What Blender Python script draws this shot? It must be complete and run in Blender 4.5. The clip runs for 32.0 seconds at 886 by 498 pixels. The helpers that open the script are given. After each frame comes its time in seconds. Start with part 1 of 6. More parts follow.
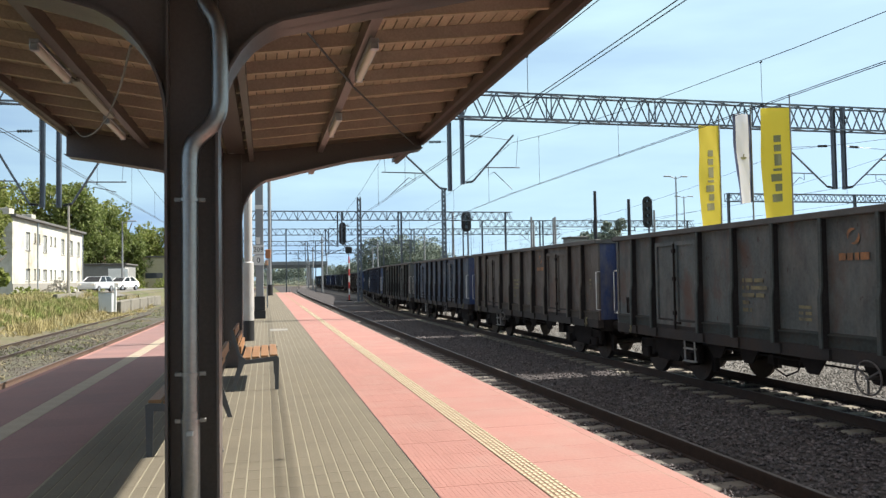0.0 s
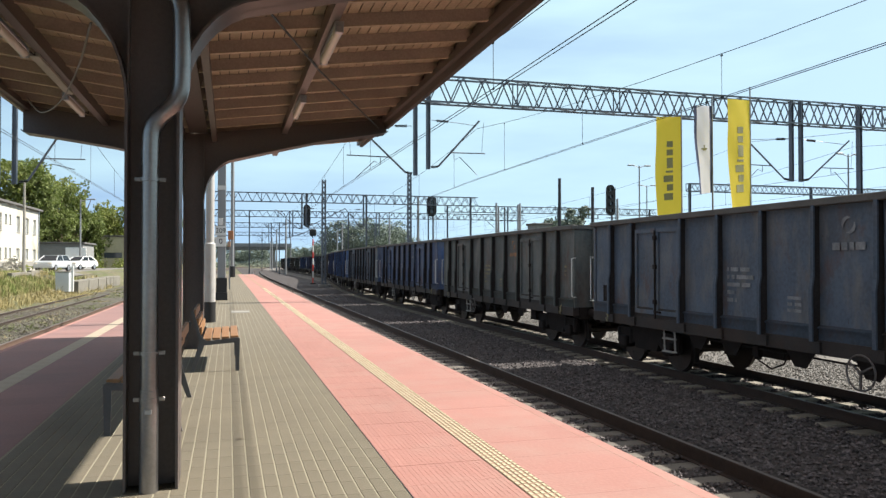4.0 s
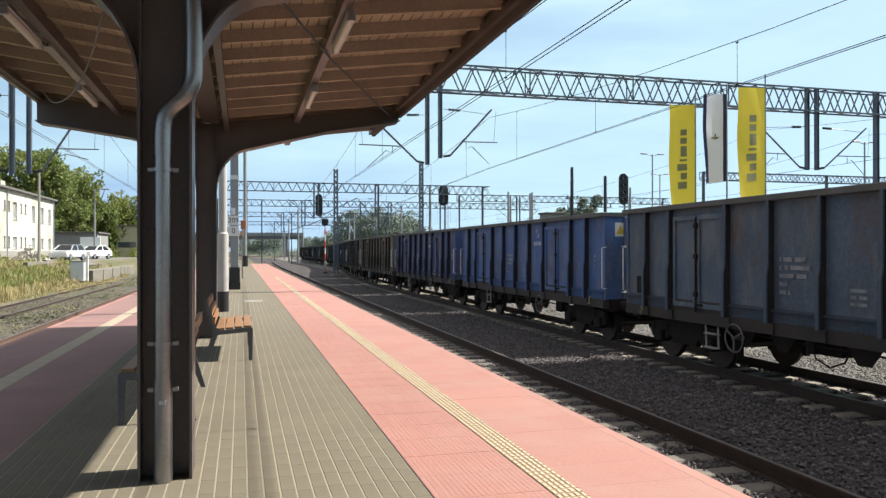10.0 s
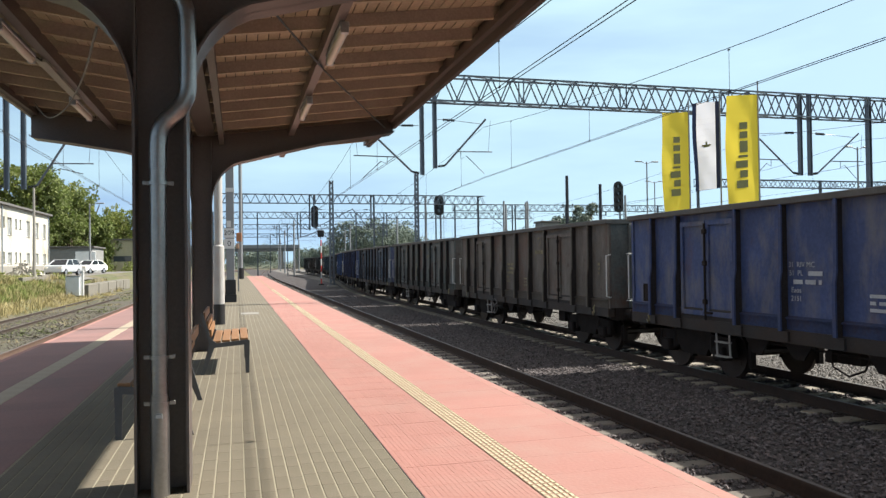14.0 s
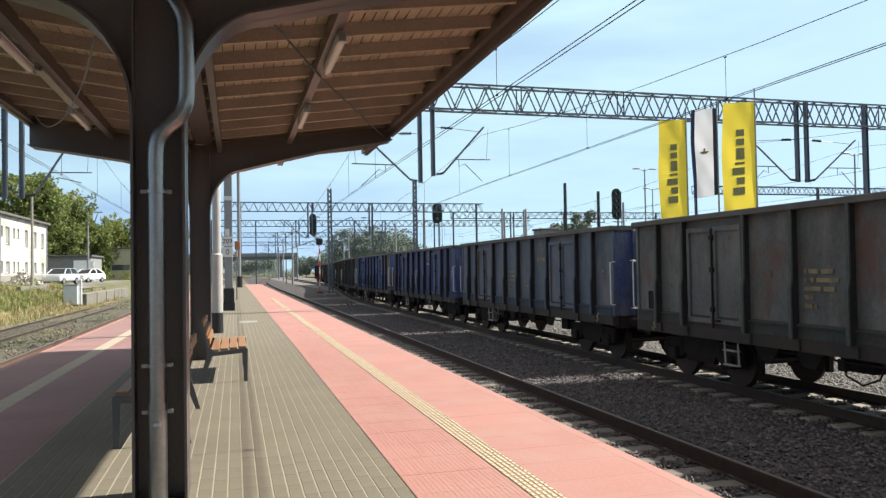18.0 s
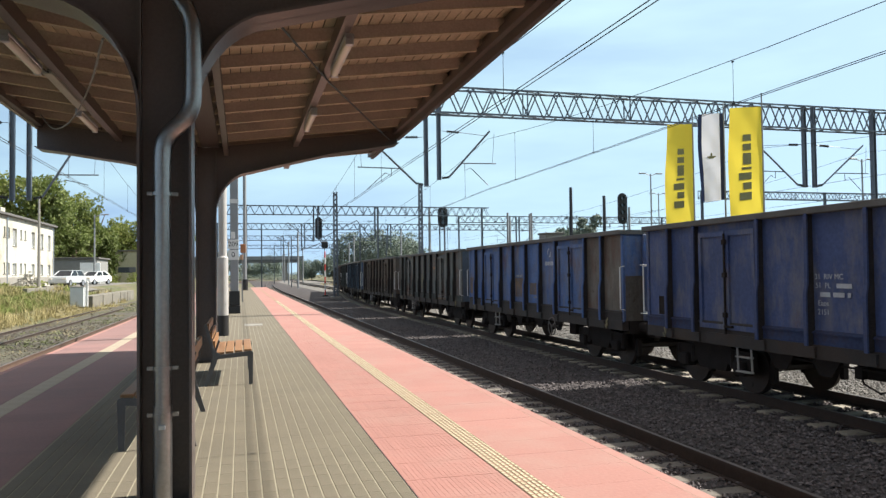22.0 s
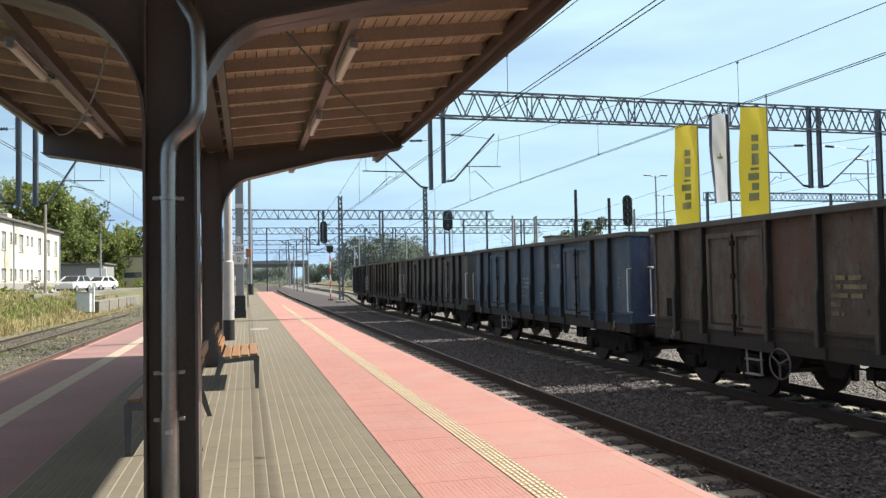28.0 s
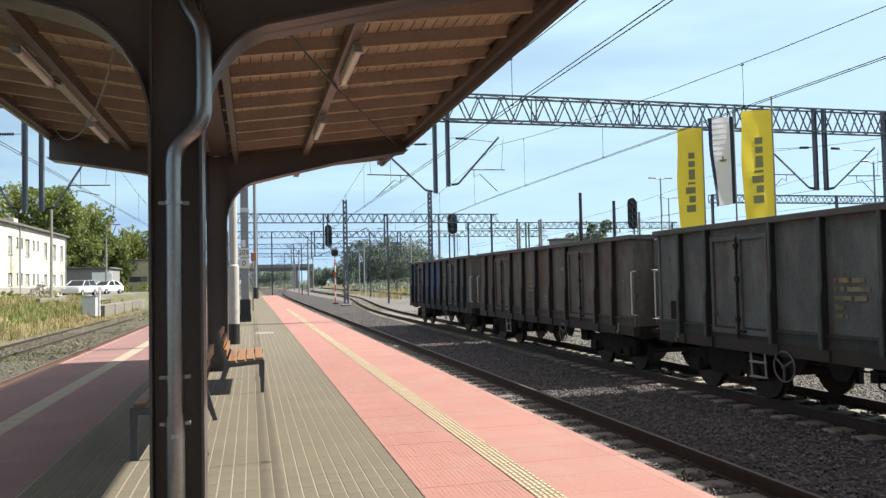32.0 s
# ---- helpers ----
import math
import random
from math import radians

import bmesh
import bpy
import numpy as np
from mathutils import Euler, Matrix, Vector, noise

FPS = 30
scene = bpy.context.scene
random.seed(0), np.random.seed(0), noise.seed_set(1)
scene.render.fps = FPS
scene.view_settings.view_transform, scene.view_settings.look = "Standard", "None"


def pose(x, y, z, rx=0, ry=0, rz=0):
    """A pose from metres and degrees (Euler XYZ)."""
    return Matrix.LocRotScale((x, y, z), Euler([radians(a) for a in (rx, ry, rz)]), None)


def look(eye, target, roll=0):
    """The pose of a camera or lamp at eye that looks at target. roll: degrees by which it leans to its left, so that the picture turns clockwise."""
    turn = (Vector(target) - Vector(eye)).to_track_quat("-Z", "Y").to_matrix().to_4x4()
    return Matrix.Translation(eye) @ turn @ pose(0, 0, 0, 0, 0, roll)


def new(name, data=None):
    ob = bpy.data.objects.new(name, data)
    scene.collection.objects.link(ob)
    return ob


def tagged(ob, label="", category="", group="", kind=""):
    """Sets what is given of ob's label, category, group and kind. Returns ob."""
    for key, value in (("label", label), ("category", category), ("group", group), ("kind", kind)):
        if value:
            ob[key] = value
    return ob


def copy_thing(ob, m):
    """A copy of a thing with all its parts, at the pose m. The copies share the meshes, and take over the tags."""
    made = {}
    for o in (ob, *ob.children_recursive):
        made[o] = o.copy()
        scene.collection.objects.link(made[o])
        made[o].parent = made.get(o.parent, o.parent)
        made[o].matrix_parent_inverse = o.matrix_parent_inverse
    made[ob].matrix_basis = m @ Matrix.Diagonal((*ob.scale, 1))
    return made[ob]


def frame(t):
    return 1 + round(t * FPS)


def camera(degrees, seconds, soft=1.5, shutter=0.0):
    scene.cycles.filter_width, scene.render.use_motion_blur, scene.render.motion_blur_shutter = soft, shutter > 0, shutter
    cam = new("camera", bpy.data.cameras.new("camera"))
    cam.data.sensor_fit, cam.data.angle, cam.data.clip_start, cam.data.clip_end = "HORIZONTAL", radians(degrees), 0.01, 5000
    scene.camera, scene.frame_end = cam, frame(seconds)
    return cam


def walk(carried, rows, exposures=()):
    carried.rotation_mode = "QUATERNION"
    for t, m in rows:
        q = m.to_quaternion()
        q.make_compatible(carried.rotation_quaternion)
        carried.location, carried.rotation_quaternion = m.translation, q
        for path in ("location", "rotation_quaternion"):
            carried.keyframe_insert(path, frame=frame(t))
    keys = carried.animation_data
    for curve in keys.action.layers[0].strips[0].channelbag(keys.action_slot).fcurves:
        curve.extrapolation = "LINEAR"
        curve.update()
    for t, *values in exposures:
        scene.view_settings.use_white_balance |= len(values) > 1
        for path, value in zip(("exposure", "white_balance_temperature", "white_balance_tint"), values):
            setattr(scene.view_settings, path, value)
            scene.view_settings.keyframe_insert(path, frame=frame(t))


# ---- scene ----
cam = camera(61.05, 32.0, soft=1.4)
PATH = [
    (0.0, pose(-0.002, 0.032, 1.549, 92.163, 0.930, -13.290)),
    (0.5, pose(-0.003, 0.028, 1.551, 92.273, 0.919, -13.366)),
    (1.0, pose(-0.003, 0.019, 1.547, 92.326, 0.910, -13.659)),
    (1.5, pose(-0.002, 0.015, 1.548, 92.474, 0.645, -14.273)),
    (2.0, pose(-0.002, -0.015, 1.542, 92.464, 0.988, -15.166)),
    (2.5, pose(0.005, -0.054, 1.541, 92.267, 1.294, -15.578)),
    (3.0, pose(0.008, -0.062, 1.545, 91.915, 0.774, -15.755)),
    (3.5, pose(0.010, -0.069, 1.543, 91.387, 0.143, -16.079)),
    (5.5, pose(0.012, -0.054, 1.550, 90.594, 0.052, -15.650)),
    (6.0, pose(0.007, -0.047, 1.546, 90.831, 0.007, -15.568)),
    (6.5, pose(0.005, -0.047, 1.547, 91.021, -0.171, -15.454)),
    (7.0, pose(0.006, -0.043, 1.546, 91.034, 0.376, -15.459)),
    (7.5, pose(0.007, -0.045, 1.552, 91.075, 0.485, -15.290)),
    (8.0, pose(0.012, -0.034, 1.548, 90.850, 0.295, -15.053)),
    (8.5, pose(0.012, -0.035, 1.549, 90.492, 0.206, -15.136)),
    (9.0, pose(0.014, -0.035, 1.546, 90.202, 0.385, -15.286)),
    (9.5, pose(0.013, -0.040, 1.545, 90.082, 0.387, -15.418)),
    (10.0, pose(0.010, -0.033, 1.552, 90.142, 0.074, -15.072)),
    (10.5, pose(0.007, -0.031, 1.554, 90.391, -0.010, -15.060)),
    (11.0, pose(0.014, -0.046, 1.548, 90.590, 0.142, -15.400)),
    (11.5, pose(0.016, -0.051, 1.543, 90.449, 0.460, -15.761)),
    (12.0, pose(0.017, -0.050, 1.544, 90.185, 0.449, -15.625)),
    (12.5, pose(0.015, -0.048, 1.550, 90.099, 0.659, -15.559)),
    (13.0, pose(0.013, -0.050, 1.550, 90.419, 0.846, -15.569)),
    (13.5, pose(0.012, -0.044, 1.547, 90.621, 0.779, -15.494)),
    (14.0, pose(0.011, -0.042, 1.550, 90.895, 0.814, -15.360)),
    (14.5, pose(0.012, -0.034, 1.545, 91.219, 1.247, -15.243)),
    (16.5, pose(0.011, -0.050, 1.547, 91.879, 1.167, -15.446)),
    (17.0, pose(0.010, -0.049, 1.545, 91.741, 1.026, -15.445)),
    (17.5, pose(0.011, -0.044, 1.549, 91.537, 1.173, -15.393)),
    (18.0, pose(0.014, -0.055, 1.548, 91.484, 0.999, -15.470)),
    (18.5, pose(0.012, -0.048, 1.547, 91.335, 0.977, -15.434)),
    (19.0, pose(0.012, -0.045, 1.549, 91.303, 1.141, -15.395)),
    (19.5, pose(0.014, -0.045, 1.548, 91.405, 1.224, -15.388)),
    (20.0, pose(0.011, -0.046, 1.547, 91.623, 0.762, -15.276)),
    (20.5, pose(0.009, -0.041, 1.550, 91.729, 0.785, -15.172)),
    (21.0, pose(0.006, -0.030, 1.546, 92.062, 1.057, -15.169)),
    (21.5, pose(0.012, -0.044, 1.543, 92.045, 1.400, -15.238)),
    (22.0, pose(0.011, -0.027, 1.547, 91.786, 0.730, -15.073)),
    (22.5, pose(0.006, -0.022, 1.549, 91.808, 0.961, -14.984)),
    (23.0, pose(0.010, -0.023, 1.547, 91.918, 0.859, -14.986)),
    (23.5, pose(0.010, -0.015, 1.545, 91.760, 0.871, -14.923)),
    (24.0, pose(0.005, -0.002, 1.544, 91.830, 0.929, -14.508)),
    (24.5, pose(0.008, -0.003, 1.546, 91.815, 0.947, -14.332)),
    (25.0, pose(0.007, 0.002, 1.549, 91.738, 1.419, -14.214)),
    (25.5, pose(0.010, 0.002, 1.541, 91.644, 1.664, -14.112)),
    (27.5, pose(0.007, -0.006, 1.542, 92.139, 1.034, -14.442)),
    (28.0, pose(0.008, -0.016, 1.543, 92.048, 1.076, -14.679)),
    (28.5, pose(0.006, -0.014, 1.545, 92.061, 1.231, -14.646)),
    (29.0, pose(0.006, -0.014, 1.545, 92.307, 1.395, -14.522)),
    (29.5, pose(0.003, -0.012, 1.545, 92.508, 1.037, -14.398)),
    (30.0, pose(0.004, -0.013, 1.544, 92.384, 1.118, -14.248)),
    (30.5, pose(0.006, -0.002, 1.544, 92.293, 1.157, -14.176)),
    (31.0, pose(0.002, 0.003, 1.546, 92.266, 1.313, -14.223)),
    (31.5, pose(0.004, -0.007, 1.548, 92.316, 1.088, -14.300)),
    (32.0, pose(0.006, -0.011, 1.546, 92.309, 1.220, -14.314)),]
walk(cam, PATH)

# light: high sun from beyond the train, clear sky with thin cloud
SUN_DIR = Vector((1.0, 0.05, 1.018)).normalized()      # towards the sun
sun_data = bpy.data.lights.new("sun", "SUN")
sun_data.energy, sun_data.angle, sun_data.color = 4.55, radians(0.53), (1.0, 0.95, 0.87)
sun = new("sun", sun_data)
sun.matrix_world = look(SUN_DIR * 50, (0, 0, 0))
world = bpy.data.worlds.new("sky")
scene.world = world
world.use_nodes = True
wn, wl = world.node_tree.nodes, world.node_tree.links
wn.clear()
sky = wn.new("ShaderNodeTexSky")
sky.sky_type, sky.sun_disc = "NISHITA", False
sky.sun_elevation = math.asin(SUN_DIR.z)
sky.sun_rotation = math.atan2(SUN_DIR.x, SUN_DIR.y)
sky.air_density, sky.dust_density, sky.ozone_density = 1.0, 0.5, 0.5
wbg = wn.new("ShaderNodeBackground")
wbg.inputs[1].default_value = 0.085
wout = wn.new("ShaderNodeOutputWorld")
wtc = wn.new("ShaderNodeTexCoord")
wmap = wn.new("ShaderNodeMapping")
wmap.inputs["Scale"].default_value = (1.2, 1.6, 7.0)
wmap.inputs["Rotation"].default_value = (0.12, 0.1, 0.0)
wno = wn.new("ShaderNodeTexNoise")
wno.inputs["Scale"].default_value, wno.inputs["Detail"].default_value = 1.6, 6.0
wramp = wn.new("ShaderNodeMapRange")
wramp.inputs["From Min"].default_value, wramp.inputs["From Max"].default_value = 0.40, 0.70
wramp.inputs["To Min"].default_value, wramp.inputs["To Max"].default_value = 0.05, 0.6
wsep = wn.new("ShaderNodeSeparateXYZ")
wveil = wn.new("ShaderNodeMapRange")          # thin cirrus grows towards the sun's side of the sky
wveil.inputs["From Min"].default_value, wveil.inputs["From Max"].default_value = -0.35, 0.65
wveil.inputs["To Min"].default_value, wveil.inputs["To Max"].default_value = 0.0, 0.5
wsum = wn.new("ShaderNodeMath")
wsum.operation = "ADD"
wl.new(wtc.outputs["Generated"], wsep.inputs[0])
wl.new(wsep.outputs["X"], wveil.inputs["Value"])
wl.new(wramp.outputs["Result"], wsum.inputs[0])
wl.new(wveil.outputs["Result"], wsum.inputs[1])
wlift = wn.new("ShaderNodeVectorMath")        # clear air: little haze towards the horizon
wlift.operation = "ADD"
wlift.inputs[1].default_value = (0, 0, 0.27)
wnorm = wn.new("ShaderNodeVectorMath")
wnorm.operation = "NORMALIZE"
wmix = wn.new("ShaderNodeMixRGB")
wmix.inputs[2].default_value = (3.55, 4.95, 5.2, 1)
wl.new(wtc.outputs["Generated"], wmap.inputs["Vector"])
wl.new(wtc.outputs["Generated"], wlift.inputs[0])
wl.new(wlift.outputs[0], wnorm.inputs[0])
wl.new(wnorm.outputs[0], sky.inputs["Vector"])
wl.new(wmap.outputs["Vector"], wno.inputs["Vector"])
wl.new(wno.outputs["Fac"], wramp.inputs["Value"])
wl.new(wsum.outputs[0], wmix.inputs[0])
wl.new(sky.outputs[0], wmix.inputs[1])
whigh = wn.new("ShaderNodeMapRange")          # warm white overhead, out of view, added to take blue from the shade
whigh.interpolation_type = "SMOOTHSTEP"
whigh.inputs["From Min"].default_value, whigh.inputs["From Max"].default_value = 0.40, 0.85
whigh.inputs["To Min"].default_value, whigh.inputs["To Max"].default_value = 0.0, 0.85
wmix2 = wn.new("ShaderNodeMixRGB")
wmix2.inputs[2].default_value = (4.9, 4.55, 4.35, 1)
wl.new(wsep.outputs["Z"], whigh.inputs["Value"])
wl.new(whigh.outputs["Result"], wmix2.inputs[0])
wl.new(wmix.outputs[0], wmix2.inputs[1])
wl.new(wmix2.outputs[0], wbg.inputs[0])
wl.new(wbg.outputs[0], wout.inputs[0])
scene.view_settings.exposure = 1.30

# ---- materials ----
MATS = {}


def mat(name, col, rough=0.7, metal=0.0, var=0.15, scale=3.0, fine=40.0, bump=0.15, dirt=None, dirt_amt=0.5, dirt_scale=0.8, streak=1.0, spec=0.4, island=0.0, objrand=0.0, scuff=None, bloom=None, bloom_at=0.6):
    """Painted or natural surface: two scales of variation, optional dirt colour in patches, fine relief."""
    if name in MATS:
        return MATS[name]
    m = bpy.data.materials.new(name)
    m.use_nodes = True
    n, l = m.node_tree.nodes, m.node_tree.links
    b = n["Principled BSDF"]
    b.inputs["Roughness"].default_value, b.inputs["Metallic"].default_value = rough, metal
    b.inputs["Specular IOR Level"].default_value = spec
    tc = n.new("ShaderNodeTexCoord")
    n1 = n.new("ShaderNodeTexNoise")
    n1.inputs["Scale"].default_value, n1.inputs["Detail"].default_value = scale, 5.0
    n2 = n.new("ShaderNodeTexNoise")
    n2.inputs["Scale"].default_value, n2.inputs["Detail"].default_value = fine, 3.0
    coord = tc.outputs["Object"]
    if scuff:          # each wagon wears its own pattern
        info, shift = n.new("ShaderNodeObjectInfo"), n.new("ShaderNodeVectorMath")
        times = n.new("ShaderNodeMath")
        times.operation, times.inputs[1].default_value = "MULTIPLY", 57.0
        l.new(info.outputs["Random"], times.inputs[0])
        l.new(coord, shift.inputs[0])
        l.new(times.outputs[0], shift.inputs[1])
        coord = shift.outputs[0]
    for x in (n1, n2):
        l.new(coord, x.inputs["Vector"])
    add = n.new("ShaderNodeMath")
    add.operation = "ADD"
    l.new(n1.outputs["Fac"], add.inputs[0])
    l.new(n2.outputs["Fac"], add.inputs[1])
    mr = n.new("ShaderNodeMapRange")
    mr.inputs["From Min"].default_value, mr.inputs["From Max"].default_value = 0.6, 1.4
    mr.inputs["To Min"].default_value, mr.inputs["To Max"].default_value = 1 - var, 1 + var
    l.new(add.outputs[0], mr.inputs["Value"])
    src = mr.outputs["Result"]
    if island or objrand:
        if island:
            g = n.new("ShaderNodeNewGeometry")
            rnd, amt = g.outputs["Random Per Island"], island
        else:
            g = n.new("ShaderNodeObjectInfo")
            rnd, amt = g.outputs["Random"], objrand
        m2 = n.new("ShaderNodeMapRange")
        m2.inputs["To Min"].default_value, m2.inputs["To Max"].default_value = 1 - amt, 1 + amt
        l.new(rnd, m2.inputs["Value"])
        mu = n.new("ShaderNodeMath")
        mu.operation = "MULTIPLY"
        l.new(src, mu.inputs[0])
        l.new(m2.outputs["Result"], mu.inputs[1])
        src = mu.outputs[0]
    vm = n.new("ShaderNodeVectorMath")
    vm.operation = "SCALE"
    vm.inputs[0].default_value = col
    l.new(src, vm.inputs["Scale"])
    colout = vm.outputs[0]
    if dirt:
        n3 = n.new("ShaderNodeTexNoise")
        n3.inputs["Scale"].default_value, n3.inputs["Detail"].default_value = dirt_scale, 8.0
        n3.inputs["Roughness"].default_value = 0.65
        mp = n.new("ShaderNodeMapping")
        mp.inputs["Scale"].default_value = (1.0, 1.0, 1.0 / streak)
        l.new(coord, mp.inputs["Vector"])
        l.new(mp.outputs["Vector"], n3.inputs["Vector"])
        m3 = n.new("ShaderNodeMapRange")
        m3.inputs["From Min"].default_value, m3.inputs["From Max"].default_value = 0.45, 0.68
        m3.inputs["To Max"].default_value = dirt_amt
        l.new(n3.outputs["Fac"], m3.inputs["Value"])
        mx = n.new("ShaderNodeMixRGB")
        mx.inputs[2].default_value = (*dirt, 1)
        l.new(m3.outputs["Result"], mx.inputs[0])
        l.new(colout, mx.inputs[1])
        colout = mx.outputs[0]
    if scuff:          # chalky worn paint in upright smears
        n4 = n.new("ShaderNodeTexNoise")
        n4.inputs["Scale"].default_value, n4.inputs["Detail"].default_value = 2.2, 9.0
        n4.inputs["Roughness"].default_value = 0.7
        mp = n.new("ShaderNodeMapping")
        mp.inputs["Location"].default_value = (3.1, 7.7, 1.3)
        mp.inputs["Scale"].default_value = (1.0, 1.0, 0.35)
        l.new(coord, mp.inputs["Vector"])
        l.new(mp.outputs["Vector"], n4.inputs["Vector"])
        m4 = n.new("ShaderNodeMapRange")
        m4.inputs["From Min"].default_value, m4.inputs["From Max"].default_value = 0.47, 0.66
        m4.inputs["To Max"].default_value = 0.55
        l.new(n4.outputs["Fac"], m4.inputs["Value"])
        mx = n.new("ShaderNodeMixRGB")
        mx.inputs[2].default_value = (*scuff, 1)
        l.new(m4.outputs["Result"], mx.inputs[0])
        l.new(colout, mx.inputs[1])
        colout = mx.outputs[0]
    if bloom:          # rust: broad soft blooms and small pocks
        for sc, lo, hi, amt, stretch in ((0.95, bloom_at - 0.07, bloom_at + 0.06, 0.75, 0.55), (7.0, bloom_at + 0.03, bloom_at + 0.08, 0.85, 0.5)):
            n5 = n.new("ShaderNodeTexNoise")
            n5.inputs["Scale"].default_value, n5.inputs["Detail"].default_value, n5.inputs["Roughness"].default_value = sc, 9.0, 0.68
            mp = n.new("ShaderNodeMapping")
            mp.inputs["Location"].default_value = (11.3 * sc, 5.1, 2.7)
            mp.inputs["Scale"].default_value = (1.0, 1.0, stretch)
            l.new(coord, mp.inputs["Vector"])
            l.new(mp.outputs["Vector"], n5.inputs["Vector"])
            m5 = n.new("ShaderNodeMapRange")
            m5.inputs["From Min"].default_value, m5.inputs["From Max"].default_value = lo, hi
            m5.inputs["To Max"].default_value = amt
            l.new(n5.outputs["Fac"], m5.inputs["Value"])
            mx = n.new("ShaderNodeMixRGB")
            mx.inputs[2].default_value = (*(bloom if sc < 2 else [0.45 * v for v in bloom]), 1)
            l.new(m5.outputs["Result"], mx.inputs[0])
            l.new(colout, mx.inputs[1])
            colout = mx.outputs[0]
    l.new(colout, b.inputs["Base Color"])
    if bump:
        bp = n.new("ShaderNodeBump")
        bp.inputs["Strength"].default_value, bp.inputs["Distance"].default_value = bump, 0.02
        l.new(n2.outputs["Fac"], bp.inputs["Height"])
        l.new(bp.outputs[0], b.inputs["Normal"])
    MATS[name] = m
    return m


def translucent(m, col, amount):
    """Thin cloth that lets sunlight through."""
    n, l = m.node_tree.nodes, m.node_tree.links
    tr, mx = n.new("ShaderNodeBsdfTranslucent"), n.new("ShaderNodeMixShader")
    tr.inputs["Color"].default_value = (*col, 1)
    mx.inputs[0].default_value = amount
    l.new(n["Principled BSDF"].outputs[0], mx.inputs[1])
    l.new(tr.outputs[0], mx.inputs[2])
    l.new(mx.outputs[0], n["Material Output"].inputs["Surface"])


def glass(name, col=(0.02, 0.03, 0.04)):
    m = mat(name, col, rough=0.06, var=0.05, bump=0, spec=0.8)
    return m


# ---- mesh helpers ----
def box(bm, x0, x1, y0, y1, z0, z1, bev=0.0):
    vs = [bm.verts.new(p) for p in ((x0, y0, z0), (x1, y0, z0), (x1, y1, z0), (x0, y1, z0), (x0, y0, z1), (x1, y0, z1), (x1, y1, z1), (x0, y1, z1))]
    fs = [bm.faces.new([vs[i] for i in f]) for f in ((3, 2, 1, 0), (4, 5, 6, 7), (0, 1, 5, 4), (1, 2, 6, 5), (2, 3, 7, 6), (3, 0, 4, 7))]
    if bev:
        es = list({e for f in fs for e in f.edges})
        bmesh.ops.bevel(bm, geom=es, offset=bev, segments=1, affect="EDGES")
    return vs


def tube(bm, pts, r, seg=8, cap=True, r2=None):
    """A round bar along a line of points."""
    pts = [Vector(p) for p in pts]
    rings, u = [], None
    for i, p in enumerate(pts):
        d = (pts[min(i + 1, len(pts) - 1)] - pts[max(i - 1, 0)]).normalized()
        if u is None:
            u = d.cross(Vector((0, 0, 1)) if abs(d.z) < 0.9 else Vector((1, 0, 0))).normalized()
        else:
            u = (u - d * u.dot(d)).normalized()
        v = d.cross(u)
        rr = r if r2 is None else r + (r2 - r) * i / (len(pts) - 1)
        rings.append([bm.verts.new(p + u * (rr * math.cos(2 * math.pi * k / seg)) + v * (rr * math.sin(2 * math.pi * k / seg))) for k in range(seg)])
    for a, b in zip(rings, rings[1:]):
        for k in range(seg):
            bm.faces.new((a[k], a[(k + 1) % seg], b[(k + 1) % seg], b[k]))
    if cap:
        bm.faces.new(rings[0])
        bm.faces.new(rings[-1][::-1])


def beam(bm, a, b, w, h=None):
    """A square bar from a to b."""
    h = h or w
    a, b = Vector(a), Vector(b)
    d = (b - a).normalized()
    u = d.cross(Vector((0, 0, 1)) if abs(d.z) < 0.95 else Vector((1, 0, 0))).normalized()
    v = d.cross(u)
    r = [[bm.verts.new(p + u * (sx * w / 2) + v * (sy * h / 2)) for sx, sy in ((-1, -1), (1, -1), (1, 1), (-1, 1))] for p in (a, b)]
    for k in range(4):
        bm.faces.new((r[0][k], r[0][(k + 1) % 4], r[1][(k + 1) % 4], r[1][k]))
    bm.faces.new(r[0][::-1])
    bm.faces.new(r[1])


def extrude_xz(bm, pts, y0, y1):
    """A prism from an outline in x and z."""
    a = [bm.verts.new((x, y0, z)) for x, z in pts]
    b = [bm.verts.new((x, y1, z)) for x, z in pts]
    n = len(pts)
    bm.faces.new(a)
    bm.faces.new(b[::-1])
    for k in range(n):
        bm.faces.new((a[k], b[k], b[(k + 1) % n], a[(k + 1) % n]))


def extrude_yz(bm, pts, x0, x1):
    a = [bm.verts.new((x0, y, z)) for y, z in pts]
    b = [bm.verts.new((x1, y, z)) for y, z in pts]
    n = len(pts)
    bm.faces.new(a)
    bm.faces.new(b[::-1])
    for k in range(n):
        bm.faces.new((a[k], b[k], b[(k + 1) % n], a[(k + 1) % n]))


def finish(bm, name, material, smooth=False):
    bmesh.ops.recalc_face_normals(bm, faces=bm.faces)
    me = bpy.data.meshes.new(name)
    bm.to_mesh(me)
    bm.free()
    for m in material if isinstance(material, (list, tuple)) else (material,):
        me.materials.append(m)
    if smooth:
        for p in me.polygons:
            p.use_smooth = True
        me.set_sharp_from_angle(angle=radians(40))
    return me


def part(name, bm, material, parent, label="", smooth=False):
    ob = new(name, finish(bm, name, material, smooth))
    ob.parent = parent
    if label:
        ob["label"] = label
    return ob


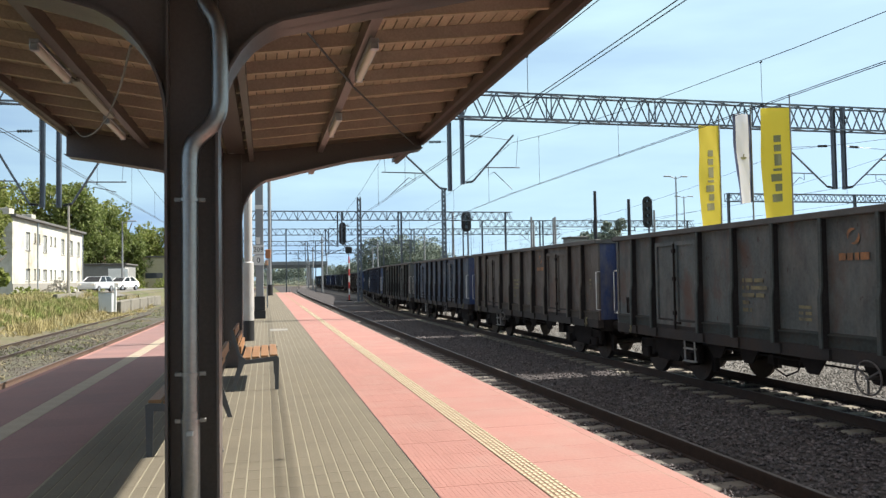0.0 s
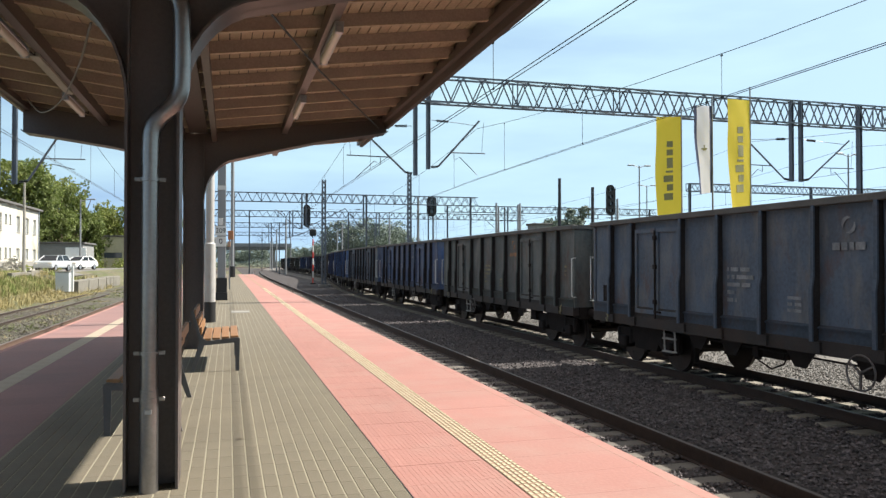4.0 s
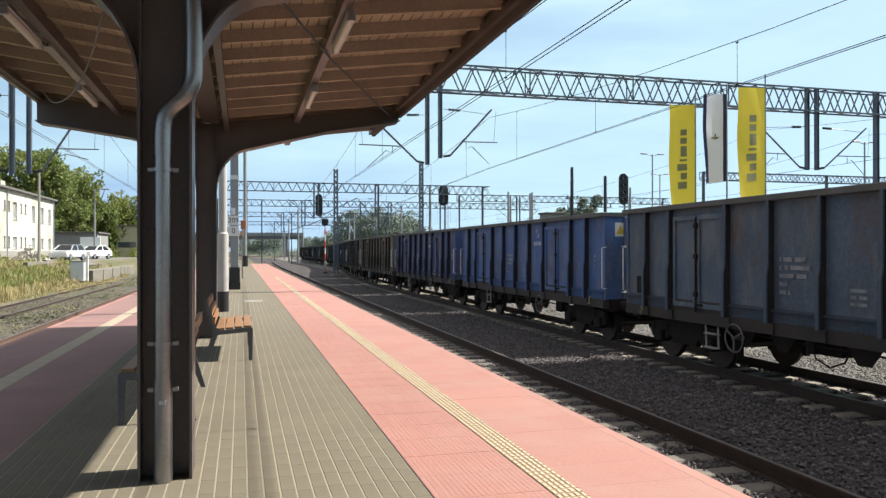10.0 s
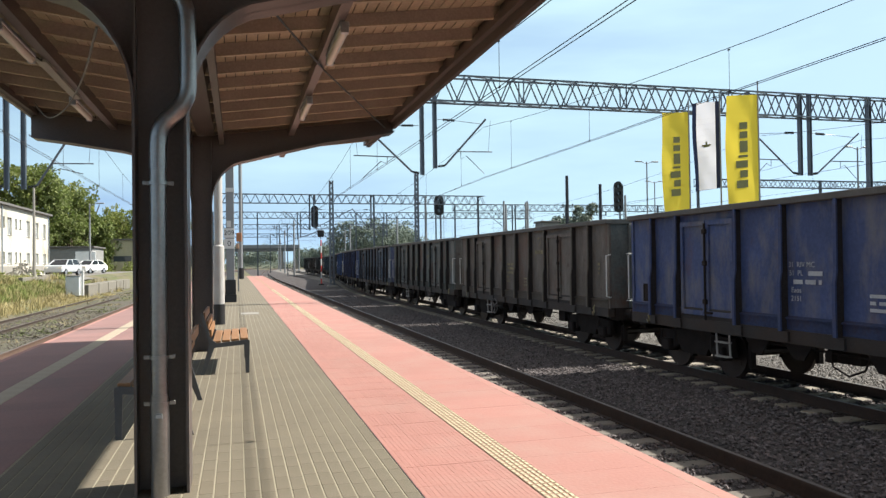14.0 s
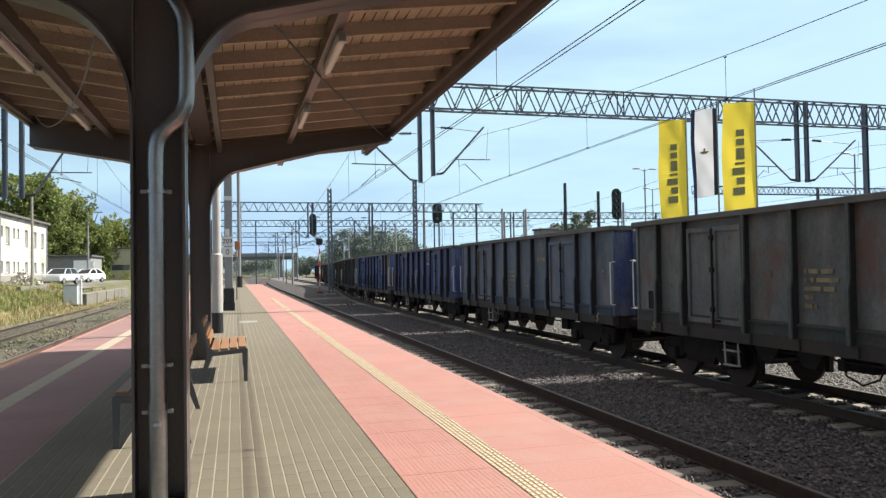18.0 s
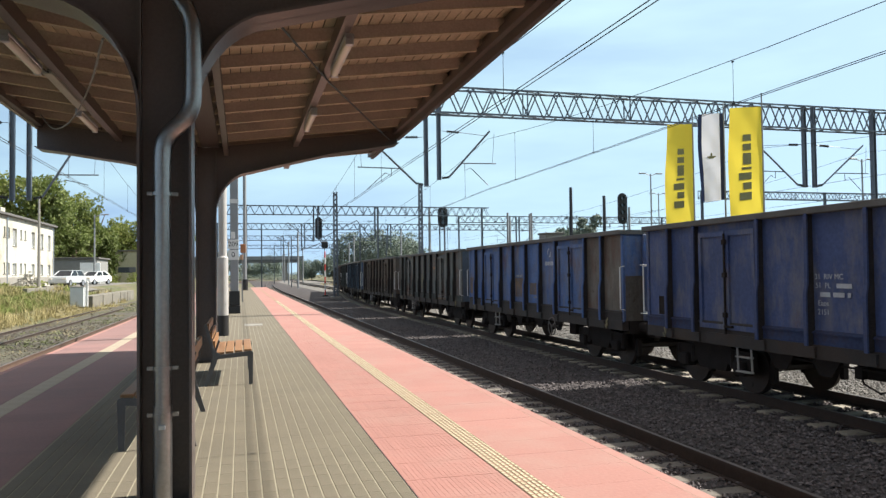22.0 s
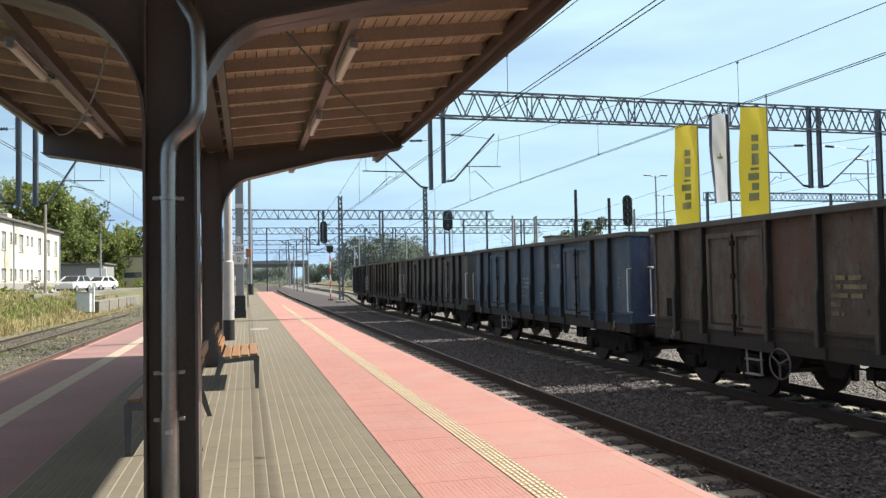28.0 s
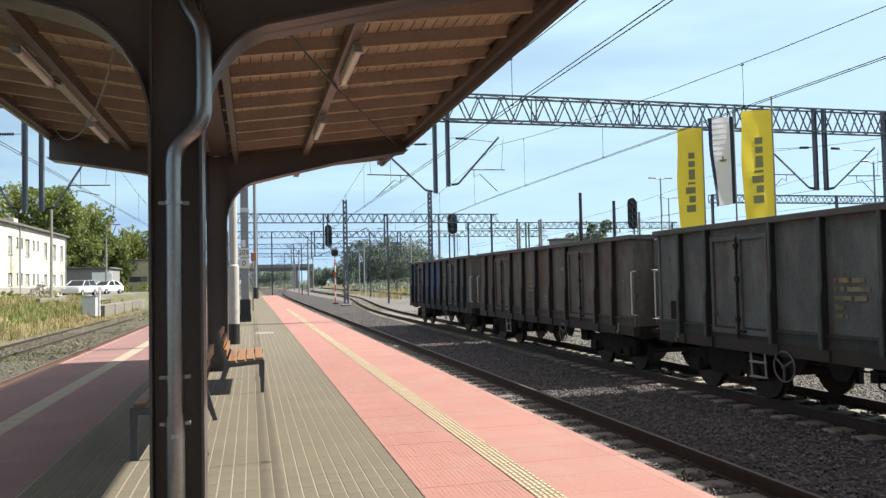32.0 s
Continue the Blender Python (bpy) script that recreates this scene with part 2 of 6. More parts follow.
def thing(name, m, label, category, group="", kind=""):
    e = new(name)
    e.empty_display_size = 0.2
    e.matrix_basis = m
    return tagged(e, label, category, group, kind)


def struct(name, bm, material, label, category, smooth=False, kind="structure"):
    return tagged(new(name, finish(bm, name, material, smooth)), label, category, "", kind)


def B():
    return bmesh.new()


# palette
M_STEEL = mat("canopy_paint", (0.105, 0.084, 0.078), 0.4, var=0.2, scale=1.5, bump=0.05, spec=0.45)
M_DECK = mat("roof_boards", (0.49, 0.40, 0.285), 0.65, var=0.25, scale=2.0, bump=0.05, objrand=0.12)
M_JOIST = mat("roof_joist_paint", (0.40, 0.335, 0.285), 0.6, var=0.2, scale=2.0, bump=0.05)
# lip paler than its joist: light bounced from the platform put into the colour
M_LIP_LIT = mat("joist_lip_lit", (0.46, 0.38, 0.27), 0.5, var=0.25, scale=4.0, bump=0)
M_EDGE = mat("edge_channel", (0.40, 0.40, 0.35), 0.5, var=0.15, scale=2.0, bump=0.05)
M_LEG = mat("bench_leg_grey", (0.10, 0.10, 0.105), 0.5, 0.3, var=0.15)
M_COLUMN = mat("column_white", (0.361, 0.353, 0.339), 0.5, var=0.14, scale=2.5, dirt=(0.3, 0.27, 0.24), dirt_amt=0.4, dirt_scale=1.5)
M_GALV = mat("galvanised", (0.42, 0.44, 0.47), 0.38, 0.75, var=0.15, scale=6, bump=0.05)
M_MAST = mat("mast_grey", (0.224, 0.232, 0.240), 0.55, 0.3, var=0.15, scale=2)
M_TRUSS = mat("gantry_steel", (0.120, 0.134, 0.157), 0.5, 0.5, var=0.2, scale=2)
M_DARK = mat("dark_steel", (0.035, 0.035, 0.04), 0.5, 0.4, var=0.2)
M_BLACK = mat("black_paint", (0.015, 0.015, 0.016), 0.5, var=0.2)
M_WHITE = mat("white_paint", (0.561, 0.561, 0.546), 0.5, var=0.08)
M_RED = mat("red_paint", (0.5, 0.05, 0.04), 0.5, var=0.12)
M_WOOD = mat("bench_wood", (0.250, 0.128, 0.056), 0.5, var=0.25, scale=8, fine=90)
M_PIPE = mat("zinc_pipe", (0.31, 0.295, 0.285), 0.36, 0.92, var=0.15, scale=4, bump=0.04)
M_RAIL = mat("rail_rust", (0.042, 0.028, 0.022), 0.8, 0.0, var=0.25, scale=5)
M_RAIL_BROWN = mat("rail_bright_rust", (0.095, 0.058, 0.042), 0.8, 0.0, var=0.3, scale=5)
M_RAILTOP = mat("rail_top", (0.12, 0.105, 0.095), 0.5, 0.6, var=0.15)
M_SLEEP = mat("sleeper_concrete", (0.115, 0.101, 0.085), 0.85, var=0.2, scale=4, island=0.18)
# brighter copy for the freight track, its sunlit look put into the colour
M_SLEEP_LIT = mat("lit_sleeper_concrete", (0.21, 0.188, 0.15), 0.85, var=0.2, scale=4, objrand=0.18)
M_STONE = mat("ballast_stone", (0.096, 0.083, 0.083), 0.85, var=0.25, scale=6, island=0.6)
M_BALLAST = mat("ballast_bed", (0.046, 0.039, 0.038), 0.95, var=0.5, scale=9, fine=28, bump=1.0)
# paler copies for the ballast beyond the train: sunlight put into the colour
M_STONE_LIT = mat("lit_ballast_stone", (0.165, 0.153, 0.138), 0.85, var=0.2, scale=6, island=0.35)
M_BALLAST_LIT = mat("lit_ballast_bed", (0.125, 0.116, 0.104), 0.95, var=0.4, scale=9, fine=28, bump=1.0)
M_STONE_OLD = mat("old_ballast_stone", (0.10, 0.087, 0.07), 0.9, var=0.25, scale=6, island=0.35)
M_BALLAST_OLD = mat("old_ballast_bed", (0.07, 0.061, 0.048), 0.95, var=0.4, scale=5, fine=22, bump=1.0, dirt=(0.09, 0.10, 0.04), dirt_amt=0.5, dirt_scale=0.5)
M_EARTH = mat("earth", (0.106, 0.094, 0.056), 0.95, var=0.35, scale=0.4, fine=6, bump=0.5, dirt=(0.059, 0.077, 0.021), dirt_amt=0.9, dirt_scale=0.12)
M_PAVER = mat("grey_paver", (0.128, 0.109, 0.077), 0.85, var=0.16, scale=1.2, fine=60, bump=0.2, island=0.02)
M_PAVER1 = mat("grey_paver_single", (0.128, 0.109, 0.077), 0.85, var=0.16, scale=1.2, fine=60, bump=0.2, objrand=0.02)
M_SAND = mat("joint_sand", (0.24, 0.215, 0.155), 0.95, var=0.15, scale=2)
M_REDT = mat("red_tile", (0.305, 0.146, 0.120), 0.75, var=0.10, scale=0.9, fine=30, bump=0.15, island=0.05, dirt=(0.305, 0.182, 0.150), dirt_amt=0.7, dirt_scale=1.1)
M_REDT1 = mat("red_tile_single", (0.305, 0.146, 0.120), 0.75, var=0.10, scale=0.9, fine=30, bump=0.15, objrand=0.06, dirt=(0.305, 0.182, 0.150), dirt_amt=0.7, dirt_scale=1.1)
M_REDT_DULL = mat("red_tile_dull", (0.215, 0.122, 0.110), 0.8, var=0.14, scale=0.9, fine=30, bump=0.15, island=0.06, dirt=(0.16, 0.105, 0.098), dirt_amt=0.6, dirt_scale=0.5)
M_CREAM = mat("tactile_cream", (0.412, 0.356, 0.237), 0.7, var=0.1, scale=3)
M_CONC = mat("concrete", (0.225, 0.212, 0.187), 0.9, var=0.18, scale=1.5, fine=25)
M_WIRE = mat("copper_wire", (0.03, 0.032, 0.035), 0.5, 0.6, var=0.1, bump=0)
M_YEL = mat("flag_yellow", (0.70, 0.53, 0.04), 0.7, var=0.05, scale=2, bump=0.05)
M_FLAGW = mat("flag_white", (0.66, 0.66, 0.70), 0.7, var=0.05, scale=2, bump=0.05)
translucent(M_YEL, (0.97, 0.76, 0.09), 0.6)
translucent(M_FLAGW, (0.85, 0.85, 0.92), 0.5)
M_NAVY = mat("flag_navy", (0.02, 0.03, 0.08), 0.7, var=0.1)
M_LAMP = mat("lamp_lens", (0.72, 0.66, 0.58), 0.25, var=0.05, bump=0)

# ---- ground, tracks, platform ----
RAIL_Z = -0.76


def smooth(t):
    t = max(0.0, min(1.0, t))
    return t * t * (3 - 2 * t)


def ground_z(x, y):
    z = -1.02
    if x < -9.0:
        z += 1.5 * smooth((-x - 9.8) / 5.2)
    if x < -11.6 and y > 59:
        z += (0.64 - z) * smooth((y - 59) / 7) * smooth((-x - 11.6) / 1.3)      # the yard by the house
    if x > 24:
        z += 0.6 * smooth((x - 24) / 20)
    return z


def freight_x(y):
    """The freight track runs straight past the platform and shifts over to a wider gap beyond."""
    return 9.95 + 5.0 * smooth((y - 48) / 77) + (0.0002 * (y - 140) ** 2 if y > 140 else 0)


def near_x(y):
    return 4.87 + (0.00022 * (y - 95) ** 2 if y > 95 else 0)


def left_x(y):
    return -5.3 + (0.0002 * (y - 110) ** 2 if y > 110 else 0)


def siding_x(y):
    return -9.3


def outer_x(y):
    return 23.0 + 3.0 * smooth((y - 60) / 90)


M_GUIDE_LEFT = mat("left_guide", (0.31, 0.262, 0.195), 0.8, var=0.15)
M_GUIDE = mat("guide_base", (0.282, 0.173, 0.122), 0.8, var=0.12)


def make_ground():
    bm = B()
    xs = [-2500, -900, -300, -120, -60, -40, -30, -24] + [-20 + 0.75 * i for i in range(14)] + [-9, -4, 0, 6, 12, 18, 24, 28, 32, 38, 44, 60, 120, 300, 900, 2500]
    ys = [-2500, -600, -150, -40, -10, 10, 30, 45, 60, 75, 90, 105, 130, 170, 240, 400, 700, 1200, 2500]
    grid = [[bm.verts.new((x, y, ground_z(x, y))) for x in xs] for y in ys]
    for a, b in zip(grid, grid[1:]):
        for k in range(len(xs) - 1):
            bm.faces.new((a[k], a[k + 1], b[k + 1], b[k]))
    struct("ground", bm, M_EARTH, "dry grassy earth round the railway yard", "ground", True)


def ribbon(bm, fx, w0, w1, z0, z1, y0, y1, step):
    """A bar of rectangular section that follows a track line: offsets w0..w1 across, heights z0..z1."""
    n = max(1, int((y1 - y0) / step))
    prev = None
    for i in range(n + 1):
        y = y0 + (y1 - y0) * i / n
        x = fx(y)
        r = [bm.verts.new((x + w, y, z)) for w, z in ((w0, z0), (w1, z0), (w1, z1), (w0, z1))]
        if prev:
            for k in range(4):
                bm.faces.new((prev[k], prev[(k + 1) % 4], r[(k + 1) % 4], r[k]))
        else:
            bm.faces.new(r[::-1])
        prev = r
    bm.faces.new(prev)


def make_track(name, fx, y0, y1, label, near, step, zoff=0.0, drop=0.172, rail_mat=None, sleeper_mat=None):
    root = thing(name, pose(0, 0, 0), label, "railway track", kind="structure")
    for side in (-0.7535, 0.7535):
        bm = B()
        z = RAIL_Z + zoff
        ribbon(bm, fx, side - 0.075, side + 0.075, z - drop, z - drop + 0.014, y0, y1, step)
        ribbon(bm, fx, side - 0.009, side + 0.009, z - drop + 0.014, z - 0.035, y0, y1, step)
        ribbon(bm, fx, side - 0.036, side + 0.036, z - 0.035, z - 0.003, y0, y1, step)
        rail = part("rail", bm, rail_mat or M_RAIL, root, "rusty brown steel rail")
        bm = B()
        ribbon(bm, fx, side - 0.027, side + 0.027, z - 0.003, z, y0, y1, step)
        part("rail_head", bm, M_RAILTOP, rail, "polished running surface")
    # sleepers: pieces near the platform, the rest joined
    bm = B()
    box(bm, -1.25, 1.25, -0.13, 0.13, -0.19, 0.0, 0.02)
    me = finish(bm, "sleeper", sleeper_mat or M_SLEEP)
    bm = B()
    y = y0
    count = 0
    while y < y1:
        z = RAIL_Z + zoff - drop
        if near and near[0] <= y <= near[1] and count < 150:
            ob = new("sleeper", me)
            ob.location = (fx(y), y, z)
            ob.parent = root
            count += 1
        elif y < 150:
            box(bm, fx(y) - 1.25, fx(y) + 1.25, y - 0.13, y + 0.13, z - 0.19, z)
        y += 0.6
    if bm.verts:
        ob = part("sleepers", bm, sleeper_mat or M_SLEEP, root)
        ob["kind"] = "stuff"
    else:
        bm.free()
    return root


def make_ballast():
    """Ballast beds as low shouldered banks, with loose stones where the camera stands near."""
    prof = lambda x0, x1, z: ((x0 - (0.5 if x0 != 11.2 else 0.0), z - 0.35), (x0, z), (x1, z), (x1 + (0.5 if x1 != 11.2 else 0.0), z - 0.35))
    for x0, x1, ya, yb in ((3.0, 11.2, -40, 300), (11.2, 27.5, -40, 300), (-10.7, -3.7, -40, 140)):
        prev = None
        bm = B()
        for i in range(46):
            y = ya + (yb - ya) * i / 45
            r = [bm.verts.new((x, y, z + 0.02 * noise.noise((x * 0.7, y * 0.9, 0)))) for x, z in prof(x0, x1, -0.965)]
            if prev:
                for k in range(3):
                    bm.faces.new((prev[k], prev[k + 1], r[k + 1], r[k]))
            prev = r
        kind_, lab = {3.0: (M_BALLAST, "dark crushed stone ballast between the tracks"), 11.2: (M_BALLAST_LIT, "crushed stone ballast beyond the freight track, in a sunlit tone")}.get(x0, (M_BALLAST_OLD, "weedy ballast of the siding tracks"))
        struct("ballast", bm, kind_, lab, "ballast")
    for fx in (near_x, left_x, freight_x):
        prev = None
        bm = B()
        for i in range(20):
            y = 138 + 20 * i
            c = fx(y)
            r = [bm.verts.new((c + w, y, z)) for w, z in ((-3.2, -1.3), (-2.4, -0.97), (2.4, -0.97), (3.2, -1.3))]
            if prev:
                for k in range(3):
                    bm.faces.new((prev[k], prev[k + 1], r[k + 1], r[k]))
            prev = r
        struct("ballast", bm, M_BALLAST, "grey crushed stone ballast under a distant track", "ballast")
    rng = random.Random(5)
    verts, faces = [], []
    base = [(1, 0, 0), (-1, 0, 0), (0, 1, 0), (0, -1, 0), (0, 0, 1), (0, 0, -1)]
    tris = [(0, 2, 4), (2, 1, 4), (1, 3, 4), (3, 0, 4), (2, 0, 5), (1, 2, 5), (3, 1, 5), (0, 3, 5)]

    def stone(x, y, z, r):
        n = len(verts)
        a = rng.random() * 6.283
        ca, sa = math.cos(a), math.sin(a)
        sx, sy, sz = (r * rng.uniform(0.7, 1.3) for _ in range(3))
        for bx, by, bz in base:
            px, py, pz = bx * sx + rng.uniform(-.3, .3) * r, by * sy + rng.uniform(-.3, .3) * r, bz * sz * 0.75 + rng.uniform(-.2, .2) * r
            verts.append((x + px * ca - py * sa, y + px * sa + py * ca, z + pz))
        faces.extend([(n + i, n + j, n + k) for i, j, k in tris])

    for bed, x0, x1, ya, yb, dens in ((0, 4.6, 11.2, 4.5, 16, 270), (0, 5.0, 11.2, 16, 34, 110), (0, 5.0, 11.2, 34, 60, 25), (1, 11.2, 14.5, 4.5, 16, 270), (1, 11.2, 16.0, 16, 34, 110), (1, 11.2, 16, 34, 60, 25), (2, -10.6, -3.9, 14, 45, 55)):
        for _ in range(int((x1 - x0) * (yb - ya) * dens)):
            x, y = rng.uniform(x0, x1), rng.uniform(ya, yb)
            on_near = abs(x - 4.87) < 1.27 and abs((y + 40) / 0.6 - round((y + 40) / 0.6)) < 0.24
            on_freight = abs(x - freight_x(y)) < 1.27 and abs((y + 230) / 0.6 - round((y + 230) / 0.6)) < 0.24
            if (on_near or on_freight) and rng.random() < 0.93:
                continue
            stone(x, y, -0.955 + rng.uniform(-0.015, 0.02), rng.uniform(0.018, 0.034))
        if yb in (45, 60):
            me = bpy.data.meshes.new("ballast_stones")
            me.from_pydata(verts, [], faces)
            me.materials.append((M_STONE, M_STONE_LIT, M_STONE_OLD)[bed])
            tagged(new("ballast_stones", me), ("loose dark granite stones of the track bed", "loose granite stones beyond the freight track, in a sunlit tone", "weathered stones of the siding bed")[bed], "ballast stones", "", "stuff")
            verts.clear()
            faces.clear()


PLAT_X0, PLAT_X1, PLAT_Y0, PLAT_Y1 = -3.82, 3.13, -14.0, 96.0


def make_platform():
    bm = B()
    box(bm, PLAT_X0 + 0.12, PLAT_X1 - 0.12, PLAT_Y0, PLAT_Y1, -1.1, -0.0028)
    root = struct("platform", bm, M_SAND, "long island platform paved in grey and red", "platform")
    for x0, x1 in ((PLAT_X0, PLAT_X0 + 0.119), (PLAT_X1 - 0.119, PLAT_X1)):
        y = PLAT_Y0
        bm0 = B()
        box(bm0, x0, x1, -0.997, 0.997, -0.2, -0.006, 0.008)
        me = finish(bm0, "edge_slab", M_REDT1)
        bm1 = B()
        box(bm1, x0 + 0.03, x1 - 0.03, PLAT_Y0, PLAT_Y1, -1.1, -0.2)
        part("platform_wall", bm1, M_CONC, root, "concrete platform side wall")
        while y < PLAT_Y1:
            ob = new("edge_slab", me)
            ob.location = (0, y + 1, 0)
            ob.parent = root
            y += 2
    return root


def quads_top(verts, faces, x0, x1, y0, y1, z, h, c=0.004):
    """One paver: a top with small chamfers and sides."""
    n = len(verts)
    verts.extend(((x0, y0, z - h), (x1, y0, z - h), (x1, y1, z - h), (x0, y1, z - h), (x0, y0, z - c), (x1, y0, z - c), (x1, y1, z - c), (x0, y1, z - c),
                  (x0 + c, y0 + c, z), (x1 - c, y0 + c, z), (x1 - c, y1 - c, z), (x0 + c, y1 - c, z)))
    for a in (0, 4):
        for k in range(4):
            faces.append((n + a + k, n + a + (k + 1) % 4, n + a + 4 + (k + 1) % 4, n + a + 4 + k))
    faces.append((n + 8, n + 9, n + 10, n + 11))


def piece_mesh(name, dx, dy, h, material, c=0.004, ribs=0):
    v, f = [], []
    quads_top(v, f, -dx / 2, dx / 2, -dy / 2, dy / 2, 0, h, c)
    for i in range(ribs):
        x = -dx / 2 + dx * (i + 0.5) / ribs
        quads_top(v, f, x - 0.012, x + 0.012, -dy / 2 + 0.01, dy / 2 - 0.01, 0.004, 0.004, 0.002)
    me = bpy.data.meshes.new(name)
    me.from_pydata(v, [], f)
    me.materials.append(material)
    return me


def make_paving(root):
    rng = random.Random(11)
    # grey pavers in long rows with pale joints
    pitch, rows = 0.1024, 28
    x_first = -1.688
    v, f = [], []
    single = piece_mesh("paver", pitch - 0.011, 0.2988, 0.03, M_PAVER1, 0.002)
    singles = 0
    for r in range(rows):
        x = x_first + pitch * (r + 0.5)
        y = PLAT_Y0 + rng.random() * 0.1
        length = 0.3
        while y < PLAT_Y1:
            ln = length if y < 40 else 0.8
            z = rng.uniform(-0.0004, 0.0004)
            if 4.6 < y < 6.4 and singles < 280:
                ob = new("paver", single)
                ob.location = (x, y + 0.15, z)
                ob.parent = root
                singles += 1
            else:
                quads_top(v, f, x - pitch / 2 + 0.0055, x + pitch / 2 - 0.0055, y + 0.0002, y + ln - 0.0002, z, 0.03, 0.001)
            y += ln
    me = bpy.data.meshes.new("grey_pavers")
    me.from_pydata(v, [], f)
    me.materials.append(M_PAVER)
    ob = new("grey_pavers", me)
    ob.parent = root
    tagged(ob, "rows of sand-grey concrete pavers with pale joints", kind="stuff")
    # red tiles with fine cross ribs, both sides
    for xa, xb, skip in ((1.188, 3.005, (1.93, 2.14)), (-3.695, -1.705, (-2.82, -2.57))):
        v, f = [], []
        cols = []
        for p, q in ((xa, skip[0]), (skip[1], xb)):
            cols.append((p, q))
        y = PLAT_Y0
        while y < PLAT_Y1:
            ln = 0.5 if y < 30 else 1.0
            for p, q in cols:
                z = rng.uniform(-0.0004, 0.0004) - 0.001
                quads_top(v, f, p + 0.001, q - 0.001, y + 0.0007, y + ln - 0.0007, z, 0.02, 0.0006)
                # the field beside the pavers is ribbed lengthwise, the outer slabs are plain
                if 3.5 < y < 29.9 and p == 1.188:
                    m = 20
                    for k in range(m):
                        xx = p + (q - p) * (k + 0.5) / m
                        quads_top(v, f, xx - 0.013, xx + 0.013, y + 0.006, y + ln - 0.006, z + 0.0010, 0.0010, 0.0008)
            y += ln
        me = bpy.data.meshes.new("red_tiles")
        me.from_pydata(v, [], f)
        me.materials.append(M_REDT if xa > 0 else M_REDT_DULL)
        ob = new("red_tiles", me)
        ob.parent = root
        tagged(ob, "salmon red ribbed concrete safety tiles" if xa > 0 else "dull red concrete tiles along the shaded edge", kind="stuff")
        # guide strip
        single = piece_mesh("guide_tile", skip[1] - skip[0] - 0.004, 0.396, 0.02, M_GUIDE if xa > 0 else M_GUIDE_LEFT, 0.003)
        rv, rf = [], []
        for k in range(5):
            xx = -0.084 + 0.042 * k
            for q in range(5):
                yy = -0.192 + 0.079 * q + (0.012 if k % 2 else 0.0)
                quads_top(rv, rf, xx - 0.0135, xx + 0.0135, yy, yy + 0.062, 0.005, 0.006, 0.003)
        rib_me = bpy.data.meshes.new("guide_ribs")
        rib_me.from_pydata(rv, [], rf)
        rib_me.materials.append(M_CREAM)
        y = PLAT_Y0
        while y < PLAT_Y1:
            if -2 < y < 90:
                ob = new("guide_tile", single)
                ob.location = ((skip[0] + skip[1]) / 2, y + 0.2, 0.001)
                ob.parent = root
                if xa > 0 and y < 45:
                    ob = new("guide_ribs", rib_me)
                    ob.location = ((skip[0] + skip[1]) / 2, y + 0.2, 0.001)
                    ob.parent = root
            y += 0.4
    # dark open joint between the grey and the red paving
    bm = B()
    box(bm, 1.1795, 1.1872, PLAT_Y0, 60.0, -0.0045, -0.0008)
    part("edge_joint", bm, M_BLACK, root, "thin dark joint")
    # manhole cover and thin joint across
    bm = B()
    box(bm, 0.12, 0.66, 23.6, 24.5, -0.02, 0.006, 0.004)
    part("inspection_cover", bm, M_CONC, root, "pale concrete inspection cover")


make_ground()
make_ballast()
PLATFORM = make_platform()
make_track("track_near", near_x, -40, 420, "rusty rails on concrete sleepers beside the platform", (2, 60), 4, 0.0, 0.19)
make_track("track_freight", freight_x, -230, 420, "rusty rails on concrete sleepers under the freight train", (2, 60), 4, sleeper_mat=M_SLEEP_LIT)
make_track("track_left", left_x, -40, 420, "brown rails of the track along the shaded platform edge", None, 6, rail_mat=M_RAIL_BROWN)
make_track("track_siding", siding_x, -40, 61, "overgrown siding rails in the grass", None, 6, -0.08)
make_track("track_outer", outer_x, -40, 300, "rails of a further yard track", None, 6)

# ---- canopy ----
AX = -0.5                      # line of the columns
CAN_L, CAN_R = -3.34, 2.94
# roof and portals behind the camera are unseen, added to deepen the shade
CAN_Y0, CAN_Y1 = -13.98, 17.0
PORTALS = ((5.54, -0.485), (14.12, -0.58), (-3.04, -0.485), (-11.62, -0.485))


def deck_z(x):
    return 3.86 + 0.13 * abs(x - AX)


def arm_outline(cx, sgn, tip):
    """Outline of one half of a portal: column, knee curve, rising arm."""
    hw = 0.175
    pts = [(hw, 0.0), (hw, 2.62)]
    for k in range(1, 9):
        a = math.pi / 2 * k / 8 * 0.93
        pts.append((hw + 0.62 * (1 - math.cos(a)), 2.62 + 0.78 * math.sin(a)))
    L = abs(tip - cx)
    if sgn > 0:
        pts += [(1.3, 3.545), (2.2, 3.77), (L - 0.16, 3.97), (L - 0.03, 4.0), (L, 4.03), (L, deck_z(tip) - 0.012)]
    else:
        pts += [(1.3, 3.53), (2.2, 3.66), (L - 0.05, 3.72), (L, 3.76), (L, deck_z(tip) - 0.012)]
    pts.append((0.0, deck_z(AX) - 0.012))
    return [(cx + sgn * x, z) for x, z in pts]


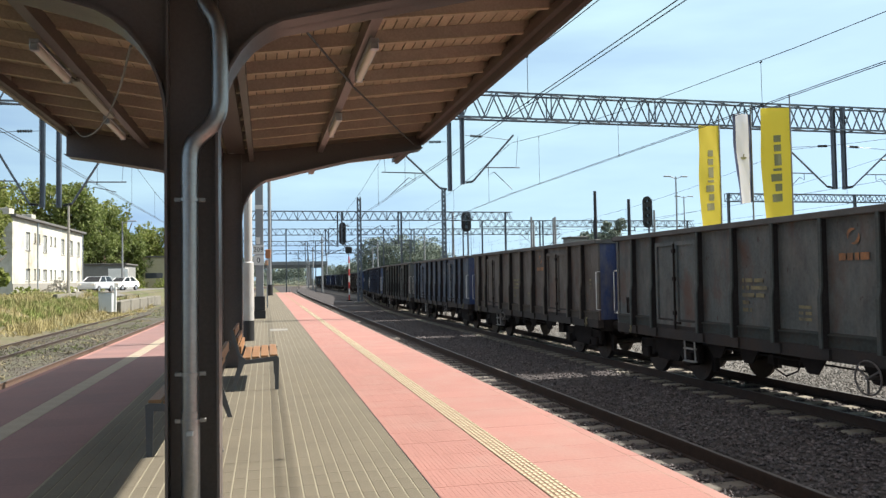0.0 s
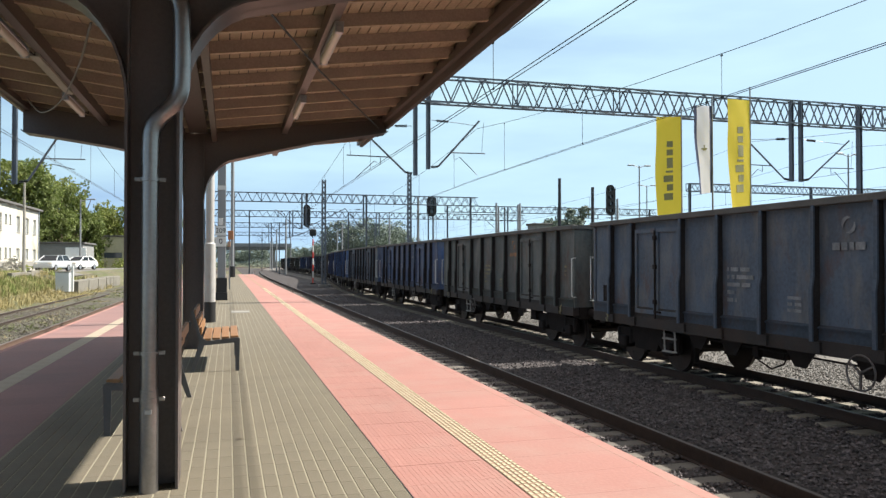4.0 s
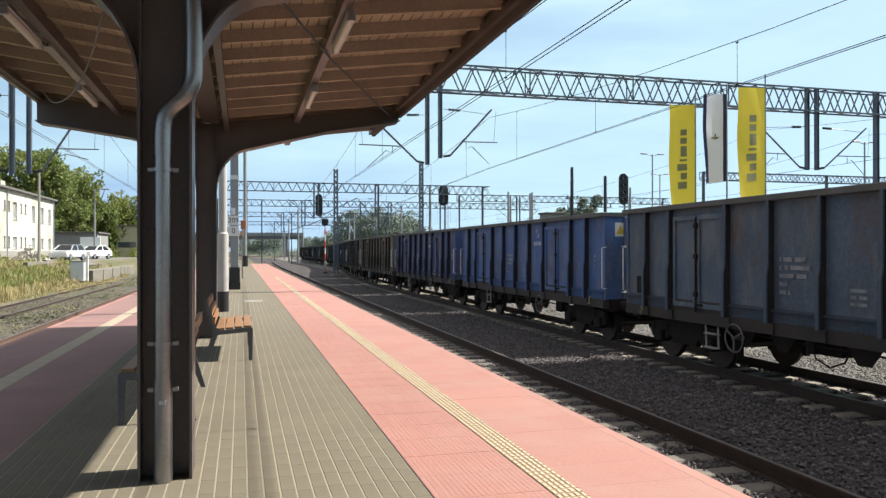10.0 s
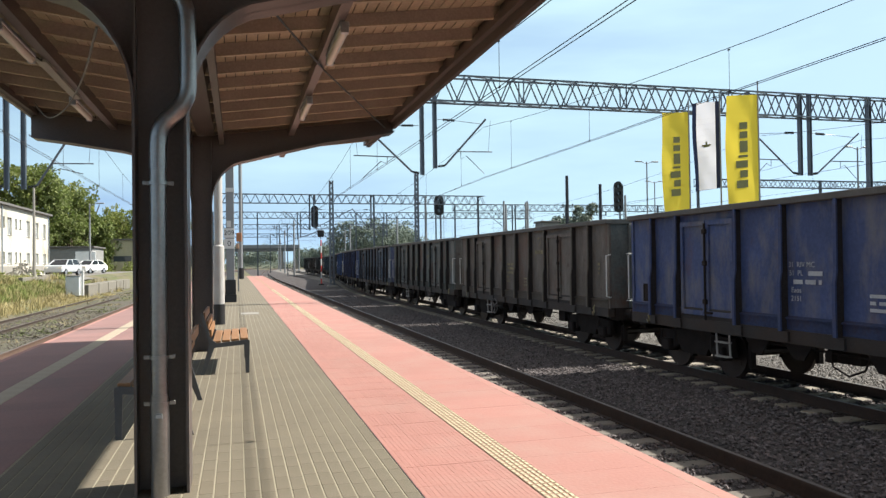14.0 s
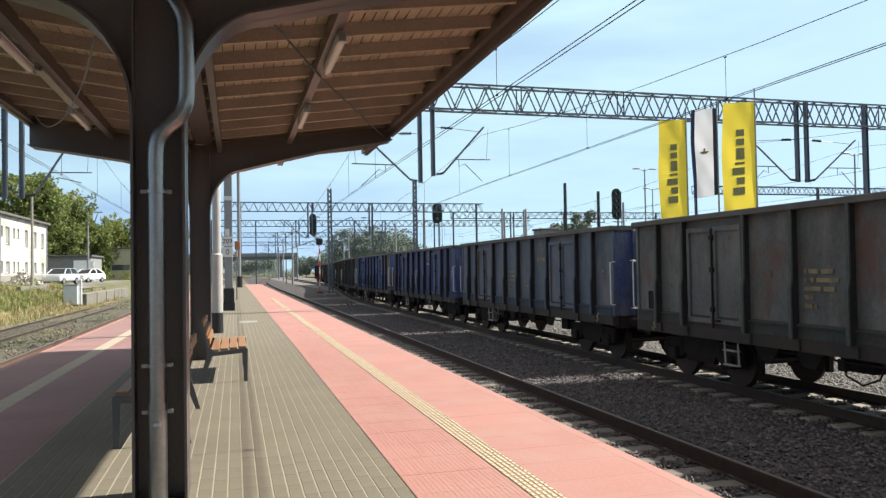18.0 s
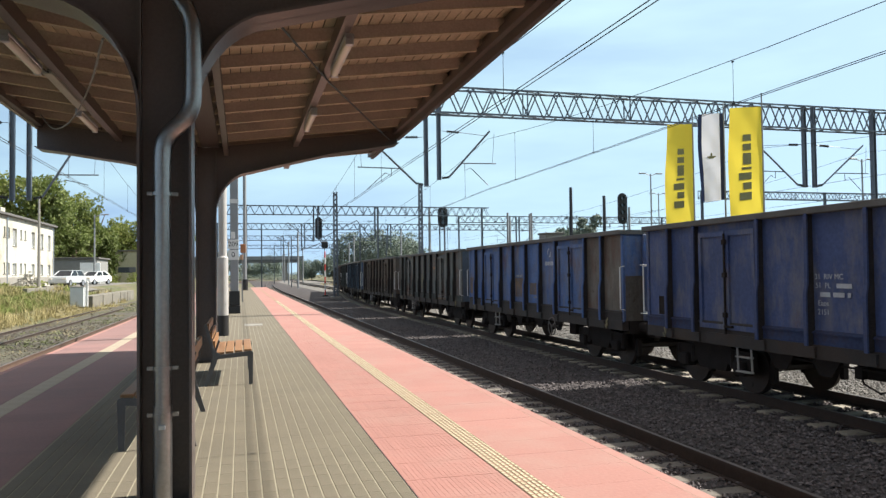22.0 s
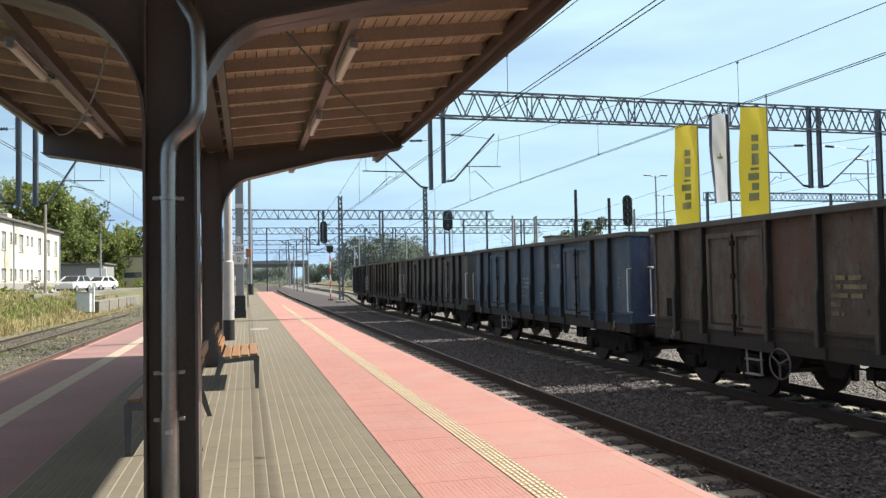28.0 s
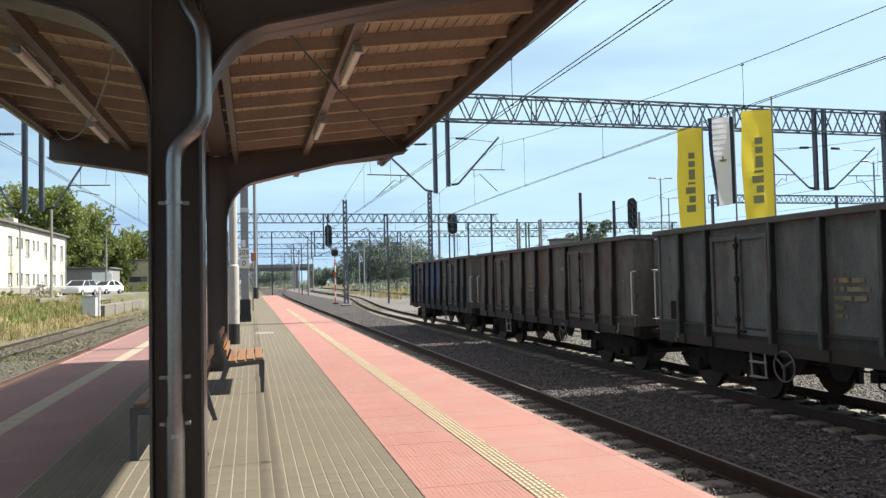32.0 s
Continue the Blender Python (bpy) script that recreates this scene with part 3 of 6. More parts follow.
def make_canopy():
    root = thing("platform_canopy", pose(0, 0, 0), "dark brown steel butterfly canopy over the platform", "canopy")
    for Y, cx in PORTALS:
        bm = B()
        for sgn, tip in ((1, CAN_R), (-1, CAN_L)):
            o = arm_outline(cx, sgn, tip)
            web = [(cx, 0.0)] + o
            extrude_xz(bm, web, Y - 0.012, Y + 0.012)
        frame_ = part("portal_frame", bm, M_STEEL, root, "dark brown welded steel portal with curved knees")
        # flanges along the outline
        for sgn, tip in ((1, CAN_R), (-1, CAN_L)):
            o = arm_outline(cx, sgn, tip)
            bm = B()
            half = 0.18
            run = o[:-2]
            inner = []
            for i, (x, z) in enumerate(run):
                a, b = run[max(i - 1, 0)], run[min(i + 1, len(run) - 1)]
                t = Vector((b[0] - a[0], b[1] - a[1])).normalized()
                nx, nz = (-t.y, t.x) if sgn > 0 else (t.y, -t.x)
                inner.append((x + nx * 0.018, z + nz * 0.018))
            rings = []
            for (x, z), (u, w) in zip(run, inner):
                rings.append([bm.verts.new(p) for p in ((x, Y - half, z), (x, Y + half, z), (u, Y + half, w), (u, Y - half, w))])
            for a, b in zip(rings, rings[1:]):
                for k in range(4):
                    bm.faces.new((a[k], a[(k + 1) % 4], b[(k + 1) % 4], b[k]))
            bm.faces.new(rings[0])
            bm.faces.new(rings[-1])
            part("flange", bm, M_STEEL, frame_, smooth=True)
        # stiffener plates at the knee
        for sgn in (1, -1):
            bm = B()
            box(bm, cx + sgn * 0.165 - 0.008, cx + sgn * 0.165 + 0.008, Y - 0.1, Y + 0.1, 2.62, 3.8)
            part("stiffener", bm, M_STEEL, frame_)
    # roof boards on cross joists: boards with open joints above, Z joists with a paler lower lip below
    pitch, first = 0.805, -13.0
    n = int((CAN_Y1 - first) / pitch)
    for x0, x1 in ((AX + 0.16, CAN_R - 0.02), (CAN_L + 0.01, AX - 0.16)):
        k = int((x1 - x0) / 0.118)
        w = (x1 - x0) / k

        def slab(a, b, h0, h1):
            bm = B()
            ring = [[bm.verts.new((x, y, deck_z(x) + h)) for x, h in ((a, h0), (b, h0), (b, h1), (a, h1))] for y in (CAN_Y0, CAN_Y1)]
            for e in range(4):
                bm.faces.new((ring[0][e], ring[0][(e + 1) % 4], ring[1][(e + 1) % 4], ring[1][e]))
            bm.faces.new(ring[0])
            bm.faces.new(ring[1][::-1])
            return bm

        for q in range(k):
            dz = 0.003 * noise.noise((q * 1.7, x0, 0))
            part("roof_board", slab(x0 + w * q + 0.006, x0 + w * (q + 1) - 0.006, 0.126 + dz, 0.142 + dz), M_DECK, root)
        part("roof_felt", slab(x0, x1, 0.147, 0.155), M_BLACK, root, "black roofing felt over the boards")
        for i in range(n + 1):
            y = first + i * pitch
            if any(abs(y + 0.02 - Y) < 0.08 for Y, _ in PORTALS):
                continue
            bm = B()
            for ya, yb, h0, h1, mi in ((y, y + 0.012, -0.006, 0.125, 0), (y - 0.004, y + 0.055, -0.018, -0.007, 1)):
                v = [[bm.verts.new((x, yy, deck_z(x) + h)) for yy, h in ((ya, h0), (yb, h0), (yb, h1), (ya, h1))] for x in (x0, x1)]
                fs = [bm.faces.new((v[0][e], v[0][(e + 1) % 4], v[1][(e + 1) % 4], v[1][e])) for e in range(4)]
                fs += [bm.faces.new(v[0]), bm.faces.new(v[1][::-1])]
                for f in fs:
                    f.material_index = mi
            part("roof_joist", bm, [M_JOIST, M_LIP_LIT], root)
    # fascia channels, purlins, valley gutter
    for x, s in ((CAN_R, 1), (CAN_L, -1)):
        bm = B()
        z = deck_z(x)
        extrude_xz(bm, [(x - 0.03, z - 0.13), (x + s * 0.01 + 0.03, z - 0.13), (x + s * 0.01 + 0.03, z + 0.13), (x - 0.03, z + 0.13)], CAN_Y0 - 0.02, CAN_Y1 + 0.02)
        part("fascia", bm, M_STEEL if s > 0 else M_EDGE, root, "dark brown edge channel" if s > 0 else "pale grey-green edge channel")
        if s > 0:
            # skirt added to shift the roof's shadow edge; stops early to fit the view
            bm = B()
            box(bm, x - 0.03, x + 0.035, CAN_Y0, 14.1, z - 0.21, z - 0.131)
            part("drip_edge", bm, M_STEEL, root)
        bm = B()
        extrude_xz(bm, [(x - s * 0.05 - 0.05, z - 0.10), (x - s * 0.05 + 0.05, z - 0.10), (x - s * 0.05 + 0.05, z - 0.002), (x - s * 0.05 - 0.05, z - 0.002)], CAN_Y0, CAN_Y1)
        part("edge_purlin", bm, M_STEEL, root)
    for x in (1.0, -2.02):
        bm = B()
        z = deck_z(x)
        box(bm, x - 0.05, x + 0.05, CAN_Y0, 14.0, z - 0.16, z - 0.003)
        box(bm, x - 0.055, x + 0.055, 14.24, CAN_Y1 - 0.05, z - 0.16, z - 0.003)
        part("purlin", bm, M_STEEL, root, "dark brown purlin with lamps below")
    bm = B()
    z = deck_z(AX)
    extrude_xz(bm, [(AX - 0.2, z + 0.13), (AX - 0.15, z + 0.0), (AX + 0.15, z + 0.0), (AX + 0.2, z + 0.13), (AX + 0.18, z + 0.13), (AX + 0.14, z + 0.012), (AX - 0.14, z + 0.012), (AX - 0.18, z + 0.13)], CAN_Y0, CAN_Y1)
    part("valley_gutter", bm, M_STEEL, root)
    for sg in (1, -1):
        bm = B()
        box(bm, AX + sg * 0.27 - 0.04, AX + sg * 0.27 + 0.04, CAN_Y0, CAN_Y1, z - 0.15, z + 0.02)
        part("valley_beam", bm, M_STEEL, root)
    bm = B()
    z = deck_z(-2.1)
    box(bm, -2.15, -2.05, 9.3, 11.3, z - 0.21, z - 0.165, 0.005)
    part("cable_tray", bm, M_EDGE, root, "pale grey strip under the purlin")
    # wind bracing and loose cable
    bm = B()
    tube(bm, [(0.12, 5.66, deck_z(0.12) - 0.32), (1.05, 9.1, deck_z(1.05) - 0.17), (2.75, 13.95, deck_z(2.75) - 0.2)], 0.012, 6)
    part("brace_rod", bm, M_BLACK, root)
    return root


def make_downpipe():
    Y, cx = PORTALS[0]
    root = thing("downpipe", pose(cx, Y - 0.13, 0), "grey zinc downpipe with swan-neck bend on the canopy column", "downpipe")
    bm = B()
    pts = [(0.05, 0.04, 3.86), (0.055, 0.03, 3.62), (0.075, 0.0, 3.50), (0.13, -0.04, 3.40), (0.175, -0.055, 3.32), (0.19, -0.06, 3.22), (0.19, -0.06, 2.82), (0.185, -0.06, 2.72), (0.155, -0.06, 2.64), (0.10, -0.06, 2.575), (0.04, -0.06, 2.52), (0.0, -0.06, 2.45), (-0.01, -0.06, 2.36), (-0.01, -0.06, 2.2)]
    sm = [Vector(p) for p in pts]
    for _ in range(2):
        sm = [sm[0]] + [q for a, b in zip(sm, sm[1:]) for q in (a.lerp(b, 0.25), a.lerp(b, 0.75))] + [sm[-1]]
    tube(bm, sm, 0.057, 16)
    part("swan_neck", bm, M_PIPE, root, smooth=True)
    bm = B()
    tube(bm, [(-0.01, -0.06, 2.22), (-0.01, -0.06, 0.62)], 0.054, 16)
    part("pipe", bm, M_PIPE, root, smooth=True)
    bm = B()
    tube(bm, [(-0.01, -0.06, 0.68), (-0.01, -0.06, 0.0)], 0.060, 16)
    part("standpipe", bm, M_PIPE, root, "heavier grey pipe foot", smooth=True)
    for z in (2.10, 0.93, 0.62):
        bm = B()
        tube(bm, [(-0.01, -0.06, z - 0.012), (-0.01, -0.06, z + 0.012)], 0.065, 16)
        for s in (-1, 1):
            box(bm, -0.01 + s * 0.08 - 0.02, -0.01 + s * 0.08 + 0.02, -0.07, -0.05, z - 0.014, z + 0.014, 0.003)
        part("pipe_clamp", bm, M_PIPE, root, "bolted zinc pipe clamp", smooth=True)
    bm = B()
    box(bm, -0.032, 0.012, -0.135, -0.115, 0.53, 0.56, 0.003)
    part("inspection_clip", bm, M_GALV, root)


def make_batten():
    root = thing("batten_lamp", pose(0, 0, 0), "unlit fluorescent batten lamp under the canopy", "lamp", "canopy lamps")
    bm = B()
    box(bm, -0.045, 0.045, -0.63, 0.63, -0.05, 0, 0.008)
    part("housing", bm, M_GALV, root)
    bm = B()
    tube(bm, [(0, -0.6, -0.075), (0, 0.6, -0.075)], 0.045, 12)
    part("diffuser", bm, M_LAMP, root, "milky lamp cover", smooth=True)
    for s in (-1, 1):
        bm = B()
        box(bm, -0.04, 0.04, s * 0.61 - 0.03, s * 0.61 + 0.03, -0.12, -0.045, 0.008)
        part("end_cap", bm, M_GALV, root)
    bm = B()
    tube(bm, [(0.03, 0.65, -0.03), (0.07, 0.75, -0.05), (0.05, 0.85, 0.01)], 0.008, 6)
    part("cable", bm, M_BLACK, root)
    return root


make_canopy()
make_downpipe()
bat = make_batten()
LAMP_SPOTS = ((1.05, 7.85), (1.02, 11.2), (-2.15, 8.5), (-2.17, 12.0))
for i, (x, y) in enumerate(LAMP_SPOTS):
    m = pose(x, y, deck_z(x) - 0.165)
    if i == 0:
        bat.matrix_basis = m
    else:
        copy_thing(bat, m)
bm = B()
cable = [Vector(p) for p in ((-0.93, 5.72, 3.24), (-1.2, 6.9, 3.24), (-1.61, 8.6, 3.36), (-2.04, 10.2, 3.48), (-2.45, 11.5, 3.62), (-2.75, 12.4, 3.80), (-3.0, 12.9, 4.1))]
for _ in range(2):
    cable = [cable[0]] + [q for a, b in zip(cable, cable[1:]) for q in (a.lerp(b, 0.25), a.lerp(b, 0.75))] + [cable[-1]]
tube(bm, cable, 0.009, 6)
tagged(new("hanging_cable", finish(bm, "hanging_cable", M_CONC, True)), "pale loose cable sagging under the canopy", "cable")


def make_bench(length=1.75):
    """Seat along y, facing +x."""
    root = thing("platform_bench", pose(0, 0, 0), "wooden slat bench on dark steel legs", "bench", "platform benches")
    for i in range(4):
        bm = B()
        x = 0.20 + 0.125 * i
        z = 0.43 + 0.01 * i
        box(bm, x - 0.055, x + 0.055, 0.0, length, z, z + 0.035, 0.006)
        part("seat_slat", bm, M_WOOD, root)
    for i in range(3):
        bm = B()
        z0 = 0.52 + 0.12 * i
        x0 = 0.115 - 0.042 * i
        beam(bm, (x0, 0.0, z0 + 0.05), (x0, length, z0 + 0.05), 0.035, 0.105)
        part("back_slat", bm, M_WOOD, root)
    for y in (0.0, length):
        bm = B()
        y0, y1 = (y - 0.032, y - 0.004) if y == 0 else (y + 0.004, y + 0.032)
        extrude_xz(bm, [(-0.02, 0), (0.03, 0), (0.17, 0.37), (0.58, 0.40), (0.59, 0.0), (0.64, 0.0), (0.65, 0.455), (0.62, 0.47), (0.2, 0.43), (0.12, 0.5), (0.02, 0.87), (-0.02, 0.85), (0.1, 0.42)], y0, y1)
        part("leg_frame", bm, M_LEG, root, "grey steel leg frame")
    bm = B()
    beam(bm, (0.35, 0.0, 0.405), (0.35, length, 0.405), 0.04, 0.03)
    part("rail", bm, M_DARK, root)
    return root


bench = make_bench()
bench.matrix_basis = pose(-0.47, 11.05, 0)
copy_thing(bench, pose(-0.40, 8.97, 0, 0, 0, 180))

# ---- freight train ----
WAGON_PITCH = 13.21
BODY = 12.12
FLOOR = 1.12          # heights above the rail head
TOP = 3.25
HW = 1.33             # half width of the side sheets


def paint(name, col, dirt, amt, rusty=0.6):
    return mat("wagon_" + name, col, 0.6, 0.0, var=0.30, scale=1.1, fine=18, bump=0.15, dirt=dirt, dirt_amt=amt, dirt_scale=1.5, streak=2.2, spec=0.3, scuff=(0.19, 0.175, 0.155), bloom=(0.105, 0.052, 0.034), bloom_at=rusty)


RUST = (0.050, 0.031, 0.022)
RIB_BASE = {"olive": (0.114, 0.109, 0.084), "brown": (0.114, 0.101, 0.084), "greygreen": (0.070, 0.081, 0.076), "slate": (0.070, 0.095, 0.130), "blue": (0.058, 0.084, 0.140), "navy": (0.045, 0.066, 0.150), "bright": (0.060, 0.118, 0.275), "steel": (0.062, 0.104, 0.148), "rustbrown": (0.082, 0.072, 0.058)}
PAINTS = {
    "olive": paint("olive", (0.138, 0.132, 0.102), RUST, 0.5, 0.57),
    "brown": paint("brown", (0.108, 0.094, 0.082), RUST, 0.55, 0.585),
    "greygreen": paint("greygreen", (0.092, 0.103, 0.101), RUST, 0.4, 0.605),
    "slate": paint("slate", (0.078, 0.104, 0.142), (0.06, 0.058, 0.06), 0.4, 0.63),
    "blue": paint("blue", (0.058, 0.088, 0.165), (0.05, 0.05, 0.06), 0.4, 0.63),
    "navy": paint("navy", (0.047, 0.070, 0.165), (0.035, 0.045, 0.075), 0.35, 0.66),
    "bright": paint("bright", (0.058, 0.114, 0.268), (0.06, 0.055, 0.05), 0.5, 0.62),
    "steel": paint("steel", (0.067, 0.108, 0.150), (0.05, 0.06, 0.07), 0.4, 0.64),
    "rustbrown": paint("rustbrown", (0.092, 0.079, 0.064), (0.07, 0.04, 0.026), 0.6, 0.57),
}
RIB_PAINTS = {k: mat("grimy_rib_" + k, tuple(1.0 * v for v in c), 0.65, var=0.3, scale=2.0, fine=18, bump=0.15, dirt=(0.07, 0.055, 0.045), dirt_amt=0.6, dirt_scale=2.0, spec=0.25) for k, c in RIB_BASE.items()}
# dark tone for the rib webs: the recess's shade put into the colour
M_WEB_SHADE = mat("rib_web_shade", (0.034, 0.029, 0.027), 0.9, var=0.4, scale=3.0, spec=0.15)
M_BELT = {k: mat("rusty_belt_" + k, tuple(0.62 * v for v in c), 0.7, var=0.3, scale=2.0, fine=18, bump=0.15, dirt=(0.062, 0.036, 0.024), dirt_amt=0.85, dirt_scale=1.4, spec=0.2) for k, c in RIB_BASE.items()}
M_RIM = mat("dusty_rim", (0.10, 0.095, 0.088), 0.75, var=0.25, scale=2.0, dirt=(0.06, 0.05, 0.045), dirt_amt=0.6, dirt_scale=1.3)
M_HWHEEL = mat("handwheel_iron", (0.12, 0.105, 0.098), 0.6, 0.2, var=0.2)
M_UNDER = mat("underframe", (0.024, 0.019, 0.017), 0.85, 0.0, var=0.3, scale=4, spec=0.15)
M_SILL = mat("rusty_sill", (0.030, 0.025, 0.023), 0.75, 0.0, var=0.3, scale=2.0, dirt=(0.055, 0.032, 0.02), dirt_amt=0.5, dirt_scale=1.2)
M_WHEEL = mat("wheel_steel", (0.05, 0.04, 0.035), 0.55, 0.6, var=0.25)
M_GRAB = mat("grab_rail", (0.62, 0.62, 0.59), 0.5, var=0.1)
M_STEP = mat("step_steel", (0.30, 0.28, 0.26), 0.6, 0.3, var=0.2)
M_MARKW = mat("marking_white", (0.36, 0.38, 0.41), 0.6, var=0.2, scale=8)
M_MARKF = mat("marking_faded", (0.21, 0.22, 0.23), 0.6, var=0.3, scale=8, dirt=(0.09, 0.10, 0.12), dirt_amt=0.9, dirt_scale=3.0)
M_MARKY = mat("marking_yellow", (0.21, 0.18, 0.095), 0.6, var=0.25, scale=8, dirt=(0.08, 0.07, 0.055), dirt_amt=0.9, dirt_scale=3.0)
M_MARKO = mat("marking_orange", (0.34, 0.15, 0.06), 0.6, var=0.25, scale=8, dirt=(0.09, 0.07, 0.055), dirt_amt=0.8, dirt_scale=3.0)
M_TRIANGLE = mat("warning_yellow", (0.55, 0.38, 0.03), 0.5, var=0.1)
M_PATCH = mat("rust_patch", (0.13, 0.085, 0.052), 0.8, var=0.5, scale=3, dirt=(0.06, 0.09, 0.15), dirt_amt=0.6, dirt_scale=2.5)
M_INSIDE = mat("wagon_inside", (0.07, 0.055, 0.045), 0.8, var=0.3)

RIBS = (-5.12, -4.18, -2.32, -1.16, 0.0, 1.16, 2.32, 4.18, 5.12)
PANEL_EDGES = (-6.04,) + RIBS + (6.04,)
DOORS = ((-4.09, -2.41), (2.41, 4.09))


def side_rib(bm, y, s):
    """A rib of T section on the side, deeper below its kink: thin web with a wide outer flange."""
    zs = ((FLOOR - 0.02, 0.175, 0.032), (1.9, 0.175, 0.032), (2.06, 0.140, 0.03), (TOP - 0.1, 0.130, 0.03))
    prev = None
    for z, d, w in zs:
        o = HW + d
        r = [bm.verts.new((s * x, y + dy, z)) for x, dy in ((HW - 0.005, -0.012), (o - 0.014, -0.012), (o - 0.03, -w), (o, -w), (o, w), (o - 0.03, w), (o - 0.014, 0.012), (HW - 0.005, 0.012))]
        if prev:
            for k in range(8):
                f = bm.faces.new((prev[k], prev[(k + 1) % 8], r[(k + 1) % 8], r[k]))
                # web faces take the painted shade, the flange stays lighter
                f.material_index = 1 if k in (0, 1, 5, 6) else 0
        else:
            bm.faces.new(r)
        prev = r
    bm.faces.new(prev)


def belt_shape(bm, w):
    """The folded lower edge of a side panel: a proud strip under a narrow ledge."""
    box(bm, 0.003, 0.045, -w / 2, w / 2, FLOOR, FLOOR + 0.17)
    extrude_xz(bm, [(0.003, FLOOR + 0.1705), (0.07, FLOOR + 0.1705), (0.07, FLOOR + 0.195), (0.003, FLOOR + 0.225)], -w / 2, w / 2)


def belt_mesh(w, col):
    return shared(CACHE, ("lower_belt", round(w, 2), col), lambda: bm_mesh("lower_belt", lambda bm: belt_shape(bm, w), M_BELT[col]))


def shared(cache, key, fn):
    if key not in cache:
        cache[key] = fn()
    return cache[key]


def mesh_part(name, me, parent, label="", m=None):
    ob = new(name, me)
    ob.parent = parent
    if m is not None:
        ob.matrix_basis = m
    if label:
        ob["label"] = label
    return ob


def bm_mesh(name, fn, material, smooth_=False):
    bm = B()
    fn(bm)
    return finish(bm, name, material, smooth_)


CACHE = {}


def m_floor(bm):
    L = BODY / 2
    box(bm, -HW + 0.03, HW - 0.03, -L + 0.03, L - 0.03, FLOOR, FLOOR + 0.05)


def m_side(bm):
    """One side sheet, slightly buckled between its ribs."""
    L, t = BODY / 2, 0.03
    ny, nz = 64, 8
    rng = random.Random(3)
    ph = rng.uniform(0, 6)
    g = []
    for j in range(nz + 1):
        z = FLOOR + (TOP - 0.1 - FLOOR) * j / nz
        row = []
        for i in range(ny + 1):
            y = -L + BODY * i / ny
            d = min(abs(y - r) for r in PANEL_EDGES)
            bulge = 0.016 * noise.noise((y * 0.9, z * 1.1, ph)) * min(1, d / 0.3) * math.sin(math.pi * j / nz)
            row.append(bm.verts.new((HW + bulge, y, z)))
        g.append(row)
    for j in range(nz):
        for i in range(ny):
            bm.faces.new((g[j][i], g[j][i + 1], g[j + 1][i + 1], g[j + 1][i]))
    b = [[bm.verts.new((HW - t, y, z)) for y in (-L, L)] for z in (FLOOR, TOP - 0.1)]
    bm.faces.new((b[0][0], b[1][0], b[1][1], b[0][1]))
    bm.faces.new([b[0][0], b[0][1]] + g[0][::-1])
    bm.faces.new([b[1][1], b[1][0]] + g[-1])
    bm.faces.new([b[0][0]] + [r[0] for r in g] + [b[1][0]])
    bm.faces.new([b[1][1]] + [r[-1] for r in g[::-1]] + [b[0][1]])


def m_end(bm):
    box(bm, -HW + 0.031, HW - 0.031, -0.03, 0.0, FLOOR, TOP - 0.1)


def m_rim(bm):
    L = BODY / 2
    for s in (1, -1):
        box(bm, min(s * (HW - 0.05), s * (HW + 0.125)), max(s * (HW - 0.05), s * (HW + 0.125)), -L - 0.05, L + 0.05, TOP - 0.11, TOP, 0.012)
        box(bm, -HW + 0.05, HW - 0.05, min(s * (L - 0.05), s * (L + 0.05)), max(s * (L - 0.05), s * (L + 0.05)), TOP - 0.11, TOP - 0.004)


def m_leaf(bm):
    """One door leaf, width 0.8 along y from 0, with a raised frame."""
    w, z0, z1 = 0.80, FLOOR + 0.08, TOP - 0.25
    box(bm, 0.0, 0.02, 0.0, w, z0, z1)
    for a, b, c, d in ((0, w, z0, z0 + 0.09), (0, w, z1 - 0.09, z1), (0, 0.08, z0 + 0.09, z1 - 0.09), (w - 0.08, w, z0 + 0.09, z1 - 0.09)):
        box(bm, 0.021, 0.062, a, b, c, d)


def m_lock(bm):
    tube(bm, [(0.085, 0, FLOOR + 0.0), (0.085, 0, TOP - 0.3)], 0.02, 6)
    for z in (FLOOR + 0.3, 2.15, TOP - 0.5):
        box(bm, 0.0, 0.115, -0.05, 0.05, z, z + 0.09, 0.01)
    box(bm, 0.06, 0.11, -0.02, 0.2, FLOOR + 0.12, FLOOR + 0.16)


def m_sill(bm):
    L = BODY / 2
    for s in (1, -1):
        box(bm, -1.199, 1.199, min(s * L, s * (L - 0.25)), max(s * L, s * (L - 0.25)), FLOOR - 0.3, FLOOR - 0.001)
    box(bm, -0.35, -0.15, -L + 0.3, L - 0.3, FLOOR - 0.32, FLOOR - 0.002)
    box(bm, 0.15, 0.35, -L + 0.3, L - 0.3, FLOOR - 0.32, FLOOR - 0.002)
    for y in (-4.24, 4.24):
        box(bm, -1.19, 1.19, y - 0.2, y + 0.2, FLOOR - 0.24, FLOOR - 0.003)


def m_sidesill(bm):
    L = BODY / 2
    box(bm, 1.22, 1.385, -L + 0.02, L - 0.02, FLOOR - 0.22, FLOOR - 0.002)
    for y in RIBS:
        box(bm, 1.386, 1.43, y - 0.1, y + 0.1, FLOOR - 0.2, FLOOR - 0.03)


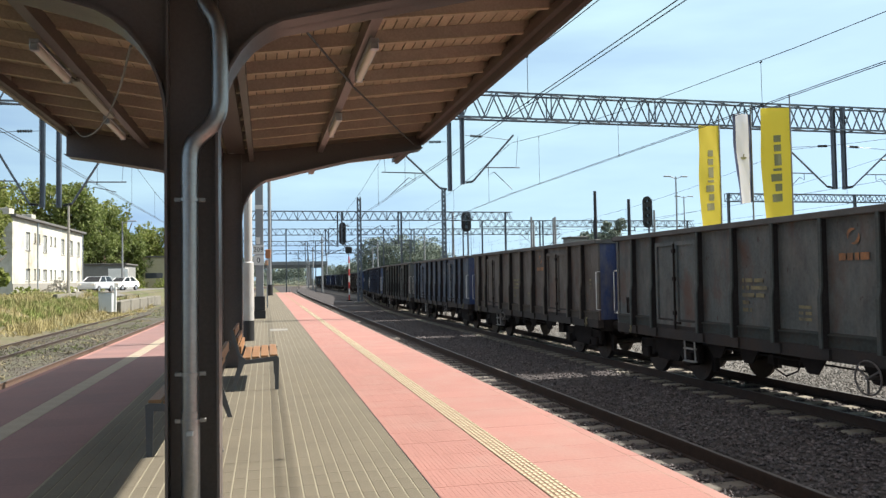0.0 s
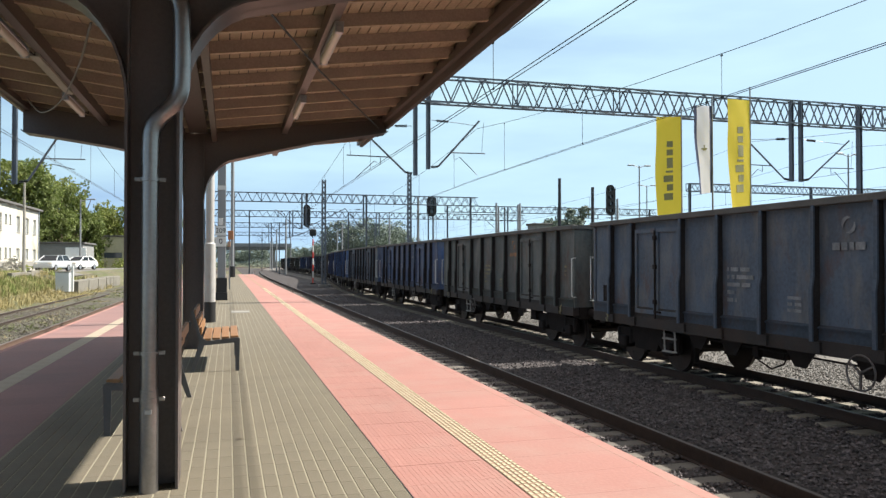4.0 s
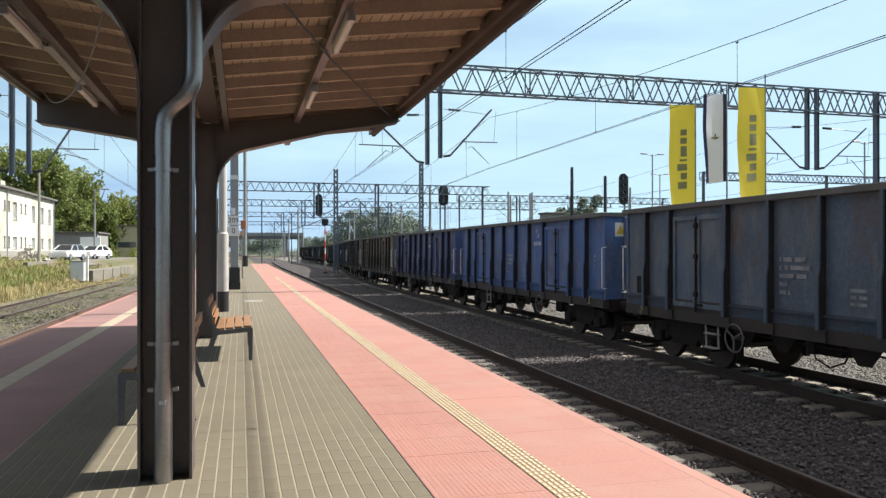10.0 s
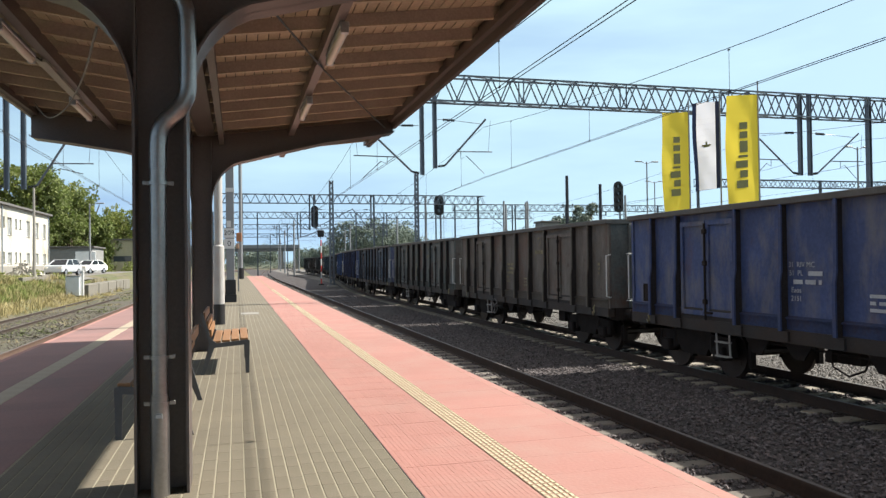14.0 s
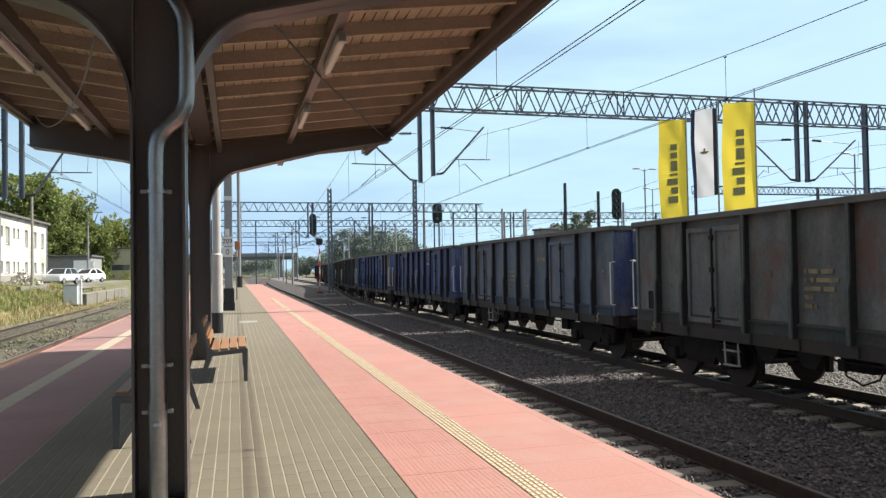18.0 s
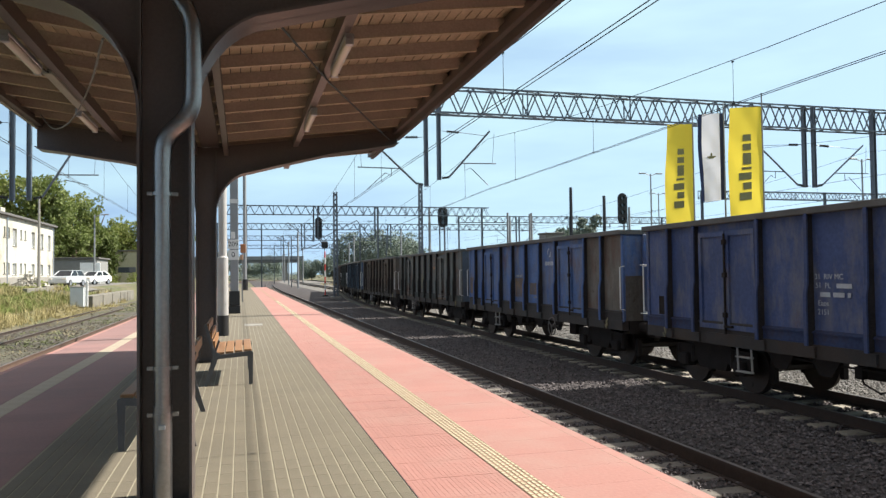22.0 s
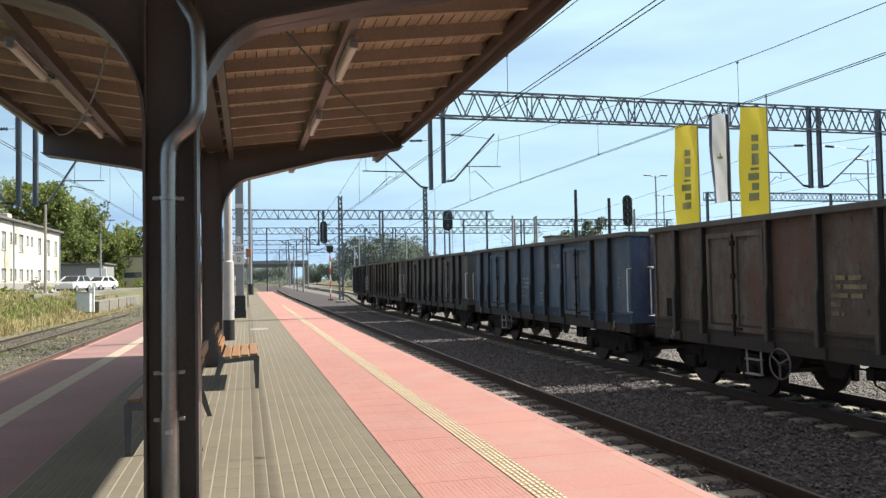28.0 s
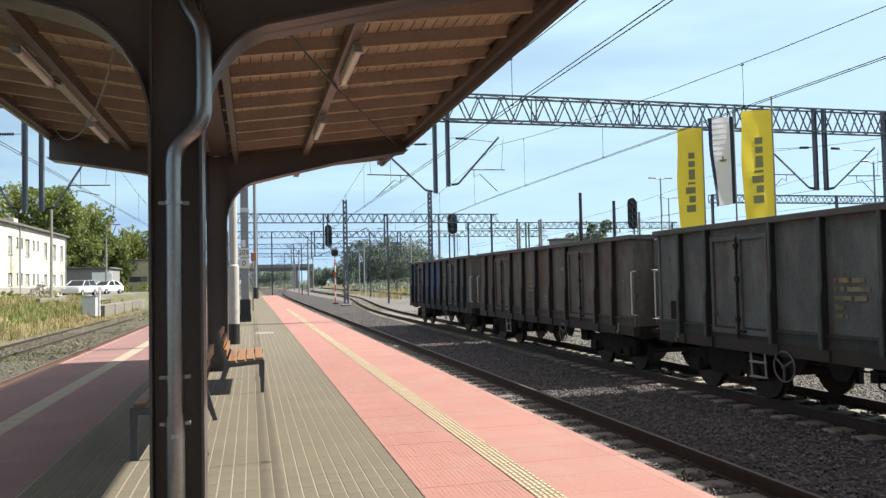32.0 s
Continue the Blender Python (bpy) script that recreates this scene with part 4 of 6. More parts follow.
def m_gear(bm):
    """Brake gear between the bogies: air tank, levers, rods and hopper-like brackets."""
    tube(bm, [(0.6, -1.2, 0.72), (0.6, 0.1, 0.72)], 0.17, 10)
    for s in (1, -1):
        tube(bm, [(s * 1.15, -2.6, 0.78), (s * 1.15, 2.4, 0.82)], 0.018, 5)
        for y in (-2.0, -0.6, 1.1, 2.1):
            extrude_yz(bm, [(y - 0.35, FLOOR - 0.2), (y + 0.35, FLOOR - 0.2), (y + 0.12, 0.62), (y - 0.12, 0.62)], s * 1.19 - 0.01, s * 1.19 + 0.01)
    box(bm, -0.75, -0.4, 0.3, 0.95, 0.6, FLOOR - 0.33)
    for s in (1, -1):        # sagging air hose and a valve on each side
        tube(bm, [(s * 1.16, -0.35, FLOOR - 0.22), (s * 1.16, -0.2, 0.62), (s * 1.16, 0.1, 0.5), (s * 1.16, 0.4, 0.6), (s * 1.16, 0.5, FLOOR - 0.22)], 0.016, 5)
        box(bm, s * 1.12 - 0.05, s * 1.12 + 0.05, 0.42, 0.56, 0.66, 0.84)
        box(bm, s * 0.9 - 0.12, s * 0.9 + 0.12, -2.75, -2.35, 0.55, FLOOR - 0.22)


def m_buffer(bm):
    tube(bm, [(0, 0, 0), (0, 0.28, 0)], 0.105, 12)
    tube(bm, [(0, 0.28, 0), (0, 0.50, 0)], 0.075, 12)
    tube(bm, [(0, 0.50, 0), (0, 0.53, 0)], 0.225, 14)


def m_coupling(bm):
    box(bm, -0.06, 0.06, 0.0, 0.24, -0.05, 0.05)
    tube(bm, [(0.0, 0.2, 0.0), (0.06, 0.34, -0.06), (0.06, 0.58, -0.1)], 0.025, 6)
    tube(bm, [(0.0, 0.2, 0.0), (-0.06, 0.34, -0.06), (-0.06, 0.58, -0.1)], 0.025, 6)
    tube(bm, [(0.3, 0.0, 0.05), (0.33, 0.25, -0.22), (0.3, 0.45, -0.25), (0.22, 0.6, -0.1)], 0.022, 6)


def m_step(bm):
    for y in (-0.19, 0.19):
        tube(bm, [(0, y, 0), (0.02, y, -0.55)], 0.018, 6)
    for z in (-0.28, -0.54):
        box(bm, -0.04, 0.06, -0.19, 0.19, z - 0.012, z + 0.012)


def m_grab(bm):
    tube(bm, [(-0.06, 0, 0), (0.06, 0, 0.02), (0.06, 0, 1.0), (-0.06, 0, 1.02)], 0.014, 6)


def m_endgrab(bm):
    tube(bm, [(-0.32, -0.05, 0), (-0.32, 0.05, 0), (0.32, 0.05, 0), (0.32, -0.05, 0)], 0.012, 6)


def m_handwheel(bm):
    n = 20
    R = 0.25
    ring = [(0.0, R * math.cos(2 * math.pi * k / n), R * math.sin(2 * math.pi * k / n)) for k in range(n + 1)]
    tube(bm, ring, 0.015, 6, False)
    for k in range(3):
        a = 2 * math.pi * k / 3 + 0.5
        beam(bm, (0, 0, 0), (0, R * math.cos(a), R * math.sin(a)), 0.025)
    tube(bm, [(-0.25, 0, 0), (0.03, 0, 0)], 0.03, 8)


def m_pocket(bm):
    """Wire-mesh label pocket: a back plate in a raised frame."""
    box(bm, 0.0, 0.008, -0.13, 0.13, -0.17, 0.17)
    for a, b, c, d in ((-0.15, 0.15, -0.19, -0.165), (-0.15, 0.15, 0.165, 0.19), (-0.15, -0.125, -0.165, 0.165), (0.125, 0.15, -0.165, 0.165)):
        box(bm, 0.0, 0.022, a, b, c, d)


def m_hook(bm):
    tube(bm, [(0, 0, 0.1), (0.05, 0.0, 0.02), (0.05, 0.05, -0.08), (0.05, 0.0, -0.14), (0.05, -0.06, -0.07)], 0.022, 6)


def m_bogie(bm):
    """Cast side frames and bolster, axle pitch 1.8 m."""
    for s in (1, -1):
        x0, x1 = (s * 0.98 - 0.06, s * 0.98 + 0.06)
        extrude_yz(bm, [(-1.25, 0.42), (-1.2, 0.78), (-0.65, 0.80), (-0.4, 0.92), (0.4, 0.92), (0.65, 0.80), (1.2, 0.78), (1.25, 0.42), (0.62, 0.42), (0.5, 0.52), (0.42, 0.36), (-0.42, 0.36), (-0.5, 0.52), (-0.62, 0.42)], x0, x1)
        for y in (-0.9, 0.9):
            box(bm, s * 1.0 - 0.13, s * 1.0 + 0.13, y - 0.16, y + 0.16, 0.34, 0.60, 0.03)
            for d in (-0.27, 0.27):
                tube(bm, [(s * 1.0, y + d, 0.44), (s * 1.0, y + d, 0.76)], 0.07, 8)
        for y in (-1.42, -0.42, 0.42, 1.42):
            box(bm, s * 0.75 - 0.05, s * 0.75 + 0.05, y - 0.05, y + 0.05, 0.25, 0.66)
    box(bm, -0.92, 0.92, -0.2, 0.2, 0.55, 0.82)


def m_wheelset(bm):
    tube(bm, [(-1.0, 0, 0), (1.0, 0, 0)], 0.08, 8)
    for s in (1, -1):
        tube(bm, [(s * 0.70, 0, 0), (s * 0.72, 0, 0)], 0.485, 24)
        tube(bm, [(s * 0.72, 0, 0), (s * 0.79, 0, 0)], 0.458, 24)
        tube(bm, [(s * 0.791, 0, 0), (s * 0.83, 0, 0)], 0.13, 10)
        for k in range(3):
            a = 2.09 * k
            tube(bm, [(s * 0.79, 0.3 * math.cos(a), 0.3 * math.sin(a)), (s * 0.796, 0.3 * math.cos(a), 0.3 * math.sin(a))], 0.05, 8)


def m_bars(rows_, h, gap):
    """Unreadable stencilled lines as short bars, on the plane x = 0 along y."""
    def fn(bm):
        for i, segs in enumerate(rows_):
            z = -i * (h + gap)
            for a, b in segs:
                box(bm, -0.001, 0.003, a, b, z - h, z)
    return fn


def m_emblem(bm):
    """A swirl mark drawn as two crescents."""
    for a0 in (0.3, 3.44):
        prev = None
        for k in range(9):
            a = a0 + 2.3 * k / 8 + 0.9
            w = 0.004 + 0.024 * math.sin(math.pi * k / 8)
            p = [bm.verts.new((0.002, (0.11 + d) * math.cos(a), (0.11 + d) * math.sin(a))) for d in (-w, w)]
            if prev:
                bm.faces.new((prev[0], prev[1], p[1], p[0]))
            prev = p


def wagon_meshes(col):
    P = PAINTS[col]
    g = lambda k, fn, mt, sm=False: shared(CACHE, (k, mt.name), lambda: bm_mesh(k, fn, mt, sm))
    return dict(
        floor=g("floor", m_floor, M_INSIDE), side=g("side_wall", m_side, P, True), endw=g("end_wall", m_end, P), rim=g("top_rim", m_rim, M_RIM), leaf=g("door_leaf", m_leaf, P),
        rib=[shared(CACHE, ("side_rib", col), lambda: bm_mesh("side_rib", lambda bm: side_rib(bm, 0, 1), [RIB_PAINTS[col], M_WEB_SHADE]))],
        post=g("corner_post", lambda bm: box(bm, 0.002, 0.03, -0.045, 0.045, FLOOR - 0.02, TOP - 0.11, 0.006), P),
        pocket=g("label_pocket", m_pocket, M_UNDER),
        endrib=g("end_rib", lambda bm: box(bm, -0.05, 0.05, 0.0, 0.075, FLOOR, TOP - 0.11, 0.012), P),
        endbelt=g("end_belt", lambda bm: box(bm, -HW + 0.02, HW - 0.02, 0.0, 0.06, -0.06, 0.06, 0.012), P),
        lock=g("lock_bar", m_lock, M_UNDER), sidesill=g("side_sill", m_sidesill, M_SILL), sill=g("underframe", m_sill, M_UNDER), gear=g("brake_gear", m_gear, M_UNDER),
        buffer=g("buffer", m_buffer, M_UNDER, True), coupling=g("coupling", m_coupling, M_UNDER, True),
        step=g("step", m_step, M_STEP), grab=g("grab_rail", m_grab, M_GRAB, True), endgrab=g("end_rail", m_endgrab, M_GRAB, True),
        wheel=g("brake_handwheel", m_handwheel, M_HWHEEL, True), hook=g("tow_hook", m_hook, M_MARKY, True),
        bogie=g("bogie", m_bogie, M_UNDER), wheelset=g("wheelset", m_wheelset, M_WHEEL, True))


NUM_ROWS = (((0, .05), (.1, .3), (.36, .6)), ((0, .06), (.12, .2), (.26, .7)), ((0, .34), (.4, .62)), ((0, .2),), ((0, .16), (.2, .26)))


def make_wagon(col, label, logo, end_col=None, extra=(), wheel_y=2.1):
    w = thing("open_freight_wagon", pose(0, 0, 0), label, "freight wagon", "wagons of the freight train")
    k = wagon_meshes(col)
    ek = wagon_meshes(end_col) if end_col else k
    mesh_part("floor", k["floor"], w)
    mesh_part("top_rim", k["rim"], w)
    L = BODY / 2
    sides = {}
    flip = lambda s: 0 if s > 0 else 180
    for s in (1, -1):
        side = sides[s] = mesh_part("side_wall", k["side"], w, m=pose(0, 0, 0, 0, 0, flip(s)))
        for a, b in zip(PANEL_EDGES, PANEL_EDGES[1:]):
            mesh_part("lower_belt", belt_mesh(b - a - 0.05, col), side, m=pose(HW, (a + b) / 2, 0))
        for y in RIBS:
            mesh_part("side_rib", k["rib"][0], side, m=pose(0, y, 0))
        for y in (-L + 0.03, L - 0.03):
            mesh_part("corner_post", k["post"], side, m=pose(HW, y, 0))
        mesh_part("label_pocket", k["pocket"], side, m=pose(HW + 0.004, -5.45, 1.56))
        for a, b in DOORS:
            for y in (a + 0.015, a + 0.845):
                mesh_part("door_leaf", k["leaf"], side, m=pose(HW + 0.012, y, 0))
            mesh_part("lock_bar", k["lock"], side, m=pose(HW + 0.012, (a + b) / 2, 0))
        for q in (1, -1):
            mesh_part("grab_rail", k["grab"], side, m=pose(HW + 0.05, q * (L + 0.02), 1.38))
            mesh_part("tow_hook", k["hook"], side, m=pose(HW + 0.03, q * (L - 0.75), FLOOR - 0.06))
        mesh_part("side_sill", k["sidesill"], w, m=pose(0, 0, 0, 0, 0, flip(s)))
        end = mesh_part("end_wall", ek["endw"], w, m=pose(0, s * L, 0, 0, 0, flip(s)))
        for x in (-0.8, 0.0, 0.8):
            mesh_part("end_rib", ek["endrib"], end, m=pose(x, 0.001, 0))
        mesh_part("end_rail", k["endgrab"], end, m=pose(0.62, 0.12, 2.42))
        mesh_part("end_rail", k["endgrab"], end, m=pose(0.62, 0.12, 1.3))
        for x in (-0.88, 0.88):
            mesh_part("buffer", k["buffer"], w, m=pose(x, s * L, 0.98, 0, 0, flip(s)))
        mesh_part("coupling", k["coupling"], w, m=pose(0, s * L, 0.98, 0, 0, flip(s)))
    mesh_part("step", k["step"], w, m=pose(-HW - 0.02, 2.85, FLOOR - 0.1))
    mesh_part("step", k["step"], w, m=pose(HW + 0.02, -2.85, FLOOR - 0.1))
    mesh_part("brake_handwheel", k["wheel"], w, m=pose(-HW - 0.08, wheel_y, 0.74, 0, 0, 180))
    mesh_part("underframe", k["sill"], w)
    mesh_part("brake_gear", k["gear"], w)
    # stencils on both sides: lines of lettering as bars, swirl emblem with a bar of lettering
    mt = {"w": M_MARKW if col in ("navy", "bright") else M_MARKF, "o": M_MARKO, "y": M_MARKY}[logo]
    mn = M_MARKY if logo != "w" else M_MARKF if col == "bright" else mt
    g = lambda kk, fn, m_: shared(CACHE, (kk, m_.name), lambda: bm_mesh(kk, fn, m_))
    for s in (1, -1):
        side = sides[s]
        mm = lambda y, z: pose(HW + 0.014, y, z)
        mesh_part("number_stencil", g("number_stencil", m_bars(NUM_ROWS, 0.07, 0.065), mn), side, m=mm(-1.0, 2.2))
        mesh_part("emblem", g("emblem", m_emblem, mt), side, m=mm(1.74, 2.83))
        mesh_part("emblem_lettering", g("emblem_lettering", m_bars((((-.3, -.16), (-.13, -.02), (0.02, .1), (.13, .3)),), 0.11, 0), mt), side, m=mm(1.74, 2.58))
        mesh_part("capacity_stencil", g("capacity_stencil", m_bars((((0, .3),), ((0, .1), (.16, .3)), ((0, .3),)), 0.05, 0.05), mn), side, m=mm(0.5, 1.75))
        mesh_part("end_stencil", g("end_stencil", m_bars((((0, .12),), ((0.01, .11),), ((0.02, .1),)), 0.06, 0.05), mn), side, m=mm(5.45, 2.2))
    for nm, y0, y1, z0, z1, mtl in extra:
        bm = B()
        box(bm, HW + 0.012, HW + 0.02, -y1, -y0, z0, z1)
        part(nm, bm, mtl, sides[-1])
    sets = []
    for y in (-4.24, 4.24):
        b = mesh_part("bogie", k["bogie"], w, m=pose(0, y, 0))
        for d in (-0.88, 0.88):
            sets.append((mesh_part("wheelset", k["wheelset"], b, m=pose(0, d, 0.46)), d))
    return w, sets


TRAIN = (
    ("greygreen", "dirty grey-green open wagon with yellow stencils and orange emblem", "o", None),
    ("brown", "grimy brown-grey open wagon with orange emblem", "o", "navy"),
    ("slate", "faded slate blue open wagon with white stencils", "w", "navy"),
    ("greygreen", "dark grey-green open wagon with faded orange emblem", "o", None),
    ("blue", "dusty blue open wagon with white emblem", "w", "bright"),
    ("slate", "dark slate-grey open wagon with a blue end wall", "w", "blue"),
    ("bright", "bright blue open wagon with white emblem", "w", None),
    ("navy", "navy blue open wagon with white stencils", "w", None),
    ("brown", "sooty brown open wagon with rusty doors", "y", "greygreen"),
    ("greygreen", "green-grey weathered open wagon with rust-red door patches", "y", "brown"),
    # end colour taken darker, standing in for the shade between wagons
    ("slate", "dull dark slate blue-grey open wagon with a dark blue end", "y", "navy"),
    ("navy", "clean navy blue open wagon with white stencils", "w", None),
    ("bright", "bright blue open wagon with brown repaired end panel", "w", "bright"),
    ("greygreen", "grey-green open wagon with rusty door sills", "o", "slate"),
    ("rustbrown", "dark olive-brown open wagon, heavily weathered", "y", None),
    ("steel", "steel blue open wagon with white emblem", "w", "blue"),
    ("greygreen", "dark grey-green open wagon with orange emblem", "o", None),
    ("brown", "dark brown open wagon with yellow stencils", "y", None),
    ("greygreen", "grimy dark open wagon at the end of the train", "y", "brown"),
)
EXTRA = {
    12: (("repaired_panel", -6.03, -5.13, FLOOR + 0.23, TOP - 0.12, PAINTS["rustbrown"]), ("repaired_panel", -5.11, -4.2, FLOOR + 0.23, TOP - 0.12, PAINTS["rustbrown"]), ("rust_patch", 0.1, 1.06, 1.5, 2.1, M_PATCH), ("rust_patch", -0.75, -0.2, 1.6, 1.95, M_PATCH), ("rust_patch", 5.3, 6.0, 1.5, 2.1, M_PATCH)),
    18: tuple(("repainted_panel", a, b, FLOOR + 0.23, TOP - 0.12, PAINTS["navy"]) for a, b in ((4.2, 5.1), (1.18, 2.3), (0.02, 1.14), (-1.14, -0.02))),
}
WHEELS = (-2, 2.1, -2, 2.1, -2, 2.1, -2, -2, 2.1, -2, 2.1, -2, -2, 2.1, 2.1, 2.1, 2.1, -2, -2)
WAGONS = [make_wagon(c, lab, lg, ec, EXTRA.get(i, ()), WHEELS[i]) for i, (c, lab, lg, ec) in enumerate(TRAIN)]

for i in range(len(WAGONS)):          # rusted belts under the doors
    picks = range(10) if i == 12 else (2, 7)
    for side in [c for c in WAGONS[i][0].children if c.name.startswith("side_wall")]:
        belts = [c for c in side.children if c.name.startswith("lower_belt")]
        for j in picks:
            me = belts[j].data.copy()
            me.materials[0] = M_PATCH if i == 13 else M_SILL
            belts[j].data = me

plate = [c for c in WAGONS[6][0].children if c.name.startswith("end_wall")][1]
bm = B()
box(bm, 0.78, 1.08, 0.002, 0.012, 2.66, 3.0, 0.004)
warn = part("warning_plate", bm, M_GRAB, plate, "white warning plate")
bm = B()
tri = [(0.81, 2.72), (1.05, 2.72), (0.93, 2.95)]
a = [bm.verts.new((x, 0.0125, z)) for x, z in tri]
b = [bm.verts.new((x, 0.016, z)) for x, z in tri]
bm.faces.new(a)
bm.faces.new(b[::-1])
for k in range(3):
    bm.faces.new((a[k], a[(k + 1) % 3], b[(k + 1) % 3], b[k]))
part("triangle", bm, M_TRIANGLE, warn, "yellow warning triangle")

for end in [c for c in WAGONS[12][0].children if c.name.startswith("end_wall")]:
    bm = B()
    box(bm, -HW + 0.04, HW - 0.04, 0.001, 0.006, FLOOR, FLOOR + 1.05)
    part("lower_plate", bm, PAINTS["rustbrown"], end, "rusty brown replaced lower plate")

# ---- overhead line ----
def truss(root, x0, x1, y, z0, z1, depth=0.5, bar=0.055, cell=0.95, name="truss"):
    """A square lattice girder along x."""
    holder = None
    for yy in (y - depth / 2, y + depth / 2):
        bm = B()
        for z in (z0, z1):
            beam(bm, (x0, yy, z), (x1, yy, z), bar * 1.5)
        n = max(2, int((x1 - x0) / cell))
        for i in range(n):
            a, b = x0 + (x1 - x0) * i / n, x0 + (x1 - x0) * (i + 1) / n
            m = (a + b) / 2
            beam(bm, (a, yy, z0), (m, yy, z1), bar)
            beam(bm, (m, yy, z1), (b, yy, z0), bar)
            if i % 5 == 0:
                beam(bm, (a, yy, z0), (a, yy, z1), bar)
        part("lattice_side", bm, M_TRUSS, root)
    n = max(2, int((x1 - x0) / (cell * 2)))
    for z in (z0, z1):
        bm = B()
        for i in range(n):
            a, b = x0 + (x1 - x0) * i / n, x0 + (x1 - x0) * (i + 1) / n
            beam(bm, (a, y - depth / 2, z), (b, y + depth / 2, z), bar * 0.8)
            beam(bm, (a, y - depth / 2, z), (a, y + depth / 2, z), bar * 0.8)
        part("cross_lacing", bm, M_TRUSS, root)


def lattice_mast(root, x, y, z0, z1, w=0.42, bar=0.06, cell=0.6):
    bm = B()
    for sx in (-1, 1):
        for sy in (-1, 1):
            beam(bm, (x + sx * w / 2, y + sy * w / 2, z0), (x + sx * w / 2 * 0.8, y + sy * w / 2 * 0.8, z1), bar)
    n = int((z1 - z0) / cell)
    for i in range(n):
        a, b = z0 + (z1 - z0) * i / n, z0 + (z1 - z0) * (i + 1) / n
        s = 1 if i % 2 else -1
        for q in (-1, 1):
            beam(bm, (x - s * w / 2, y + q * w / 2, a), (x + s * w / 2, y + q * w / 2, b), bar * 0.6)
            beam(bm, (x + q * w / 2, y - s * w / 2, a), (x + q * w / 2, y + s * w / 2, b), bar * 0.6)
    part("lattice_leg", bm, M_TRUSS, root)


def insulator(root, a, b, r=0.06):
    a, b = Vector(a), Vector(b)
    bm = B()
    n = 6
    for i in range(n):
        p = a.lerp(b, (i + 0.25) / n)
        q = a.lerp(b, (i + 0.6) / n)
        tube(bm, [p, q], r, 8)
    tube(bm, [a, b], r * 0.45, 6)
    part("insulator", bm, M_BLACK, root, "ribbed dark insulator")


def drop_arm(root, x, y, z_low, z_top, wire_x, zc):
    """A hanging post with its cantilever, tie and steady arm towards one track."""
    s = 1 if wire_x > x else -1
    bm = B()
    box(bm, x - 0.075, x - 0.05, y - 0.09, y + 0.09, z_low, z_top)
    box(bm, x + 0.05, x + 0.075, y - 0.09, y + 0.09, z_low, z_top)
    box(bm, x - 0.049, x + 0.049, y - 0.02, y + 0.02, z_low, z_top)
    part("drop_post", bm, M_TRUSS, root, "hanging steel channel post")
    zm = zc + 2.15
    top = Vector((wire_x + s * 0.1, y, zm + 0.15))
    foot = Vector((x + s * 0.42, y, z_low + 0.12))
    insulator(root, (x + s * 0.13, y, z_low + 0.08), foot, 0.055)
    bm = B()
    tube(bm, [foot, top], 0.04, 8)
    part("cantilever", bm, M_TRUSS, root)
    za = zm + 0.05
    insulator(root, (x + s * 0.35, y, za + 0.02), (x + s * 0.85, y, za), 0.06)
    bm = B()
    tube(bm, [(x + s * 0.13, y, za + 0.03), (x + s * 0.35, y, za + 0.02)], 0.012, 5)
    tube(bm, [(x + s * 0.85, y, za), (top.x - s * 0.2, y, za - 0.1)], 0.012, 5)
    part("tie_rod", bm, M_TRUSS, root)
    bm = B()
    p = foot.lerp(top, 0.3)
    zs = p.z + 0.02
    tube(bm, [p, (wire_x + s * 0.35, y, zs)], 0.024, 6)
    tube(bm, [(wire_x - s * 1.0, y, zs), (wire_x - s * 1.0, y, zs - 0.32), (wire_x - s * 0.75, y, zs - 0.2), (wire_x + s * 0.0, y, zc + 0.05)], 0.016, 6)
    tube(bm, [(wire_x + s * 0.2, y, zs), (wire_x + s * 0.3, y, zm + 0.1)], 0.008, 5)
    part("steady_arm", bm, M_TRUSS, root)




def gantry(name, y, x0, x1, z0, z1, legs, drops, lattice=False, cell=0.95, bar=0.055, drop_gap=0.23):
    root = thing(name, pose(0, 0, 0), "grey steel lattice gantry carrying the overhead line", "gantry", "overhead line gantries")
    truss(root, x0, x1, y, z0, z1, 0.55, bar, cell)
    for x in legs:
        if lattice:
            lattice_mast(root, x, y, -1.05, z0 + 0.3)
        else:
            bm = B()
            box(bm, x - 0.085, x - 0.055, y - 0.12, y + 0.12, -1.05, z1 + 0.05)
            box(bm, x + 0.055, x + 0.085, y - 0.12, y + 0.12, -1.05, z1 + 0.05)
            box(bm, x - 0.054, x + 0.054, y - 0.02, y + 0.02, -1.05, z1 + 0.05)
            part("leg", bm, M_TRUSS, root)
    for xc, wires in drops:
        for wx in wires:
            s = 1 if wx > xc else -1
            zc = 5.1 if wx > 8 else 4.82
            drop_arm(root, xc + s * drop_gap, y, zc + 0.22 - (0.75 if xc < -5 else 0), z1 + 0.05, wx, zc)
    return root


